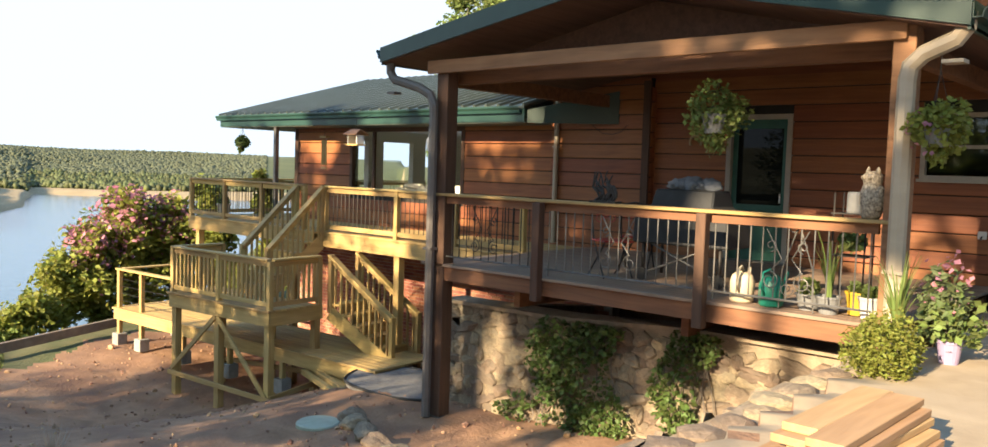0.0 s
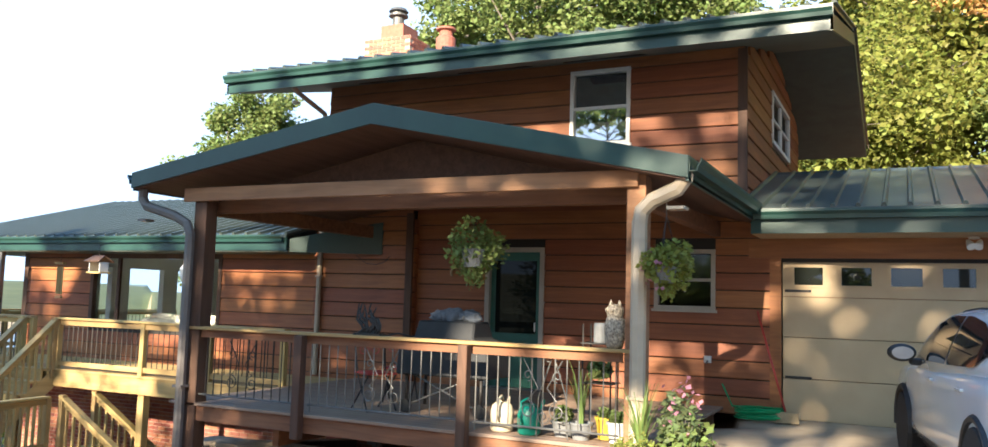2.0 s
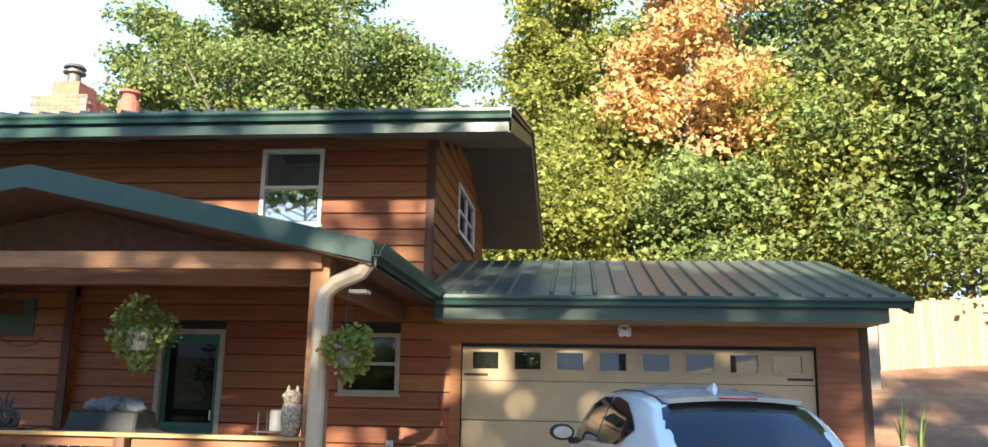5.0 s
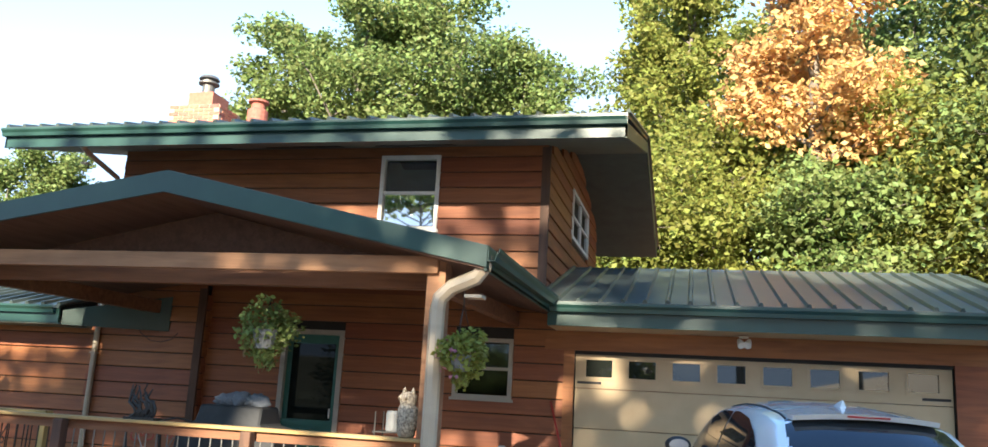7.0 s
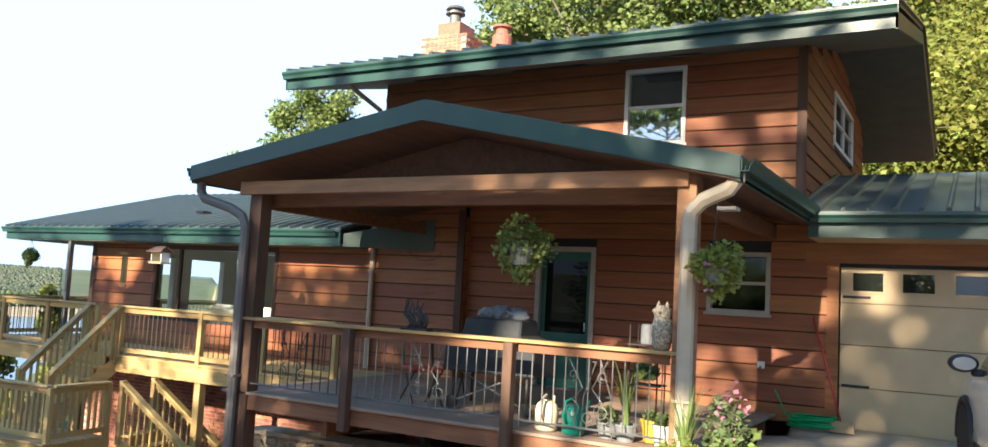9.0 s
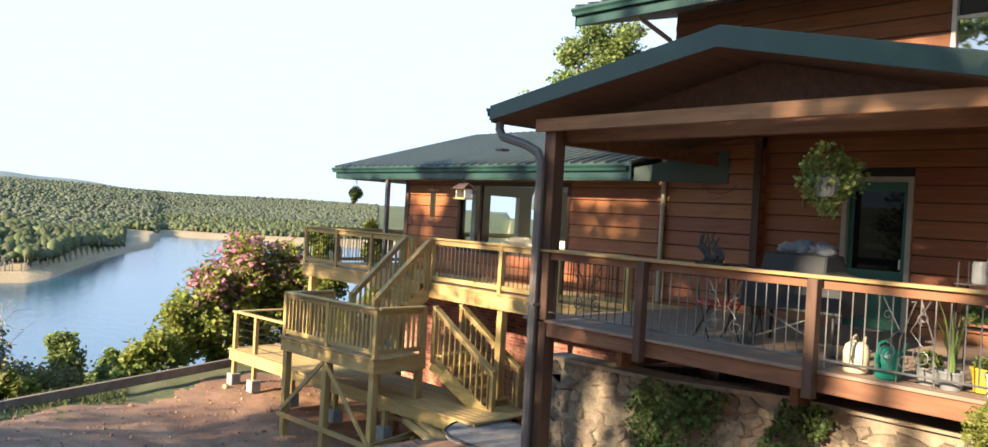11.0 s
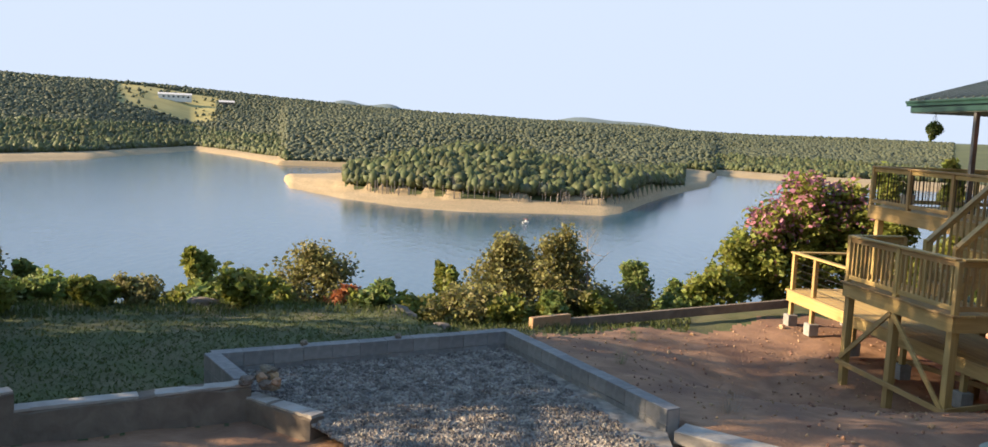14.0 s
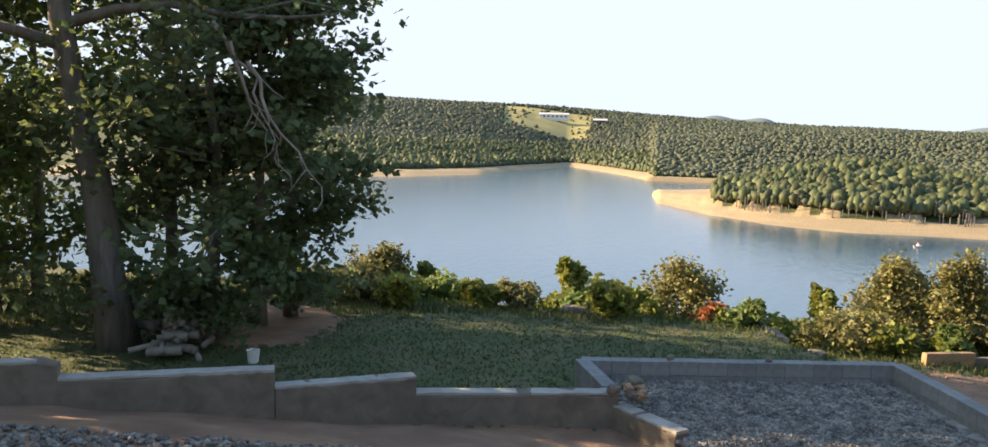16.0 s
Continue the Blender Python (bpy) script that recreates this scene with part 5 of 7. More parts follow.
def branches(rs, height, spread, base, trunk_r, limbs=11, lean=(0, 0), up=0.55, clump=0.2, cone=0.0):
    """Trunk and limb lines with radii, and the points round which the leaves gather."""
    lines, tips = [], []
    n = 9
    tp = [np.array([lean[0] * t + 0.02 * height * math.sin(3 * t + rs.uniform(0, 6)) * t, lean[1] * t + 0.02 * height * math.cos(2.5 * t) * t, height * 0.9 * t]) for t in np.linspace(0, 1, n)]
    lines.append(([tuple(p) for p in tp], [trunk_r * (1.25 if i == 0 else 1 - 0.85 * i / (n - 1)) for i in range(n)]))
    for i in range(limbs):
        t = base + (0.97 - base) * (i + rs.uniform(0, 0.7)) / limbs
        k = min(int(t * (n - 1)), n - 2)
        f = t * (n - 1) - k
        o = tp[k] * (1 - f) + tp[k + 1] * f
        az = 2.4 * i + rs.uniform(-0.5, 0.5)
        prof = math.sin(math.pi * min(1, (t - base) / (1.02 - base) * 0.75 + 0.25))
        L = spread * (0.35 + 0.75 * prof) * rs.uniform(0.8, 1.15) * (1 - cone * max(0.0, (t - base) / (1 - base)))
        pts, rad = [tuple(o)], [trunk_r * (1 - 0.8 * t) * 0.55]
        q = o.copy()
        dirn = np.array([math.cos(az), math.sin(az), up * rs.uniform(0.5, 1.4)])
        for j in range(1, 6):
            dirn = dirn + rs.normal(0, 0.16, 3)
            q = q + dirn / np.linalg.norm(dirn) * L / 5
            pts.append(tuple(q))
            rad.append(rad[0] * (1 - 0.17 * j))
            if j >= 2:
                tips.append((q.copy(), spread * clump))
            if j in (2, 3, 4):
                e = q + np.array([rs.normal(), rs.normal(), rs.uniform(-0.2, 0.7)]) * L * 0.22
                lines.append(([tuple(q), tuple((q + e) / 2 + rs.normal(0, 0.04 * L, 3)), tuple(e)], [rad[0] * 0.35, rad[0] * 0.25, rad[0] * 0.1]))
                tips.append((e, spread * clump * 0.95))
        lines.append((pts, rad))
    tips.append((tp[-1], spread * clump * 1.2))
    return lines, tips


def tree(name, label, at, height, spread, mat, leaves, size, seed, base=0.3, trunk_r=0.2, limbs=11, lean=(0, 0), up=0.55, group="", extra=None, squash=0.75, category="tree", cut=0.0, clump=0.2, cone=0.0):
    rs = np.random.RandomState(seed)
    t = thing(name, label, category, at, group=group)
    lines, tips = branches(rs, height, spread, base, trunk_r, limbs, lean, up, clump, cone)
    bm = bmesh.new()
    for pts, rad in lines:
        tube(bm, pts, [max(r, 0.008) for r in rad], 7)
    part("trunk", bm, BARK, t, smooth=True)
    P = np.array([p for p, _ in tips])
    R = np.array([r for _, r in tips])
    keep = rs.uniform(0, 1, len(P)) > cut
    P, R = P[keep], R[keep]
    k = rs.randint(0, len(P), leaves)
    off = rs.normal(0, 1, (leaves, 3))
    off = off / np.linalg.norm(off, axis=1)[:, None] * (rs.uniform(0, 1, leaves) ** 0.5)[:, None] * R[k][:, None] * 1.35
    off[:, 2] *= squash
    c = P[k] + off
    if extra:
        m2, share, where = extra
        sel = where(c, rs) & (rs.uniform(0, 1, leaves) < share)
        leaf_mesh("crown", c[~sel], size, rs, mat, t)
        leaf_mesh("crown", c[sel], size, rs, m2, t)
    else:
        leaf_mesh("crown", c, size, rs, mat, t)
    return t


def polar(az, d):
    return -d * math.sin(radians(az)), d * math.cos(radians(az))


# woods behind the house
WOODS = [(28.5, 40, 17, 3.4, LEAF), (23.5, 37, 18, 4.2, LEAF), (17.5, 38, 18.5, 4.4, LEAF), (12.2, 40, 16.5, 3.6, LEAF), (21, 44, 19, 4.6, LEAF), (27, 45, 13, 4.0, LEAF), (15, 45, 16, 4.4, LEAF), (9.5, 43, 13, 3.4, LEAF),
         (2.2, 36, 17.5, 3.0, LEAFYELLOW), (0.3, 33, 17, 3.0, LEAFYELLOW), (-8.2, 27, 20.0, 3.2, LEAFORANGE), (-2.5, 29, 9.0, 3.2, LEAFYELLOW), (-13.5, 37, 17, 4.8, LEAF), (-20, 32, 16, 4.6, LEAF), (-25, 29, 15, 5.0, LEAFYELLOW), (-31, 27, 16, 5.0, LEAF),
         (-14.5, 28, 8.5, 3.2, LEAFYELLOW), (3, 28, 7, 3.0, LEAFYELLOW), (-18, 27, 8, 3.5, LEAFYELLOW), (-24, 25, 9, 3.6, LEAF), (9, 32, 8, 3.6, LEAF), (-36, 24, 14, 5, LEAF), (43.7, 46, 15.0, 2.4, LEAF), (41.9, 47, 10.6, 2.0, LEAF), (39.5, 48, 8, 2.0, LEAF), (-9, 26, 6.0, 2.6, LEAF), (-4.5, 40, 17, 4.5, LEAFYELLOW), (-11, 42, 17, 4.5, LEAF), (6.5, 31, 6.5, 3.2, LEAF), (0.5, 27, 6.0, 2.8, LEAFYELLOW), (-6, 31, 9, 3.4, LEAFYELLOW), (-12, 31, 9, 3.2, LEAFYELLOW), (-21, 36, 17, 4.5, LEAF)]
for i, (az, d, h, s, m) in enumerate(WOODS):
    x, y = polar(az, d)
    lab = {"orange leaves": "tall tree with orange autumn leaves behind the garage", "green leaves": "tall green deciduous tree in the woods behind the house", "yellow green leaves": "yellow green leafy tree at the edge of the woods"}[m.name]
    tree("tree", lab, (x, y, ground_z(x, y) - 0.1), h, s, m, int(6500 + 850 * h), 0.15 if h > 12 else 0.13, 100 + i, clump=0.23 if h > 12 and s > 2.5 else 0.3, cut=0.22 if h > 12 and s > 2.5 and m is not LEAFORANGE else 0.0, squash=0.75, cone=0.5 if m is LEAFORANGE else 0.0, base=0.36 if m is LEAFORANGE else 0.12 if h < 13 else 0.2, trunk_r=0.012 * h + 0.04, limbs=30 if m is LEAFORANGE else 18, up=0.6, group="woods behind the house")

# unseen trees added behind the driveway, placed and thinned to shade the yard
SHADE = [(-7, -20, 20, 4.0, 2300, 0.56, 0.36), (2.4, -20, 18, 4.2, 1700, 0.58, 0.32), (-2.2, -22, 21, 3.6, 480, 0.66, 0.4), (-4.9, -20, 19, 2.2, 800, 0.645, 0.36), (-3.8, -14, 4.8, 2.6, 2200, 0.1, 0.25), (-7.6, -13.5, 4.4, 2.4, 2400, 0.1, 0.25), (8, -21, 18, 4.5, 500, 0.25, 0.8), (3, -31, 21, 5.0, 250, 0.4, 0.8), (15, -22, 18, 5.0, 600, 0.2, 0.36), (-14.8, -20, 16.5, 3.8, 1200, 0.84, 0.36), (-11.5, -18, 6.5, 3.4, 1700, 0.1, 0.25)]
for i, (x, y, h, s, n, b, q) in enumerate(SHADE):
    tree("tree", "unseen green tree added beyond the driveway to cast shade", (x, y, ground_z(x, y) - 0.1), h, s, LEAF, n, q, 300 + i, base=b, trunk_r=0.25, limbs=14, group="trees beyond the driveway")


# old oak over the stepped wall, and the dark trees round it
def big_oak():
    x, y = polar(134, 14.6)
    # lighter leaves above 5.5 m put sunlight into the upper crown's colour
    t = tree("oak_tree", "old oak, thick leaning grey trunk, dark leaves coloured lighter on top for sun", (x, y, ground_z(x, y) - 0.1), 11.5, 4.4, LEAFDARK, 5200, 0.1, 41, base=0.45, trunk_r=0.29, limbs=14, lean=(0.95, -1.0), up=0.35, squash=0.7, extra=(LEAF, 0.75, lambda c, r: c[:, 2] > 5.5))
    rs = np.random.RandomState(8)
    bm = bmesh.new()
    for k in range(3):
        p = np.array([-0.3, 1.6 + 0.3 * k, 5.2 - 0.3 * k])
        pts = [tuple(p)]
        for j in range(7):
            p = p + np.array([rs.normal(0.0, 0.09), 0.12 + rs.normal(0, 0.08), -0.26])
            pts.append(tuple(p))
            if j > 1:
                q = p + np.array([rs.normal(0, 0.2), rs.normal(0.15, 0.25), -0.35])
                tube(bm, [tuple(p), tuple((p + q) / 2 + rs.normal(0, 0.04, 3)), tuple(q)], [0.012, 0.009, 0.004], 5)
        tube(bm, pts, [0.035 - 0.004 * j for j in range(8)], 6)
    part("dead_branch", bm, DEADWOOD, t, "bare grey hanging branch")


big_oak()
OAKS = [(128.5, 15.5, 9.5, 2.6, LEAFDARK, 0.05, 5200), (125.6, 15.6, 6.6, 2.0, LEAFDARK, 0.02, 6500), (131, 16.5, 10, 3.2, LEAFDARK, 0.08, 5000), (138.5, 20, 10, 3.2, LEAFDARK, 0.04, 6500), (143, 17.5, 9, 3.2, LEAF, 0.05, 6500), (123.6, 16.4, 10.0, 1.7, LEAFDARK, 0.35, 2600), (147, 21, 9, 3.4, LEAFDARK, 0.05, 5500)]
for i, (az, d, h, s, m, b, n) in enumerate(OAKS):
    x, y = polar(az, d)
    tree("oak_tree", "dark shaded oak with dense leaves hanging to the ground" if b < 0.1 else "shaded oak beyond the stepped wall", (x, y, ground_z(x, y) - 0.1), h, s, m, int(n * 1.5), 0.11, 500 + i, base=b, trunk_r=0.13, limbs=15, up=0.25,
         extra=(LEAFRUST, 0.4, lambda c, r: c[:, 2] > 6.5) if az == 123.6 else None, group="trees by the stepped wall")

# brush along the edge of the bank: bearing, distance, elevation of the top, width, leaf
BRUSH = [(124, 23, -9.6, 3.0, LEAFYELLOW), (121.3, 22, -9.8, 2.6, LEAFYELLOW), (118.2, 21, -8.2, 2.8, LEAFCEDAR), (115.8, 21, -9.2, 1.9, LEAFYELLOW), (113.4, 21, -9.0, 2.0, LEAF), (111, 22, -11.2, 1.8, LEAFDARK), (108.8, 22, -11.4, 2.2, LEAFDARK), (106.7, 22, -11.2, 1.8, LEAFDARK),
         (104.2, 20, -8.6, 2.4, LEAFYELLOW), (101.0, 21, -9.8, 1.7, LEAFYELLOW), (97.6, 20, -8.3, 3.4, LEAFCEDAR), (96.2, 18.5, -11.6, 1.8, LEAFRUST), (92.9, 20, -10.5, 1.6, LEAF), (90.2, 20.5, -11.2, 1.8, LEAFYELLOW), (87.9, 19.5, -9.6, 2.4, LEAFYELLOW),
         (85.2, 21, -7.0, 3.0, LEAFCEDAR), (81.9, 21, -6.5, 3.2, LEAFCEDAR), (83.6, 22, -7.4, 3.0, LEAFCEDAR), (79.3, 22, -8.6, 2.6, LEAFCEDAR), (75.5, 23, -8.4, 2.4, LEAF), (73.5, 24, -9.6, 1.6, LEAF), (71.2, 23, -9.0, 3.4, LEAFYELLOW), (68.9, 24, -6.2, 3.8, LEAFYELLOW), (59.5, 25, -1.3, 3.0, LEAFYELLOW), (57, 24, -0.6, 2.6, LEAFYELLOW), (55.2, 24, -0.9, 2.4, LEAF),
         (127, 27, -9.9, 3, LEAFYELLOW), (131, 29, -9.4, 3.2, LEAFYELLOW), (137, 31, -8.9, 3.4, LEAFYELLOW), (116.8, 19.2, -11.2, 1.6, LEAF), (102.6, 18.8, -11.4, 1.5, LEAF), (86.5, 18.6, -11.2, 1.6, LEAFYELLOW), (80.5, 19.3, -11.0, 1.6, LEAF), (77.8, 20.5, -10.8, 1.8, LEAFYELLOW)]
BRUSH += [(72.5 + 2.1 * k, 18.9 + 1.6 * math.sin(k * 1.7) + (4.0 if k < 4 else 0), -12.3 + 0.35 * math.sin(k * 2.3), 2.6 + 0.8 * math.sin(k), (LEAF, LEAFYELLOW, LEAFCEDAR, LEAFYELLOW, LEAFYELLOW)[k % 5]) for k in range(25)]
for i, (az, d, el, w, m) in enumerate(BRUSH):
    x, y = polar(az, d)
    z = ground_z(x, y)
    h = max(0.4, EYE[2] + d * math.tan(radians(el)) - z)
    rad = w / 2 * d * math.pi / 180 * (2.15 if m is LEAFCEDAR else 1.15)
    cedar = m is LEAFCEDAR
    lab = {"green leaves": "leafy green shrub on the lake bank", "yellow green leaves": "yellow green sapling on the lake bank", "cedar needles": "olive cedar with a pointed ragged crown on the bank", "dark oak leaves": "dark low shrub on the lake bank", "rust coloured leaves": "small rust brown shrub on the bank"}[m.name]
    tree("cedar_tree" if cedar else "shrub", lab, (x, y, z - 0.05), h / 0.95, rad, m, int(2600 + 1000 * h) if cedar else int(1300 + 650 * h), 0.07 if cedar else 0.105, 700 + i, base=0.03, trunk_r=0.05, limbs=22 if cedar else 13, up=0.7 if cedar else 1.25, lean=(0.3 * math.sin(i * 2.1), 0.45 * math.sin(i * 1.3)), group="brush on the lake bank", squash=1.25, category="tree" if cedar else "shrub", clump=0.18 if cedar else 0.27, cone=0.6 if cedar else 0.3)

for i, (az, d, el, w) in enumerate([(67.2, 24.5, -4.6, 3.6), (65.3, 25, -2.4, 4.0), (62.8, 25.5, -3.0, 3.8)]):
    x, y = polar(az, d)
    z = ground_z(x, y)
    h = EYE[2] + d * math.tan(radians(el)) - z
    tree("flowering_shrub", "tall shrub topped with pink blossom beside the deck", (x, y, z - 0.05), h / 0.93, w / 2 * d * math.pi / 180 * 1.2, LEAFYELLOW, 6000, 0.11, 800 + i, base=0.05, trunk_r=0.06, limbs=18, up=1.0, clump=0.3, group="pink flowering shrubs", squash=1.0, category="shrub",
         extra=(PINK, 0.36, lambda c, r, h=h: c[:, 2] > h * 0.72 + r.normal(0, 0.25, len(c))))

# bare dead sapling among the cedars
x, y = polar(79.0, 21.5)
t = thing("dead_tree", "bare grey dead sapling among the cedars", "tree", (x, y, ground_z(x, y)))
rs = np.random.RandomState(2)
lines, _ = branches(rs, EYE[2] + 21.5 * math.tan(radians(-5.9)) - ground_z(x, y), 0.7, 0.3, 0.04, 9, up=1.0)
bm = bmesh.new()
for pts, rad in lines:
    tube(bm, pts, [max(r, 0.006) for r in rad], 5)
part("trunk", bm, DEADWOOD, t)


def far_woods():
    """Thousands of tree crowns over the far hills."""
    rs = np.random.RandomState(12)
    bm = bmesh.new()
    bmesh.ops.create_icosphere(bm, subdivisions=1, radius=1)
    v1 = np.array([v.co[:] for v in bm.verts])
    f1 = np.array([[v.index for v in f.verts] for f in bm.faces])
    bm.free()
    # haze is put into the hill crowns' colour: paler, greyer, less varied
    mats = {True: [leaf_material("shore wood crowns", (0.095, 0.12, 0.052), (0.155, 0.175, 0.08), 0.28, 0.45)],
            False: [leaf_material("hill wood crowns paled by haze", (0.13, 0.155, 0.098), (0.165, 0.185, 0.122), 0.12, 0.5)]}
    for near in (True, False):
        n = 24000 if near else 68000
        az = rs.uniform(57, 126, n)
        shore = np.interp(az, SHORE_AZ, SHORE_D)
        ridge = np.interp(az, RIDGE_AZ, RIDGE_D)
        d = shore + 40 + (rs.uniform(0, 1, n) ** 1.0) * (320 if near else ridge - shore + 30)
        x, y = -d * np.sin(np.radians(az)), d * np.cos(np.radians(az))
        z, kind = ground_height(x, y)
        ok = ((kind == 4) | ((kind == 5) & (rs.uniform(0, 1, n) < 0.05) & ((np.abs(az - 106.1) > 1.1) | (d > 2040)))) & (z > -46) & ~((az > 95.3) & (az < 99.9) & (d < 1020)) & ~((az < 72.8) & (d < 1190))
        x, y, z, d = x[ok], y[ok], z[ok], d[ok]
        m = len(x)
        r = rs.uniform(1.9, 4.4, m) if near else rs.uniform(2.2, 4.6, m)
        h = r * (rs.uniform(0.9, 1.7, m) if near else rs.uniform(0.6, 1.0, m))
        bv, bf = v1, f1
        jit = 1 + rs.normal(0, 0.27, (m, len(bv), 1))
        V = bv[None] * jit * np.stack([r, r, h], 1)[:, None] + np.stack([x, y, z + h * 0.7], 1)[:, None]
        F = bf[None] + (np.arange(m) * len(bv))[:, None, None]
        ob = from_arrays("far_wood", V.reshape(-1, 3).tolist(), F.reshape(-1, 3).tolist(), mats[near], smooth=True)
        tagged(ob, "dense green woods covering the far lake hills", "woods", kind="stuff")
    # pale bare trunks along the far shore
    bm = bmesh.new()
    for i in range(230):
        az = rs.uniform(74, 95)
        d = np.interp(az, SHORE_AZ, SHORE_D) + rs.uniform(34, 60)
        x, y = polar(az, d)
        z = ground_z(x, y)
        if z < -47:
            continue
        beam(bm, (x, y, z - 1), (x + rs.normal(0, 0.6), y, z + rs.uniform(4, 9)), 0.5, 0.5)
    tagged(part("shore_trunks", bm, DEADWOOD), "pale bare tree trunks along the lake shore", "trees", kind="stuff")


far_woods()

# ---------------------------------------------------------------- car
CARWHITE = material("white car paint", (0.66, 0.66, 0.655), (0.7, 0.7, 0.695), (2, 2, 2), rough=0.22, bump=0.0, coat=1.0)
CARGLASS = material("dark tinted car glass", (0.012, 0.014, 0.016), (0.016, 0.018, 0.02), rough=0.03, bump=0.0, spec=0.5)
RUBBER = material("black rubber", (0.012, 0.012, 0.012), (0.022, 0.022, 0.022), (9, 9, 9), rough=0.8, bump=0.2)
BLACKTRIM = material("black plastic trim", (0.015, 0.015, 0.016), (0.025, 0.025, 0.026), (9, 9, 9), rough=0.55, bump=0.1)
ALLOY = material("alloy wheel", (0.3, 0.3, 0.31), (0.38, 0.38, 0.39), (5, 5, 5), rough=0.3, metal=0.9, bump=0.0)
REDLENS = material("red tail lamp lens", (0.32, 0.01, 0.012), (0.4, 0.015, 0.016), (5, 5, 5), rough=0.12, bump=0.0, coat=1.0)


def loft(bm, rings, close=True, caps=True):
    vs = [[bm.verts.new(p) for p in r] for r in rings]
    n = len(vs[0])
    for g, h in zip(vs, vs[1:]):
        for j in range(n if close else n - 1):
            bm.faces.new((g[j], g[(j + 1) % n], h[(j + 1) % n], h[j]))
    if caps:
        bm.faces.new(vs[0][::-1])
        bm.faces.new(vs[-1])


def car():
    c = thing("car", "white sport utility car parked facing the garage door", "car", (1.08, 8.82, -0.03), 10.0)
    # lower body: (y, half width, sill, belt)
    st = [(-2.36, 0.70, 0.42, 0.86), (-2.30, 0.84, 0.34, 0.98), (-2.16, 0.90, 0.28, 1.05), (-1.6, 0.93, 0.26, 1.05), (-0.6, 0.925, 0.26, 1.03), (0.5, 0.925, 0.26, 1.0), (1.2, 0.92, 0.26, 1.0), (1.8, 0.9, 0.28, 0.93), (2.15, 0.82, 0.34, 0.84), (2.33, 0.62, 0.42, 0.7)]
    rings = []
    for y, w, z0, z1 in st:
        rings.append([(-w * 0.92, y, z0), (-w, y, z0 + 0.12), (-w * 0.985, y, (z0 + z1) / 2 - 0.06), (-w, y, z1 - 0.16), (-w * 0.985, y, z1 - 0.06), (-w * 0.93, y, z1), (0, y, z1 + 0.03),
                      (w * 0.93, y, z1), (w * 0.985, y, z1 - 0.06), (w, y, z1 - 0.16), (w * 0.985, y, (z0 + z1) / 2 - 0.06), (w, y, z0 + 0.12), (w * 0.92, y, z0)])
    bm = bmesh.new()
    loft(bm, rings)
    part("body", bm, CARWHITE, c, smooth=True)
    # cabin: roof line over y, plan taper to the tail, tumblehome of the sides
    RY = [-2.24, -2.16, -1.95, -1.75, -1.58, -1.3, -0.8, -0.2, 0.3, 0.55, 0.9, 1.38]
    RZ = [1.07, 1.12, 1.27, 1.405, 1.5, 1.56, 1.605, 1.625, 1.6, 1.54, 1.34, 1.03]
    BELT = 1.0

    def roof(y):
        return float(np.interp(y, RY, RZ))

    def taper(y):
        return float(np.interp(y, [-2.24, -1.9, -1.2, 0.4, 1.38], [0.80, 0.87, 0.97, 1.0, 0.93]))

    def side(y, z):
        v = min(1.0, max(0.0, (z - BELT) / 0.6))
        return (0.895 - 0.1 * v - 0.17 * v * v) * taper(y)

    def top(x, y):
        return roof(y) - 0.075 * (abs(x) / max(side(y, roof(y)), 0.1)) ** 2.6

    rings = []
    for y in [-2.24, -2.2, -2.16, -2.05, -1.95, -1.85, -1.75, -1.66, -1.58, -1.45, -1.3, -1.05, -0.8, -0.5, -0.2, 0.05, 0.3, 0.55, 0.72, 0.9, 1.15, 1.38]:
        zs = roof(y) - 0.075
        left = []
        for f in (0.0, 0.35, 0.7, 0.92):
            z = BELT - 0.02 + (zs - BELT + 0.02) * f
            left.append((side(y, z), y, z))
        w = side(y, zs)
        left += [(w * f, y, top(w * f, y)) for f in (0.97, 0.85, 0.6, 0.3)]
        rings.append([(-x, q, z) for x, q, z in left] + [(0, y, roof(y))] + left[::-1])
    bm = bmesh.new()
    loft(bm, rings)
    part("cabin", bm, CARWHITE, c, smooth=True)

    def patch(name, rows, mat, label=""):
        """A thin curved panel through rows of points, a little proud of the cabin."""
        bm = bmesh.new()
        vs = [[bm.verts.new(p) for p in r] for r in rows]
        for g, h in zip(vs, vs[1:]):
            for j in range(len(g) - 1):
                bm.faces.new((g[j], g[j + 1], h[j + 1], h[j]))
        bmesh.ops.recalc_face_normals(bm, faces=bm.faces[:])
        ob = part(name, bm, mat, c, label, smooth=True)
        return ob
    us = np.linspace(-1, 1, 17)
    patch("rear_window", [[(u * w, y + 0.02 * u * u, top(u * w, y) + 0.012) for u in us] for y, w in ((-2.185, 0.62), (-2.13, 0.67), (-2.0, 0.675), (-1.88, 0.655), (-1.76, 0.63), (-1.64, 0.605), (-1.54, 0.58))], CARGLASS, "dark tinted rear window")
    patch("windscreen", [[(u * w, y, top(u * w, y) + 0.012) for u in us] for y, w in ((0.55, 0.56), (0.75, 0.6), (0.95, 0.66), (1.2, 0.72), (1.32, 0.74))], CARGLASS)
    for s in (-1, 1):
        for y0, y1 in ((-1.42, -0.32), (-0.27, 1.02)):
            cols = []
            for y in np.linspace(y0, y1, 16):
                lo = float(np.interp(y, [-1.42, -1.1, -0.3, 1.02], [1.235, 1.10, 1.075, 1.06]))
                hi = float(np.interp(y, [-1.42, -1.25, -0.95, -0.5, 0.1, 0.45, 1.02], [1.25, 1.36, 1.45, 1.5, 1.5, 1.42, 1.075]))
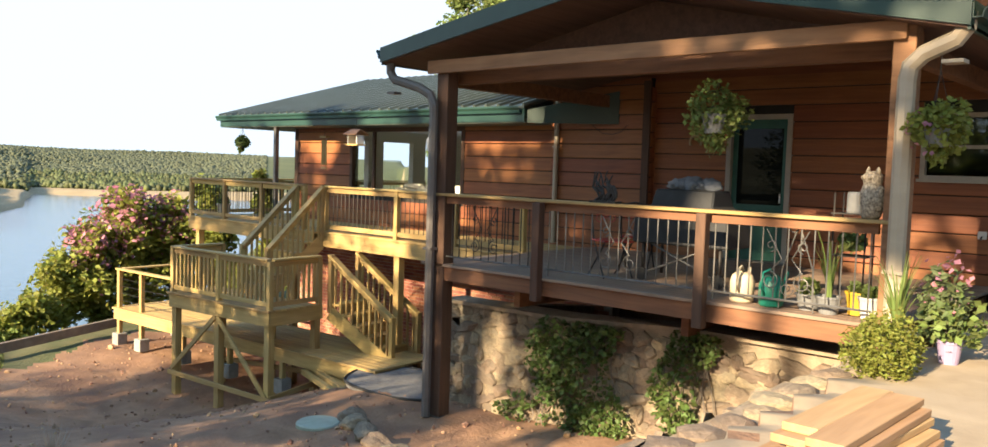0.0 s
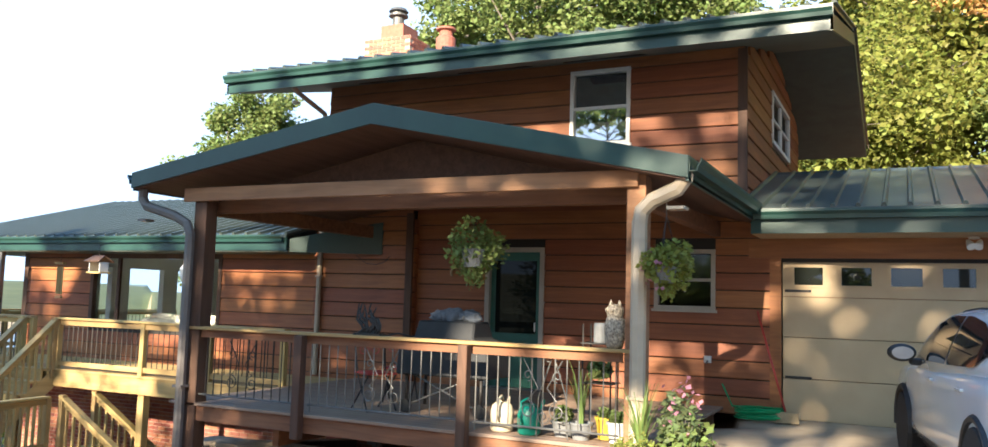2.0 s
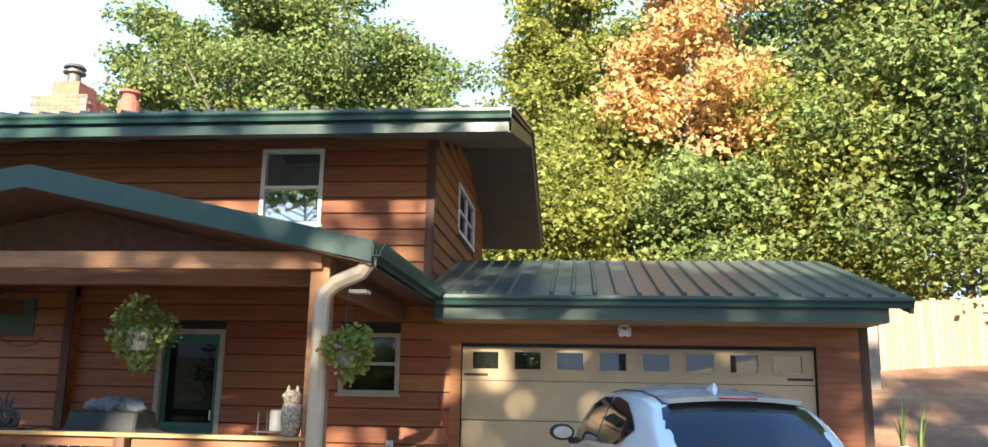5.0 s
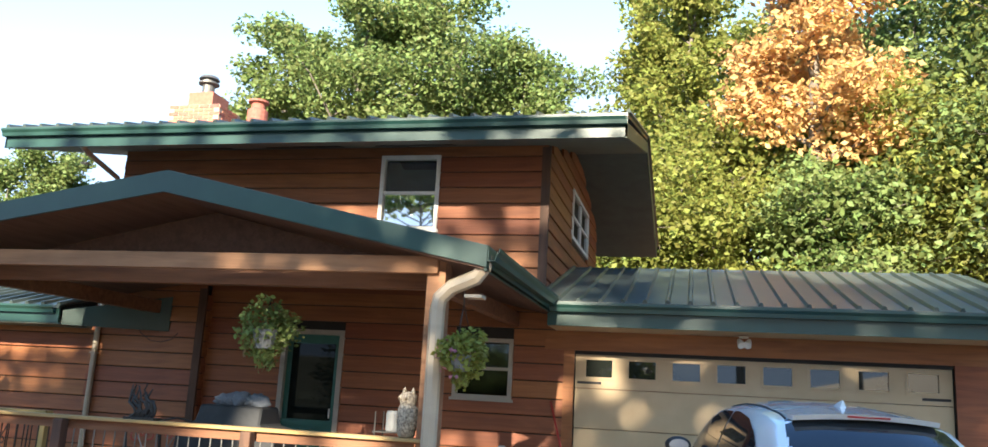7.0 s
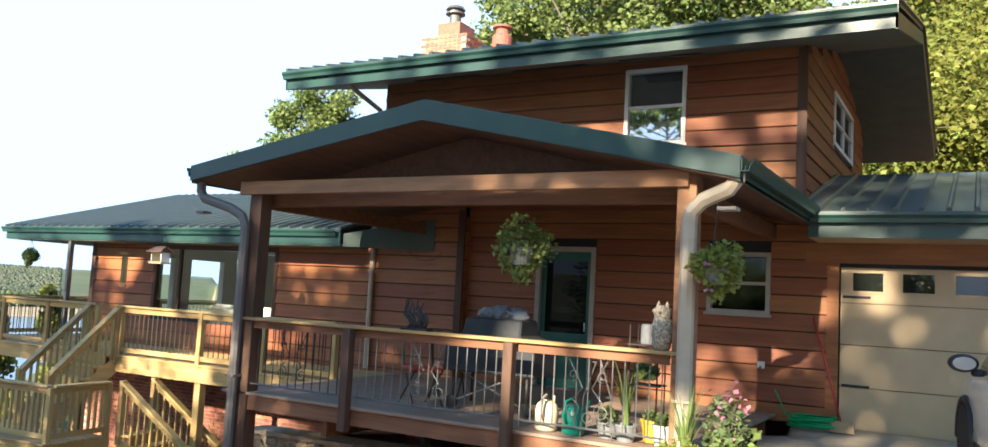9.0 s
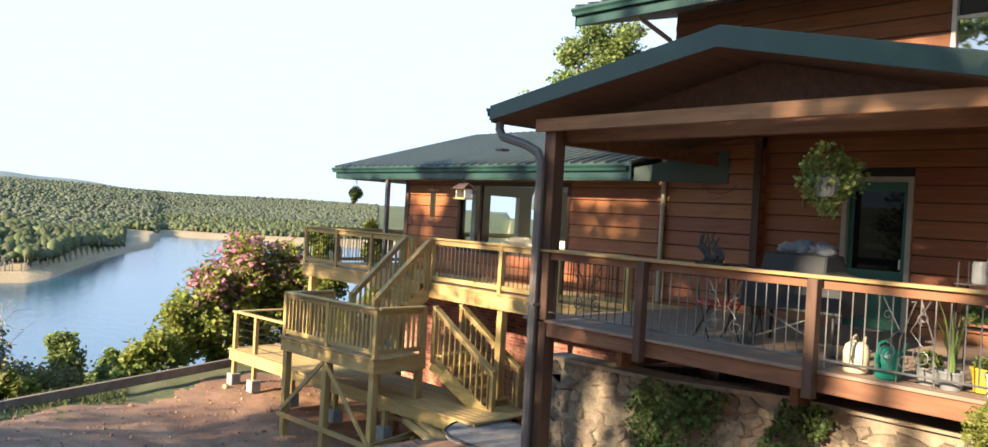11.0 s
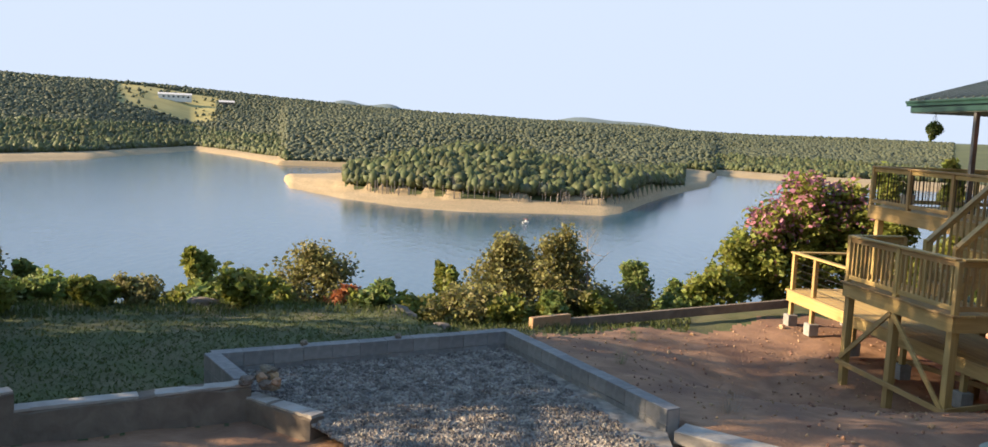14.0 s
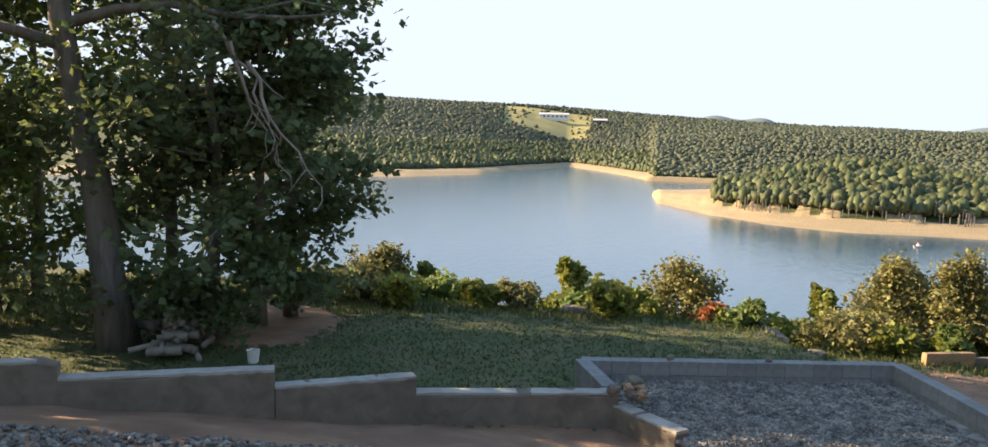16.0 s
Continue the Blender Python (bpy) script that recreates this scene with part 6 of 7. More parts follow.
                cols.append([(s * (side(y, z) + 0.01), y, z) for z in np.linspace(lo, hi, 6)])
            patch("side_window", cols, CARGLASS, "dark tinted side window")
        m = bmesh.new()
        bmesh.ops.create_icosphere(m, subdivisions=3, radius=1, matrix=Matrix.Translation((s * 1.05, 0.72, 1.12)) @ Matrix.Diagonal((0.135, 0.09, 0.088, 1)))
        for v in m.verts:
            v.co.y = max(v.co.y, 0.66)
        mir = part("mirror", m, BLACKTRIM, c, "black door mirror", smooth=True)
        g = bmesh.new()
        bmesh.ops.create_circle(g, cap_ends=True, segments=20, radius=1, matrix=Matrix.Translation((s * 1.05, 0.652, 1.12)) @ Matrix.Rotation(radians(90), 4, "X") @ Matrix.Diagonal((0.1, 0.062, 1, 1)))
        part("mirror_glass", g, ALLOY, mir)
        cube_part("mirror_arm", (min(s * 0.86, s * 0.98), max(s * 0.86, s * 0.98), 0.7, 0.78, 1.0, 1.07), BLACKTRIM, mir, bevel=0.02)
        t = bmesh.new()
        loft(t, [[(s * 0.25, -2.375, 0.93), (s * 0.25, -2.37, 0.985), (s * 0.25, -2.25, 0.985), (s * 0.25, -2.25, 0.93)], [(s * 0.66, -2.36, 0.915), (s * 0.66, -2.345, 0.99), (s * 0.66, -2.2, 0.99), (s * 0.66, -2.2, 0.915)],
                 [(s * 0.9, -2.23, 0.905), (s * 0.895, -2.2, 1.0), (s * 0.82, -2.0, 1.0), (s * 0.82, -2.0, 0.905)], [(s * 0.945, -1.9, 0.96), (s * 0.94, -1.88, 0.99), (s * 0.88, -1.8, 0.99), (s * 0.88, -1.8, 0.96)]])
        part("tail_light", t, REDLENS, c, "red tail lamp")
        for y in (-1.08, 0.0):
            cube_part("door_handle", (s * 0.93 - 0.014, s * 0.93 + 0.014, y, y + 0.2, 0.905, 0.93), CARWHITE, c, bevel=0.006)
        tube_part("roof_seam", [(s * side(y, roof(y)) * 0.9, y, top(side(y, roof(y)) * 0.9, y) + 0.004) for y in np.linspace(-1.5, 0.5, 12)], 0.009, BLACKTRIM, c, "black roof seam", 5)
        for y in (-1.4, 1.42):
            wh = new("wheel")
            wh.parent = c
            wh.matrix_basis = pose(s * 0.83, y, 0.34, 0, 90, 0)
            b = bmesh.new()
            lathe(b, [(0.22, -0.11), (0.33, -0.11), (0.352, -0.07), (0.352, 0.07), (0.33, 0.11), (0.22, 0.11)], 28)
            part("tyre", b, RUBBER, wh, smooth=False)
            b = bmesh.new()
            lathe(b, [(0.0, 0.1 * s), (0.05, 0.1 * s), (0.05, 0.07 * s), (0.2, 0.05 * s), (0.225, 0.1 * s), (0.225, -0.1 * s)], 24)
            for k in range(5):
                a = 2 * math.pi * k / 5
                beam(b, (0.04 * math.cos(a), 0.04 * math.sin(a), 0.09 * s), (0.21 * math.cos(a), 0.21 * math.sin(a), 0.085 * s), 0.05, 0.03)
            part("rim", b, ALLOY, wh)
            b = bmesh.new()
            pts = [(s * 0.915, y + 0.4 * math.cos(a), 0.34 + 0.4 * math.sin(a)) for a in np.linspace(-0.1, math.pi + 0.1, 18)]
            tube(b, pts, 0.035, 6)
            part("wheel_arch", b, BLACKTRIM, c)
    cube_part("light_bar", (-0.25, 0.25, -2.385, -2.31, 0.94, 0.975), REDLENS, c, "slim red light bar")
    cube_part("plate", (-0.16, 0.16, -2.375, -2.355, 0.66, 0.78), WHITE, c, "blank pale number plate")
    cube_part("bumper", (-0.72, 0.72, -2.40, -2.2, 0.34, 0.52), BLACKTRIM, c, "black lower bumper", 0.03)
    bm = bmesh.new()
    loft(bm, [[(x, -1.7 + 0.2 * x * x, roof(-1.5) - 0.03 - 0.1 * x * x), (x, -1.72 + 0.2 * x * x, roof(-1.5) + 0.008 - 0.1 * x * x), (x, -1.2, top(x, -1.2) + 0.004), (x, -1.3, top(x, -1.3) - 0.03)] for x in np.linspace(-0.55, 0.55, 13)])
    part("spoiler", bm, CARWHITE, c, smooth=False)
    cube_part("brake_light", (-0.16, 0.16, -1.712, -1.69, roof(-1.5) - 0.018, roof(-1.5) - 0.004), REDLENS, c, "high brake lamp")
    bm = bmesh.new()
    loft(bm, [[(-0.025, -1.16, 1.57), (0.025, -1.16, 1.57), (0.02, -0.96, 1.585), (-0.02, -0.96, 1.585)], [(-0.005, -1.15, 1.635), (0.005, -1.15, 1.635), (0.005, -1.1, 1.63), (-0.005, -1.1, 1.63)]])
    part("antenna", bm, CARWHITE, c, "white fin antenna")
    tube_part("wiper", [(0.0, -2.19, 1.125), (-0.25, -2.17, 1.15), (-0.42, -2.14, 1.16)], 0.012, BLACKTRIM, c, n=6)
    cube_part("underbody", (-0.8, 0.8, -2.1, 2.1, 0.2, 0.3), BLACKTRIM, c)


car()

# ---------------------------------------------------------------- porch things
CREAM = material("cream plastic", (0.5, 0.42, 0.3), (0.56, 0.48, 0.35), (5, 5, 5), rough=0.5, bump=0.05)
TEAL = material("green plastic", (0.012, 0.17, 0.12), (0.016, 0.2, 0.145), (5, 5, 5), rough=0.4, bump=0.03)
YELLOWP = material("yellow plastic", (0.5, 0.34, 0.03), (0.55, 0.38, 0.04), (5, 5, 5), rough=0.45, bump=0.03)
COVER = material("dark grill cover", (0.012, 0.013, 0.015), (0.022, 0.023, 0.026), (5, 5, 5), rough=0.75, bump=0.3)
REDPAINT = material("red painted metal", (0.3, 0.025, 0.018), (0.36, 0.035, 0.025), (5, 5, 5), rough=0.5, bump=0.1)
OWLM = material("painted owl", (0.05, 0.035, 0.022), (0.5, 0.43, 0.33), (55, 55, 38), rough=0.6, bump=0.2, c3=(0.2, 0.15, 0.1), patch=0.5)
LILAC = material("lilac glaze", (0.24, 0.19, 0.31), (0.3, 0.25, 0.38), (6, 6, 6), rough=0.4, bump=0.05)
TERRA = material("terracotta", (0.4, 0.15, 0.08), (0.47, 0.19, 0.1), (6, 6, 6), rough=0.8, bump=0.2)
GREYPOT = material("grey plastic pot", (0.13, 0.135, 0.14), (0.17, 0.175, 0.18), (6, 6, 6), rough=0.6, bump=0.1)
HOSE = material("green hose", (0.012, 0.24, 0.07), (0.018, 0.28, 0.09), (6, 6, 6), rough=0.4, bump=0.02)
COIR = material("tan straw", (0.3, 0.22, 0.12), (0.4, 0.3, 0.17), (20, 20, 20), rough=0.9, bump=0.4)
CLOTH = material("pale blue grey cloth", (0.07, 0.085, 0.11), (0.18, 0.19, 0.21), (14, 14, 14), rough=0.9, bump=0.3)
SOFA = material("cream sofa cloth", (0.5, 0.46, 0.39), (0.56, 0.52, 0.45), (14, 14, 14), rough=0.9, bump=0.2)


def clump(name, parent, n, center, radius, size, mat, seed, squash=0.8, droop=0.0, long=1.5, label=""):
    rs = np.random.RandomState(seed)
    p = rs.normal(size=(n, 3))
    p = p / np.linalg.norm(p, axis=1)[:, None] * (rs.uniform(0.25, 1, n) ** 0.6)[:, None] * radius
    lump = 1 + 0.25 * np.sin(p[:, 0] * 9 / radius * 0.4 + seed) * np.cos(p[:, 1] * 7 / radius * 0.4)
    p *= lump[:, None]
    p[:, 2] *= squash
    ob = leaf_mesh(name, p + np.array(center), size, rs, mat, parent, long=long, droop=droop)
    ob["kind"] = "stuff"
    if label:
        tagged(ob, label)
    return ob


def hanging_basket(at, hook_z, r, label, seed, bloom=None, leaf=LEAF):
    h = thing("hanging_basket", label, "hanging plant", at, group="hanging baskets")
    bm = bmesh.new()
    k = min(1.0, r / 0.3)
    lathe(bm, [(0.09 * k, -0.2 * k), (0.13 * k, -0.02), (0.135 * k, 0.0), (0.12 * k, 0.0), (0.08 * k, -0.18 * k)], 16, (0.02, -r * 0.32, 0.02))
    part("pot", bm, GREYPOT, h)
    bm = bmesh.new()
    for k in range(3):
        a = 2.1 * k + 0.4
        tube(bm, [(0.13 * math.cos(a), 0.13 * math.sin(a), 0), (0, 0, min(0.5, hook_z - at[2]))], 0.004, 4)
    tube(bm, [(0, 0, min(0.5, hook_z - at[2]) - 0.01), (0, 0, hook_z - at[2])], 0.005, 4)
    part("chain", bm, IRON, h)
    clump("leaves", h, 1100, (0, 0, 0.04), r * 1.12, 0.04, leaf, seed, 0.85)
    clump("leaves", h, 140, (0.02, -0.05, -r * 0.8), r * 0.4, 0.045, leaf, seed + 1, 1.2, droop=1.0)
    if bloom:
        clump("blossom", h, 60, (-0.05, -0.05, 0.0), r * 1.05, 0.04, bloom, seed + 2, 0.9, long=1.0)


hanging_basket((-4.35, 8.35, 2.02), 2.4, 0.33, "full round hanging basket of trailing green plants under the porch", 21)
hanging_basket((-2.04, 7.75, 1.82), 2.62, 0.23, "small hanging basket with pink flowers beside the porch post", 25, PINK, LEAFYELLOW)
hanging_basket((-18.45, 11.3, 1.8), 2.2, 0.17, "small hanging basket under the wing roof corner", 27)


def owl():
    bm = bmesh.new()
    lathe(bm, [(0.07, 0), (0.085, 0.03), (0.095, 0.12), (0.1, 0.22), (0.085, 0.29), (0.075, 0.31), (0.085, 0.34), (0.085, 0.39), (0.06, 0.42), (0, 0.43)], 20)
    for s in (-1, 1):
        lathe(bm, [(0.028, 0.4), (0.018, 0.44), (0.0, 0.475)], 8, (s * 0.055, 0, 0))
        bmesh.ops.create_uvsphere(bm, u_segments=10, v_segments=6, radius=0.024, matrix=Matrix.Translation((s * 0.032, -0.075, 0.37)))
        bmesh.ops.create_uvsphere(bm, u_segments=10, v_segments=8, radius=1, matrix=Matrix.Translation((s * 0.085, 0.01, 0.18)) @ Matrix.Diagonal((0.028, 0.07, 0.12, 1)))
    ob = part("owl_statue", bm, OWLM, smooth=True)
    ob.matrix_basis = pose(-2.58, PFY - 0.02, RAILZ + 0.002, 0, 0, -25)
    tagged(ob, "brown and white painted owl statue standing on the porch rail", "statue")


owl()


def metal_plant():
    t = thing("rail_sculpture", "dark twisted metal leaf sculpture on the porch rail", "sculpture", (-5.46, PFY - 0.02, RAILZ))
    cube_part("base", (-0.16, 0.2, -0.06, 0.06, 0, 0.025), IRON, t)
    rs = np.random.RandomState(6)
    for k in range(9):
        x = -0.12 + 0.03 * k
        pts = [(x, 0, 0.02)]
        a = rs.uniform(-0.7, 0.7)
        for j in range(1, 7):
            pts.append((x + 0.05 * math.sin(a + j * 0.9) + rs.normal(0, 0.012), rs.normal(0, 0.01), 0.02 + 0.05 * j * rs.uniform(0.85, 1.15)))
        tube_part("stem", pts, [0.018, 0.018, 0.017, 0.016, 0.014, 0.01, 0.006], IRON, t, n=5)


metal_plant()


def grill():
    t = thing("grill", "black gas grill under a dark cover on the porch", "grill", (-4.95, 9.0, PF))
    bm = bmesh.new()
    loft(bm, [[(-0.62, -0.3, 0.45), (0.62, -0.3, 0.45), (0.62, 0.3, 0.45), (-0.62, 0.3, 0.45)], [(-0.6, -0.29, 0.85), (0.6, -0.29, 0.85), (0.6, 0.29, 0.85), (-0.6, 0.29, 0.85)],
              [(-0.4, -0.27, 0.9), (0.4, -0.27, 0.9), (0.4, 0.27, 0.9), (-0.4, 0.27, 0.9)], [(-0.38, -0.2, 1.1), (0.38, -0.2, 1.1), (0.38, 0.2, 1.1), (-0.38, 0.2, 1.1)]])
    part("cover", bm, COVER, t, bevel=0.02)
    for x in (-0.5, 0.5):
        for y in (-0.22, 0.22):
            tube_part("leg", [(x, y, 0.05), (x, y, 0.5)], 0.02, IRON, t)
    for s in (-1, 1):
        tube_part("cross_brace", [(-0.5 * s, -0.24, 0.08), (0.5 * s, -0.24, 0.5)], 0.012, GREYBAR, t)
        w = bmesh.new()
        lathe(w, [(0.02, -0.02), (0.08, -0.02), (0.08, 0.02), (0.02, 0.02)], 16)
        ob = part("wheel", w, RUBBER, t)
        ob.matrix_basis = pose(0.5 * s, -0.25, 0.08, 90)
    cl = thing("cloth_heap", "crumpled grey and white cloths heaped on the grill cover", "cloth", (-4.95, 9.0, PF + 1.1))
    for k in range(5):
        bm = bmesh.new()
        bmesh.ops.create_icosphere(bm, subdivisions=3, radius=1)
        for v in bm.verts:
            v.co *= 1 + 0.4 * noise.noise(v.co * 2.4 + Vector((k * 5, 0, 0)))
        ob = part("cloth", bm, CLOTH, cl, smooth=True)
        ob.matrix_basis = pose(-0.2 + 0.11 * k, 0.02 * (k % 2), 0.05, 0, 0, 40 * k) @ Matrix.Diagonal((0.13, 0.1, 0.07 + 0.02 * (k % 3), 1))


grill()


def bistro_chair(at, turn):
    t = thing("bistro_chair", "folding bistro chair with a red seat and black iron frame", "chair", at, turn)
    cube_part("seat", (-0.2, 0.2, -0.2, 0.2, 0.43, 0.455), REDPAINT, t, "red metal seat", 0.008)
    for x in (-0.19, 0.19):
        tube_part("back_leg", [(x, -0.2, 0), (x, 0.12, 0.45), (x, 0.24, 0.88)], 0.011, IRON, t, n=6)
        tube_part("front_leg", [(x * 0.95, 0.26, 0), (x * 0.95, -0.19, 0.44)], 0.011, IRON, t, n=6)
    bm = bmesh.new()
    curl(bm, -0.08, 0.7, 0.07, 1.3, 0, 0.2)
    curl(bm, 0.08, 0.7, 0.07, 1.3, math.pi, 0.2, sgn=-1)
    part("backrest", bm, REDPAINT, t, "red scrolled backrest")
    tube_part("back_rail", [(-0.19, 0.24, 0.86), (0, 0.25, 0.9), (0.19, 0.24, 0.86)], 0.011, IRON, t, n=6)


bistro_chair((-5.85, 8.7, PF), 60)
bistro_chair((-6.05, 9.6, PF), 200)


def watering_can(at, mat, label, turn, k):
    t = thing("watering_can", label, "watering can", at, turn, "watering cans")
    bm = bmesh.new()
    lathe(bm, [(0.1, 0), (0.12, 0.02), (0.125, 0.2), (0.105, 0.27), (0.06, 0.31), (0.055, 0.3), (0.1, 0.25), (0.11, 0.03)], 18)
    part("body", bm, mat, t, smooth=True)
    tube_part("spout", [(0.11, 0, 0.06), (0.2, 0, 0.16), (0.27, 0, 0.33)], [0.03, 0.022, 0.016], mat, t)
    tube_part("handle", [(-0.1, 0, 0.1), (-0.19, 0, 0.2), (-0.16, 0, 0.34), (-0.04, 0, 0.37), (0.03, 0, 0.31)], 0.014, mat, t)


watering_can((-3.86, 8.12, PF), CREAM, "cream plastic watering can on the porch edge", 100, 0)
watering_can((-3.54, 8.1, PF), TEAL, "green plastic watering can on the porch edge", 80, 1)


def pot_plant(at, r, h, mat, label, seed, blades=0, leaf=LEAF, bush=0.0, name="potted_plant"):
    t = thing(name, label, "potted plant", at, group="potted plants")
    bm = bmesh.new()
    lathe(bm, [(r * 0.7, 0), (r * 0.95, h * 0.88), (r * 1.05, h * 0.88), (r * 1.05, h), (r * 0.9, h), (r * 0.85, h * 0.85), (0, h * 0.85)], 18)
    part("pot", bm, mat, t)
    rs = np.random.RandomState(seed)
    if blades:
        v, f = [], []
        for k in range(blades):
            a, ln, bendy = rs.uniform(0, 6.28), rs.uniform(0.35, 0.75), rs.uniform(0.1, 0.45)
            d, s = np.array([math.cos(a), math.sin(a), 0]), np.array([-math.sin(a), math.cos(a), 0])
            o = len(v)
            for j in range(5):
                q = j / 4
                p = d * (0.02 + bendy * ln * q * q) + np.array([0, 0, h * 0.85 + ln * (q - 0.35 * bendy * q * q)])
                w = 0.016 * (1 - q) + 0.002
                v += [tuple(p - s * w), tuple(p + s * w)]
            f += [(o + 2 * j, o + 2 * j + 1, o + 2 * j + 3, o + 2 * j + 2) for j in range(4)]
        from_arrays("leaf_tuft", v, f, [leaf], t)["kind"] = "stuff"
    if bush:
        clump("leaves", t, 260, (0, 0, h + bush * 0.5), bush, 0.05, leaf, seed, 0.9)


pot_plant((-3.2, 8.2, PF), 0.13, 0.16, GREYPOT, "low grey pot with seedlings on the porch", 1, bush=0.1)
pot_plant((-2.98, 8.12, PF), 0.12, 0.17, GREYPOT, "tall bladed plant in a grey pot on the porch", 2, blades=16)
pot_plant((-2.78, 8.3, PF), 0.11, 0.22, YELLOWP, "yellow bucket on the porch", 3, bush=0.06)
pot_plant((-2.62, 8.15, PF), 0.1, 0.2, WHITE, "white pot on the porch edge", 4, bush=0.07)
pot_plant((-2.1, 7.2, -0.06), 0.16, 0.26, GREYPOT, "large pot of long strappy leaves beside the porch post", 5, blades=46)
pot_plant((-1.78, 7.5, -0.06), 0.1, 0.2, LILAC, "small lilac pot with leafy plants by the driveway", 6, bush=0.26)
pot_plant((4.32, 11.9, 0.76), 0.07, 0.14, WHITE, "white pot of spiky green leaves on the timber ledge", 7, blades=14)
pot_plant((4.56, 11.95, 0.76), 0.08, 0.12, TERRA, "terracotta pot of spiky leaves on the timber ledge", 8, blades=12)
pot_plant((-17.9, 10.5, DF), 0.16, 0.3, CREAM, "cream planter on the lakeside deck", 9, bush=0.12)

for i, (x, y, z, r, m, sq, lab) in enumerate([(-2.05, 6.7, 0.08, 0.3, LEAFYELLOW, 0.85, "bushy pale green shrub at the porch corner"), (-1.85, 7.55, 0.35, 0.2, LEAFDARK, 1.5, "leafy flowering plant beside the porch post")]):
    t = thing("shrub", lab, "shrub", (x, y, -0.1), group="plants at the porch corner")
    rs = np.random.RandomState(60 + i)
    bm = bmesh.new()
    for k in range(14):
        a, b2 = rs.uniform(0, 6.28), rs.uniform(0.2, 0.8) * r
        tube(bm, [(0, 0, 0), (b2 * 0.5 * math.cos(a), b2 * 0.5 * math.sin(a), (z + 0.1) * 0.7), (b2 * math.cos(a), b2 * math.sin(a), (z + 0.15) * 1.2)], [0.008, 0.006, 0.003], 5)
    part("woody_base", bm, BARK, t)
    clump("leaves", t, 4200 if i == 0 else 420, (0, 0, z + 0.15), r * 1.1, 0.019 if i == 0 else 0.04, m, 70 + i, sq, long=2.2)
    if i == 1:
        clump("blossom", t, 45, (0, 0, z + 0.35), r * 0.95, 0.055, PINK, 75, sq, long=1.0)


def wall_stand():
    """The black iron stand with jars behind the owl."""
    t = thing("plant_stand", "black iron plant stand with a glass jar beside the rail", "plant stand", (-2.85, 8.3, PF))
    for x in (-0.15, 0.15):
        for y in (-0.12, 0.12):
            tube_part("leg", [(x, y, 0), (x, y, 1.15)], 0.009, IRON, t, n=5)
    for z in (0.55, 0.95):
        cube_part("shelf", (-0.17, 0.17, -0.14, 0.14, z, z + 0.012), IRON, t)
    j = bmesh.new()
    lathe(j, [(0.07, 0), (0.075, 0.02), (0.075, 0.17), (0.065, 0.2), (0.06, 0.2), (0.068, 0.16), (0.068, 0.02)], 16, (0, 0, 0.963))
    part("jar", j, GREYPOT, t)
    clump("leaves", t, 160, (0, 0, 0.68), 0.14, 0.05, LEAF, 91, 0.7)


wall_stand()

# things hung on the walls
t = thing("wall_wreath", "curved pale horseshoe shaped ornament on the siding", "ornament", (-6.62, FY - 0.07, 1.92))
bm = bmesh.new()
tube(bm, [(0.1 * math.cos(a), 0, 0.1 * math.sin(a)) for a in np.linspace(-0.6, math.pi + 0.6, 14)], 0.02, 7)
part("ring", bm, COIR, t)
t = thing("wall_wire", "thin dark wire looped over the siding", "wire", (-8.6, WY - 0.06, 2.32))
tube_part("loop", [(0, 0, 0), (0.12, 0, -0.16), (0.3, 0, -0.27), (0.5, 0, -0.29), (0.68, 0, -0.24), (0.78, 0, -0.14)], 0.006, IRON, t, n=5)
t = thing("trellis", "grey iron trellis with curled tips leaning on the porch rail", "trellis", (-3.25, 8.0, PF))
bm = bmesh.new()
for s in (-1, 1):
    tube(bm, [(s * 0.17, 0, 0), (s * 0.15, 0, 0.4), (s * 0.02, 0, 0.78)], 0.007, 5)
    curl(bm, s * 0.1, 0.2, 0.07, 1.3, 0, sgn=s)
    curl(bm, s * 0.06, 0.8, 0.05, 1.2, 0, sgn=s)
part("frame", bm, GREYBAR, t)
t = thing("wind_chime", "wooden wind chime hanging under the wing eave", "wind chime", (-15.3, 11.4, 1.35))
for k in range(4):
    tube_part("tube", [(-0.08 + 0.05 * k, 0, 0.0), (-0.08 + 0.05 * k, 0, 0.55)], 0.016, LUMBER["z"], t, n=6)
cube_part("cap", (-0.12, 0.12, -0.05, 0.05, 0.6, 0.64), LUMBER["x"], t)
cube_part("tail", (-0.09, 0.09, -0.02, 0.02, -0.08, -0.03), LUMBER["x"], t)
tube_part("cord", [(0, 0, 0.64), (0, 0, 0.85)], 0.004, IRON, t, n=4)
t = thing("bird_feeder", "small roofed wooden bird feeder on a hook by the window", "bird feeder", (-12.9, 10.35, 1.75))
bm = bmesh.new()
prism(bm, [(-0.2, -0.16, 0.2), (0.2, -0.16, 0.2), (0.14, 0, 0.3), (-0.14, 0, 0.3)], (0, 0.0, 0.02))
prism(bm, [(-0.2, 0.16, 0.2), (0.2, 0.16, 0.2), (0.14, 0, 0.3), (-0.14, 0, 0.3)], (0, 0.0, 0.02))
part("roof", bm, DARKWOOD, t)
cube_part("tray", (-0.17, 0.17, -0.12, 0.12, 0, 0.03), LUMBER["x"], t)
for x in (-0.13, 0.13):
    cube_part("side", (x - 0.01, x + 0.01, -0.09, 0.09, 0.03, 0.2), WHITE, t)
tube_part("hook", [(0, 0, 0.3), (0, 0, 0.5), (0, 0.4, 0.62)], 0.006, IRON, t, n=5)
t = thing("lantern", "white hanging lantern by the porch post", "lantern", (-10.85, 10.4, 1.66))
bm = bmesh.new()
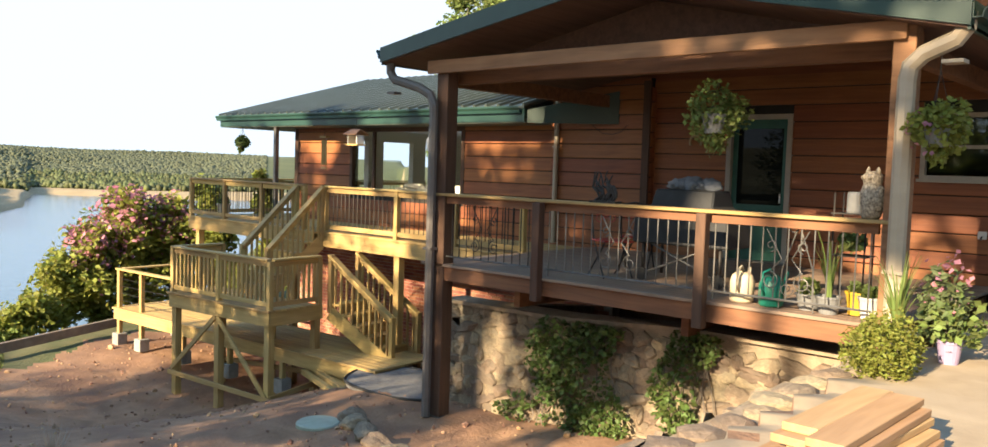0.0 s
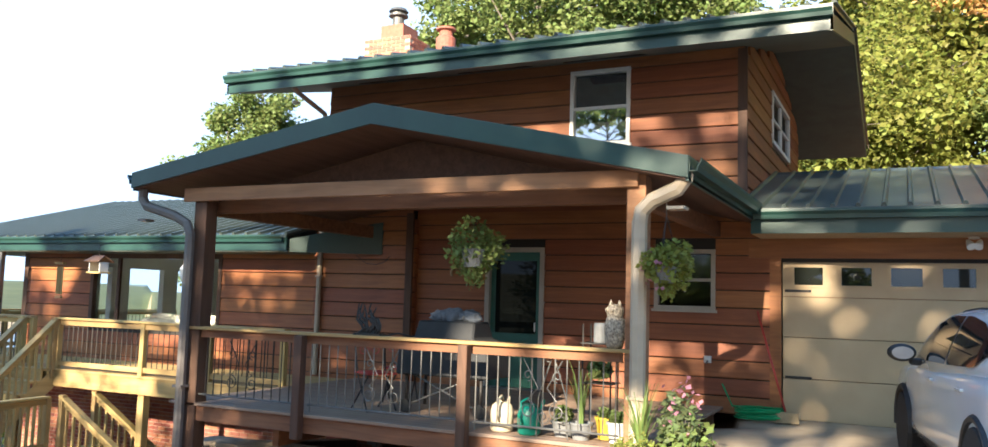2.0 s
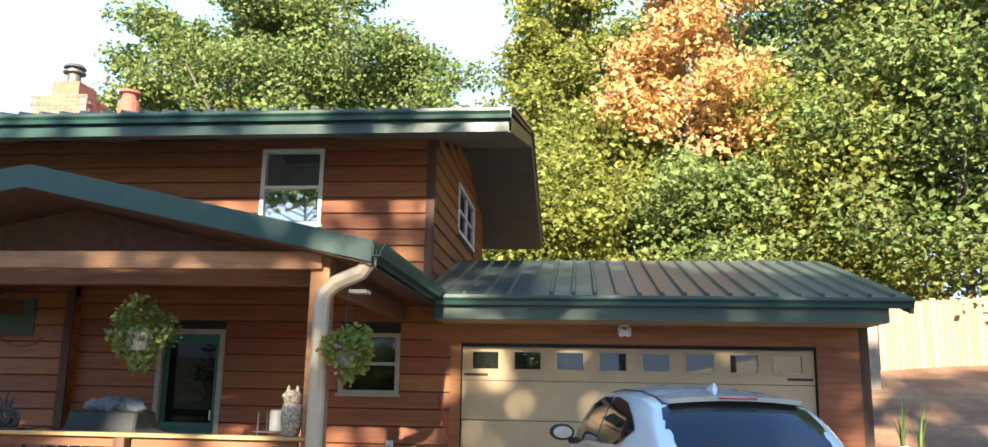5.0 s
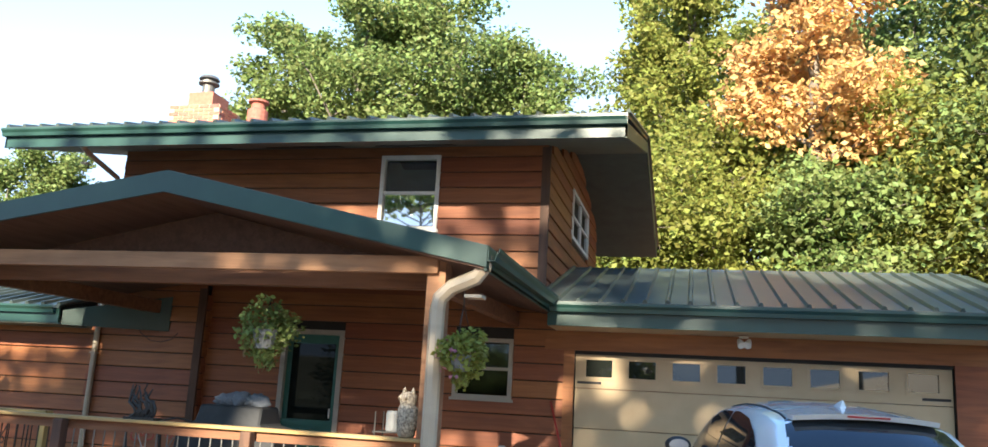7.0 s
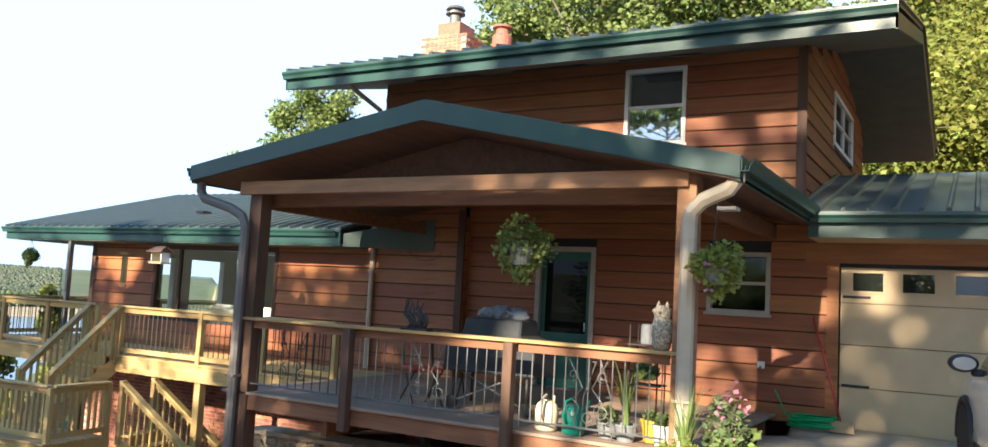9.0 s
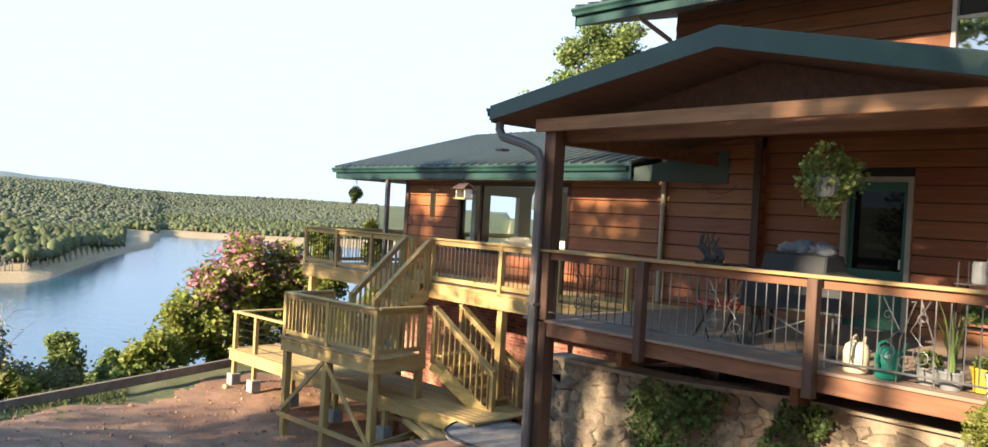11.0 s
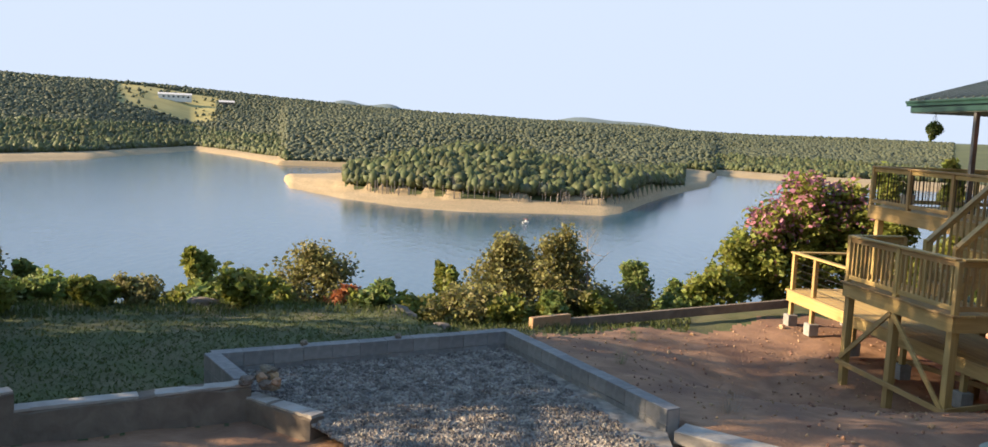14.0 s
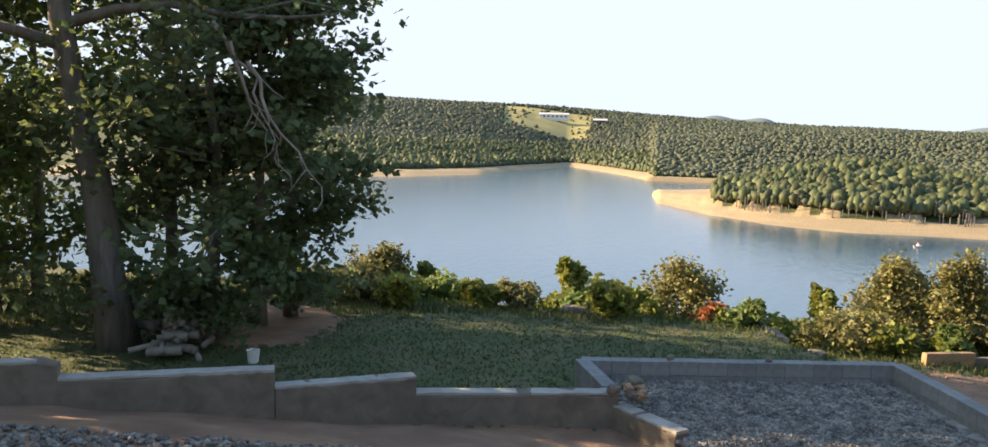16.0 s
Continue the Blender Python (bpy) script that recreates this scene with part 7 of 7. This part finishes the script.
lathe(bm, [(0.07, 0), (0.09, 0.05), (0.1, 0.2), (0.05, 0.27), (0.02, 0.3), (0, 0.31)], 12)
part("body", bm, WHITE, t)
tube_part("hook", [(0, 0, 0.3), (0, 0, 0.6), (0, 0.6, 0.66)], 0.006, IRON, t, n=5)

# sofa seen through the picture window
t = thing("sofa", "cream upholstered sofa behind the picture window", "sofa", (-13.2, 12.8, -0.04))
cube_part("seat", (-1.1, 1.1, -0.1, 0.7, 0.1, 0.45), SOFA, t, bevel=0.05)
cube_part("backrest", (-1.1, 1.1, -0.25, -0.02, 0.1, 0.95), SOFA, t, bevel=0.06)
for x in (-0.7, 0.0, 0.7):
    cube_part("cushion", (x - 0.33, x + 0.33, -0.05, 0.12, 0.6, 1.05), SOFA, t, bevel=0.05)

# flood lamp over the garage door
t = thing("flood_lamp", "white twin flood lamp under the garage eave", "lamp", (0.72, 11.75, 2.43))
bm = bmesh.new()
lathe(bm, [(0.06, 0), (0.06, -0.025), (0.02, -0.03)], 14)
part("base", bm, WHITE, t)
for s in (-1, 1):
    b = bmesh.new()
    lathe(b, [(0.02, 0), (0.035, 0.04), (0.055, 0.12), (0.05, 0.125), (0.0, 0.11)], 14)
    ob = part("head", b, WHITE, t)
    ob.matrix_basis = pose(s * 0.07, -0.04, -0.05, 135, s * 25, 0)
# hose and broom by the garage
t = thing("garden_hose", "coiled bright green garden hose on the driveway", "hose", (-1.78, 11.7, 0.0))
bm = bmesh.new()
rs = np.random.RandomState(3)
pts = [(0.3 * math.cos(a) * (1 + 0.12 * math.sin(2.3 * a)), 0.2 * math.sin(a) * (1 + 0.15 * math.cos(1.7 * a)), 0.03 + 0.008 * a / 2) for a in np.linspace(0, 38, 190)]
pts += [(-0.4, 0.2, 0.15), (-0.6, 0.45, 0.45), (-0.62, 0.52, 0.7)]
tube(bm, pts, 0.013, 6)
part("coil", bm, HOSE, t, smooth=True)
t = thing("broom", "long red handled broom leaning on the garage corner", "broom", (-1.45, 11.6, 0.02))
tube_part("handle", [(0, 0, 0.12), (-0.42, 0.42, 1.42)], 0.014, REDPAINT, t)
cube_part("bristles", (-0.16, 0.16, -0.03, 0.03, 0, 0.14), COIR, t)
t = thing("hose_tap", "small pale tap box on the siding", "tap", (-2.55, FY - 0.08, 0.7))
cube_part("box", (-0.05, 0.05, -0.03, 0.02, 0, 0.1), WHITE, t, bevel=0.008)
tube_part("spout", [(0, -0.03, 0.03), (0, -0.1, 0.0)], 0.012, GREYBAR, t)

# sawn boards stacked on the edge of the driveway
t = thing("lumber_stack", "loose stack of sawn pine boards beside the driveway", "lumber", (-1.42, 4.48, -0.1), -2)
rng = random.Random(31)
for lay in range(7):
    for k in range(3 if lay < 4 else 2):
        ln = rng.uniform(1.05, 1.2)
        bm = bmesh.new()
        box(bm, -0.09, 0.09, -ln / 2, ln / 2, 0, 0.042)
        ob = part("board", bm, RAWBOARD, t, bevel=0.004)
        ob.matrix_basis = pose(-0.27 + 0.19 * k + (0.1 if lay > 3 else 0.0) + rng.uniform(-0.03, 0.03), rng.uniform(-0.1, 0.1), lay * 0.044, 0, 0, rng.uniform(-2.5, 2.5))

# timber ledge and fence east of the garage
t = thing("timber_ledge", "low timber ledge beside the garage", "ledge", (4.9, 12.1, 0))
cube_part("timber", (-0.85, 1.4, -0.35, 0.1, -0.3, 0.76), DARKWOOD_X, t, bevel=0.01)
t = thing("board_fence", "tall pale board fence on the slope by the woods", "fence", (9.75, 20.5, 2.3), 4)
for k in range(38):
    cube_part("slat", (-2.8 + k * 0.15, -2.66 + k * 0.15, -0.012, 0.012, -0.4 + 0.012 * k, 1.35 + 0.012 * k + 0.03 * (k % 3)), RAWBOARD, t)
for z in (0.2, 1.05):
    beam_part("rail", (-2.8, 0.035, z), (2.9, 0.035, z + 0.45), 0.04, 0.09, RAWBOARD, t)
for x in (-2.7, 0, 2.7):
    cube_part("fence_post", (x - 0.05, x + 0.05, 0.06, 0.16, -0.6, 1.4), RAWBOARD, t)
t = thing("gate_post", "weathered grey timber post in front of the fence", "post", (6.35, 19.0, 1.6))
cube_part("timber", (-0.11, 0.11, -0.11, 0.11, -0.2, 1.75), DEADWOOD, t, bevel=0.01)
# ---------------------------------------------------------------- ivy on the stone wall
for i, (x0, x1, z0, z1, n) in enumerate([(-6.8, -5.5, -2.0, -0.45, 2900), (-4.95, -4.35, -1.9, -0.35, 1300), (-7.3, -6.8, -1.95, -1.5, 200), (-3.6, -3.3, -1.4, -0.9, 200)]):
    t = thing("ivy", "dark green ivy climbing the field stone wall", "ivy", ((x0 + x1) / 2, 8.5, z0), group="ivy on the foundation")
    rs = np.random.RandomState(210 + i)
    u = rs.uniform(0, 1, (n, 2))
    px = (x0 - x1) / 2 + (x1 - x0) * u[:, 0] + 0.16 * np.sin(u[:, 1] * 7 + i)
    pz = (z1 - z0) * u[:, 1]
    dens = np.sin(px * 5 + 1.3 * i) * np.sin(pz * 4.3 + 0.7) + rs.normal(0, 0.5, n)
    k = dens > -0.55
    c = np.stack([px, -0.02 - np.abs(rs.normal(0, 0.06, n)), pz], 1)[k]
    leaf_mesh("leaves", c, 0.06, rs, IVY, t, long=1.1)
    bm = bmesh.new()
    for j in range(7):
        x = rs.uniform((x0 - x1) / 2, (x1 - x0) / 2)
        pts = [(x + 0.1 * math.sin(q * 5 + j), 0.0, q * (z1 - z0)) for q in np.linspace(0, 0.9, 8)]
        tube(bm, pts, 0.008, 5)
    part("woody_base", bm, BARK, t)

# ---------------------------------------------------------------- yard things
def gravel():
    rs = np.random.RandomState(15)
    m = bmesh.new()
    prism(m, [(-11.5, -2.75, -2.0), (-9.4, -1.2, -2.0), (-8.2, -0.2, -2.0), (-8.0, 2.6, -2.0), (-9.42, 2.8, -2.0), (-13.0, 1.26, -2.0)], (0, 0, 0.03))
    pad = part("gravel_bed", m, GRAVEL)
    tagged(pad, "grey crushed gravel filling the block walled pad", "gravel", kind="structure")
    bm = bmesh.new()
    bmesh.ops.create_icosphere(bm, subdivisions=1, radius=1)
    bv = np.array([v.co[:] for v in bm.verts])
    bf = np.array([[v.index for v in f.verts] for f in bm.faces])
    bm.free()
    n = 15000
    u, v = rs.uniform(0, 1, n), rs.uniform(0, 1, n)
    A, B, C = np.array([-11.35, -2.7]), np.array([-12.95, 1.25]), np.array([-8.2, 2.75])
    D = np.array([-8.3, -0.4])
    p = (A * (1 - u)[:, None] + B * u[:, None]) * (1 - v)[:, None] + (D * (1 - u)[:, None] + C * u[:, None]) * v[:, None]
    r = rs.uniform(0.012, 0.034, n)
    V = bv[None] * (1 + rs.normal(0, 0.2, (n, len(bv), 1))) * (r[:, None] * rs.uniform(0.6, 1.1, (n, 3)))[:, None] + np.stack([p[:, 0], p[:, 1], np.full(n, -1.967)], 1)[:, None]
    F = bf[None] + (np.arange(n) * len(bv))[:, None, None]
    ob = from_arrays("gravel_stones", V.reshape(-1, 3).tolist(), F.reshape(-1, 3).tolist(), [GRAVEL])
    tagged(ob, "loose grey gravel stones on the pad", "gravel", kind="stuff")
    n = 2500
    x, y = rs.uniform(-7.8, -4.6, n), rs.uniform(-7.0, -3.6, n)
    d = (x + 7.2) * 0.83 + (y + 6.4) * 0.55
    k = (d > 1.2) & (d < 2.6)
    x, y = x[k], y[k]
    n = len(x)
    z = ground_height(x, y)[0] + 0.015
    r = rs.uniform(0.015, 0.035, n)
    V = bv[None] * (1 + rs.normal(0, 0.2, (n, len(bv), 1))) * r[:, None, None] + np.stack([x, y, z], 1)[:, None]
    F = bf[None] + (np.arange(n) * len(bv))[:, None, None]
    ob = from_arrays("gravel_stones", V.reshape(-1, 3).tolist(), F.reshape(-1, 3).tolist(), [GRAVEL])
    tagged(ob, "loose gravel along the upper driveway edge", "gravel", kind="stuff")


gravel()


def grass():
    rs = np.random.RandomState(18)
    n = 60000
    az, d = rs.uniform(72, 150, n), 9.5 + 13 * rs.uniform(0, 1, n) ** 0.8
    x, y = -d * np.sin(np.radians(az)), d * np.cos(np.radians(az))
    z, kind = ground_height(x, y)
    inpad = ((x + 13.12) * -0.424 + (y - 1.32) * 0.906 < 0.1) & ((x + 11.56) * -0.936 + (y + 2.82) * -0.352 < 0.12) & (y > -2.9)
    k = (kind == 2) & ~inpad
    x, y, z = x[k], y[k], z[k]
    n = len(x)
    a = rs.uniform(0, 6.28, n)
    h = rs.uniform(0.03, 0.07, n) * np.where(np.hypot(x, y) > 16.5, 2.2, 1.0)
    s = np.stack([np.cos(a), np.sin(a), 0 * a], 1)
    o = np.stack([x, y, z - 0.01], 1)
    V = np.stack([o - s * 0.018, o + s * 0.018, o + s * rs.normal(0, 0.05, n)[:, None] + np.stack([rs.normal(0, 0.03, n), rs.normal(0, 0.03, n), h], 1)], 1)
    F = np.arange(3 * n).reshape(-1, 3)
    m = leaf_material("grass blades", (0.06, 0.085, 0.024), (0.1, 0.12, 0.04), 0.3, 0.35)
    ob = from_arrays("grass", V.reshape(-1, 3).tolist(), F.tolist(), [m])
    tagged(ob, "short shaded lawn grass above the lake bank", "grass", kind="stuff")
    # weeds on the dirt
    for i, (wx, wy) in enumerate([(-10.1, 3.75), (-10.3, 3.9), (-13.5, 3.2), (-16.5, 4.2)]):
        t = thing("weed_tuft", "dry brown weed tuft in the dirt yard" if i < 2 else "green weed tuft at the yard edge", "weed", (wx, wy, ground_z(wx, wy)))
        v, f = [], []
        for k in range(26):
            b, ln = rs.uniform(0, 6.28), rs.uniform(0.15, 0.4)
            dx, dy = math.cos(b) * 0.1 * rs.uniform(0.2, 1), math.sin(b) * 0.1 * rs.uniform(0.2, 1)
            o = len(v)
            v += [(dx - 0.006, dy, 0), (dx + 0.006, dy, 0), (dx * 2.2, dy * 2.2, ln)]
            f.append((o, o + 1, o + 2))
        from_arrays("leaf_tuft", v, f, [DEADWOOD if i < 2 else LEAF], t)


grass()


def rubble():
    """Clods and pebbles over the dirt yard, in one piece."""
    rs = np.random.RandomState(23)
    bm = bmesh.new()
    bmesh.ops.create_icosphere(bm, subdivisions=1, radius=1)
    bv = np.array([v.co[:] for v in bm.verts])
    bf = np.array([[v.index for v in f.verts] for f in bm.faces])
    bm.free()
    n = 1300
    x, y = rs.uniform(-19, -6, n), rs.uniform(2.0, 10, n)
    z, kind = ground_height(x, y)
    k = (kind == 1) & ((x + 13.12) * -0.424 + (y - 1.32) * 0.906 > 0.3)
    x, y, z = x[k], y[k], z[k]
    n = len(x)
    r = rs.uniform(0.008, 0.03, n) * np.where(rs.uniform(0, 1, n) > 0.96, 2.4, 1)
    V = bv[None] * (1 + rs.normal(0, 0.22, (n, len(bv), 1))) * (r[:, None] * rs.uniform(0.6, 1.2, (n, 3)))[:, None] + np.stack([x, y, z + r * 0.3], 1)[:, None]
    F = bf[None] + (np.arange(n) * len(bv))[:, None, None]
    m = material("dirt clods", (0.2, 0.11, 0.065), (0.36, 0.23, 0.15), (6, 6, 6), rough=0.95, bump=0.3, island=0.4)
    ob = from_arrays("dirt_clods", V.reshape(-1, 3).tolist(), F.reshape(-1, 3).tolist(), [m])
    tagged(ob, "scattered clods and pebbles on the dirt yard", "rubble", kind="stuff")


rubble()


def rock(at, s, seed, parent=None, mat=None):
    bm = bmesh.new()
    bmesh.ops.create_icosphere(bm, subdivisions=3, radius=1)
    for v in bm.verts:
        k = noise.noise(v.co * 1.4 + Vector((seed * 7.3, 0, 0)))
        v.co *= 1 + 0.32 * k + 0.1 * noise.noise(v.co * 4 + Vector((seed, 3, 0)))
    ob = part("rock", bm, mat or STONE, parent, smooth=False)
    ob.matrix_basis = pose(*at, 0, 0, seed * 47) @ Matrix.Diagonal((*s, 1))
    return ob


rng = random.Random(77)
for i in range(9):
    x, y = -8.75 + 0.42 * i, 7.0 - 0.16 * i + rng.uniform(-0.1, 0.1)
    ob = rock((x, y, ground_z(x, y) + 0.05), (rng.uniform(0.15, 0.25), rng.uniform(0.12, 0.2), rng.uniform(0.08, 0.13)), i + 1)
    tagged(ob, "pale weathered rock edging the flower bed", "rock", "rocks round the bed")
x, y = -8.99, 6.69
t = thing("tank_lid", "pale green round tank lid set in the dirt", "lid", (x, y, ground_z(x, y) - 0.02))
bm = bmesh.new()
lathe(bm, [(0.29, 0), (0.29, 0.05), (0.27, 0.065), (0.1, 0.075), (0, 0.075)], 32)
part("disc", bm, material("pale green plastic", (0.27, 0.31, 0.24), (0.33, 0.37, 0.29), (6, 6, 6), rough=0.6), t)
t = thing("stone_patio", "dark grey fine gravel patch with black edging by the stair foot", "patio", (-9.7, 8.9, ground_z(-9.7, 8.9)))
bm = bmesh.new()
ringp = [(1.15 * math.cos(a) * (1 + 0.08 * math.sin(3 * a)), 0.85 * math.sin(a) * (1 + 0.1 * math.cos(2 * a)), -0.05) for a in np.linspace(0, 2 * math.pi, 28, endpoint=False)]
prism(bm, ringp, (0, 0, 0.08))
part("bed", bm, material("dark grey fines", (0.11, 0.11, 0.112), (0.18, 0.178, 0.175), (12, 12, 12), rough=0.95, bump=0.6), t)
tube_part("edging", [(p[0] * 1.02, p[1] * 1.02, 0.03) for p in ringp] + [(ringp[0][0] * 1.02, ringp[0][1] * 1.02, 0.03)], 0.022, RUBBER, t)

# timbers lying at the stair foot
t = thing("timber_pile", "new pine timbers lying at the foot of the stairs", "lumber", (-11.3, 8.75, ground_z(-11.3, 8.75)), -20)
for k in range(5):
    beam_part("timber", (-0.9, -0.3 + 0.14 * k, 0.06 + 0.05 * (k % 2)), (0.85, -0.2 + 0.13 * k, 0.05 + 0.05 * (k % 2)), 0.09, 0.09, LUMBER["x"], t)

# firewood, block and bucket under the oak
t = thing("firewood_pile", "heap of split grey firewood under the oak", "firewood", (*polar(130.2, 14.6), ground_z(*polar(130.2, 14.6))), 30)
rs = np.random.RandomState(5)
for k in range(84):
    x, y = rs.normal(0, 0.6), rs.normal(0, 0.25)
    z = max(0.06, 0.95 - 0.6 * abs(x) - 0.5 * abs(y)) * rs.uniform(0.3, 1)
    a = rs.uniform(-0.5, 0.5) + (1.57 if k % 2 else 0)
    ln = rs.uniform(0.15, 0.26)
    tube_part("log", [(x - ln * math.cos(a), y - ln * math.sin(a), z + rs.normal(0, 0.03)), (x + ln * math.cos(a), y + ln * math.sin(a), z + rs.normal(0, 0.05))], rs.uniform(0.04, 0.08), DEADWOOD if k % 3 else BARK, t, n=7)
x, y = polar(126, 13.2)
t = thing("bucket", "small white bucket on the lawn", "bucket", (x, y, ground_z(x, y)))
bm = bmesh.new()
lathe(bm, [(0.08, 0), (0.1, 0.2), (0.105, 0.2), (0.09, 0.19), (0.075, 0.02)], 16)
part("body", bm, WHITE, t)
tube_part("bail", [(-0.1, 0, 0.19), (-0.06, 0.08, 0.24), (0.06, 0.08, 0.24), (0.1, 0, 0.19)], 0.004, GREYBAR, t, n=5)
x, y = polar(129.5, 11.4)
t = thing("log_round", "short sawn log round lying in the grass", "log", (x, y, ground_z(x, y) + 0.1))
tube_part("log", [(-0.14, 0, 0), (0.14, 0.03, 0)], 0.1, BARK, t, n=12)
for i, (az, d, sx) in enumerate([(92, 17.2, 0.5), (104.5, 17.6, 0.35), (89, 16.6, 0.25)]):
    x, y = polar(az, d)
    tagged(rock((x, y, ground_z(x, y) + 0.03), (sx, sx * 0.7, sx * 0.35), 20 + i, mat=BROWNCONC), "dark boulder at the edge of the lawn", "rock", "boulders on the bank")
t = thing("rubble_heap", "broken stones heaped in the wall corner pocket", "rubble", (-10.35, -1.9, -1.75))
for i in range(9):
    ob = rock((rng.uniform(-0.25, 0.25), rng.uniform(-0.25, 0.25), rng.uniform(0, 0.08)), (rng.uniform(0.06, 0.12), rng.uniform(0.06, 0.1), 0.06), 40 + i, t, RAWBOARD if i % 4 == 0 else STONE)
for i, (a, b) in enumerate(((-11.9, -1.7), (-12.4, -0.4))):
    tagged(rock((a, b, -1.68), (0.06, 0.05, 0.05), 61 + i, mat=STONE), "small stone lying on the block wall", "rock")


# ---------------------------------------------------------------- across the lake
def far_house():
    x, y = polar(106.1, 1990)
    t = thing("far_house", "long white building on the hill pasture across the lake", "building", (x, y, ground_z(x, y) + 4), 106.1 - 180)
    cube_part("wall", (-34, 34, -7, 7, -6, 9), WHITE, t)
    bm = bmesh.new()
    prism(bm, [(-35, -8, 9), (-35, 0, 13), (-35, 8, 9)], (70, 0, 0))
    part("roof", bm, WHITE, t)
    for k in range(6):
        cube_part("window", (-29 + k * 10, -25 + k * 10, -7.3, -7.05, 3, 6.5), DARKROOM, t)
        cube_part("window", (-29 + k * 10, -25 + k * 10, 7.05, 7.3, 3, 6.5), DARKROOM, t)
    x, y = polar(103.0, 2000)
    t = thing("far_house", "small grey farm building on the hill across the lake", "building", (x, y, ground_z(x, y) + 3), 103 - 180)
    cube_part("wall", (-16, 16, -6, 6, -6, 6), BROWNCONC, t)
    bm = bmesh.new()
    prism(bm, [(-17, -7, 6), (-17, 0, 10), (-17, 7, 6)], (34, 0, 0))
    part("roof", bm, WHITE, t)
    cube_part("door", (-3, 3, -6.3, -6.05, 0, 4), DARKROOM, t)


far_house()


def boat():
    x, y = polar(83.08, 471)
    t = thing("motor_boat", "small white motor boat out on the lake", "boat", (x, y, WATER_Z), 60)
    bm = bmesh.new()
    loft(bm, [[(-w, yy, 0.9), (-w * 0.75, yy, 0.1), (0, yy, -0.2), (w * 0.75, yy, 0.1), (w, yy, 0.9)] for yy, w in ((-3.2, 1.1), (-1, 1.25), (1.2, 1.1), (2.6, 0.6), (3.4, 0.08))])
    part("hull", bm, WHITE, t)
    cube_part("console", (-0.5, 0.5, -0.6, 0.5, 0.9, 1.8), WHITE, t)
    cube_part("canopy", (-0.9, 0.9, -1.3, 0.8, 2.3, 2.4), REDPAINT, t, "red canopy")
    for px in (-0.8, 0.8):
        for py in (-1.2, 0.7):
            tube_part("canopy_post", [(px, py, 0.9), (px, py, 2.3)], 0.05, GREYBAR, t, n=5)
    cube_part("motor", (-0.25, 0.25, -3.7, -3.2, 0.2, 1.2), IRON, t)


boat()
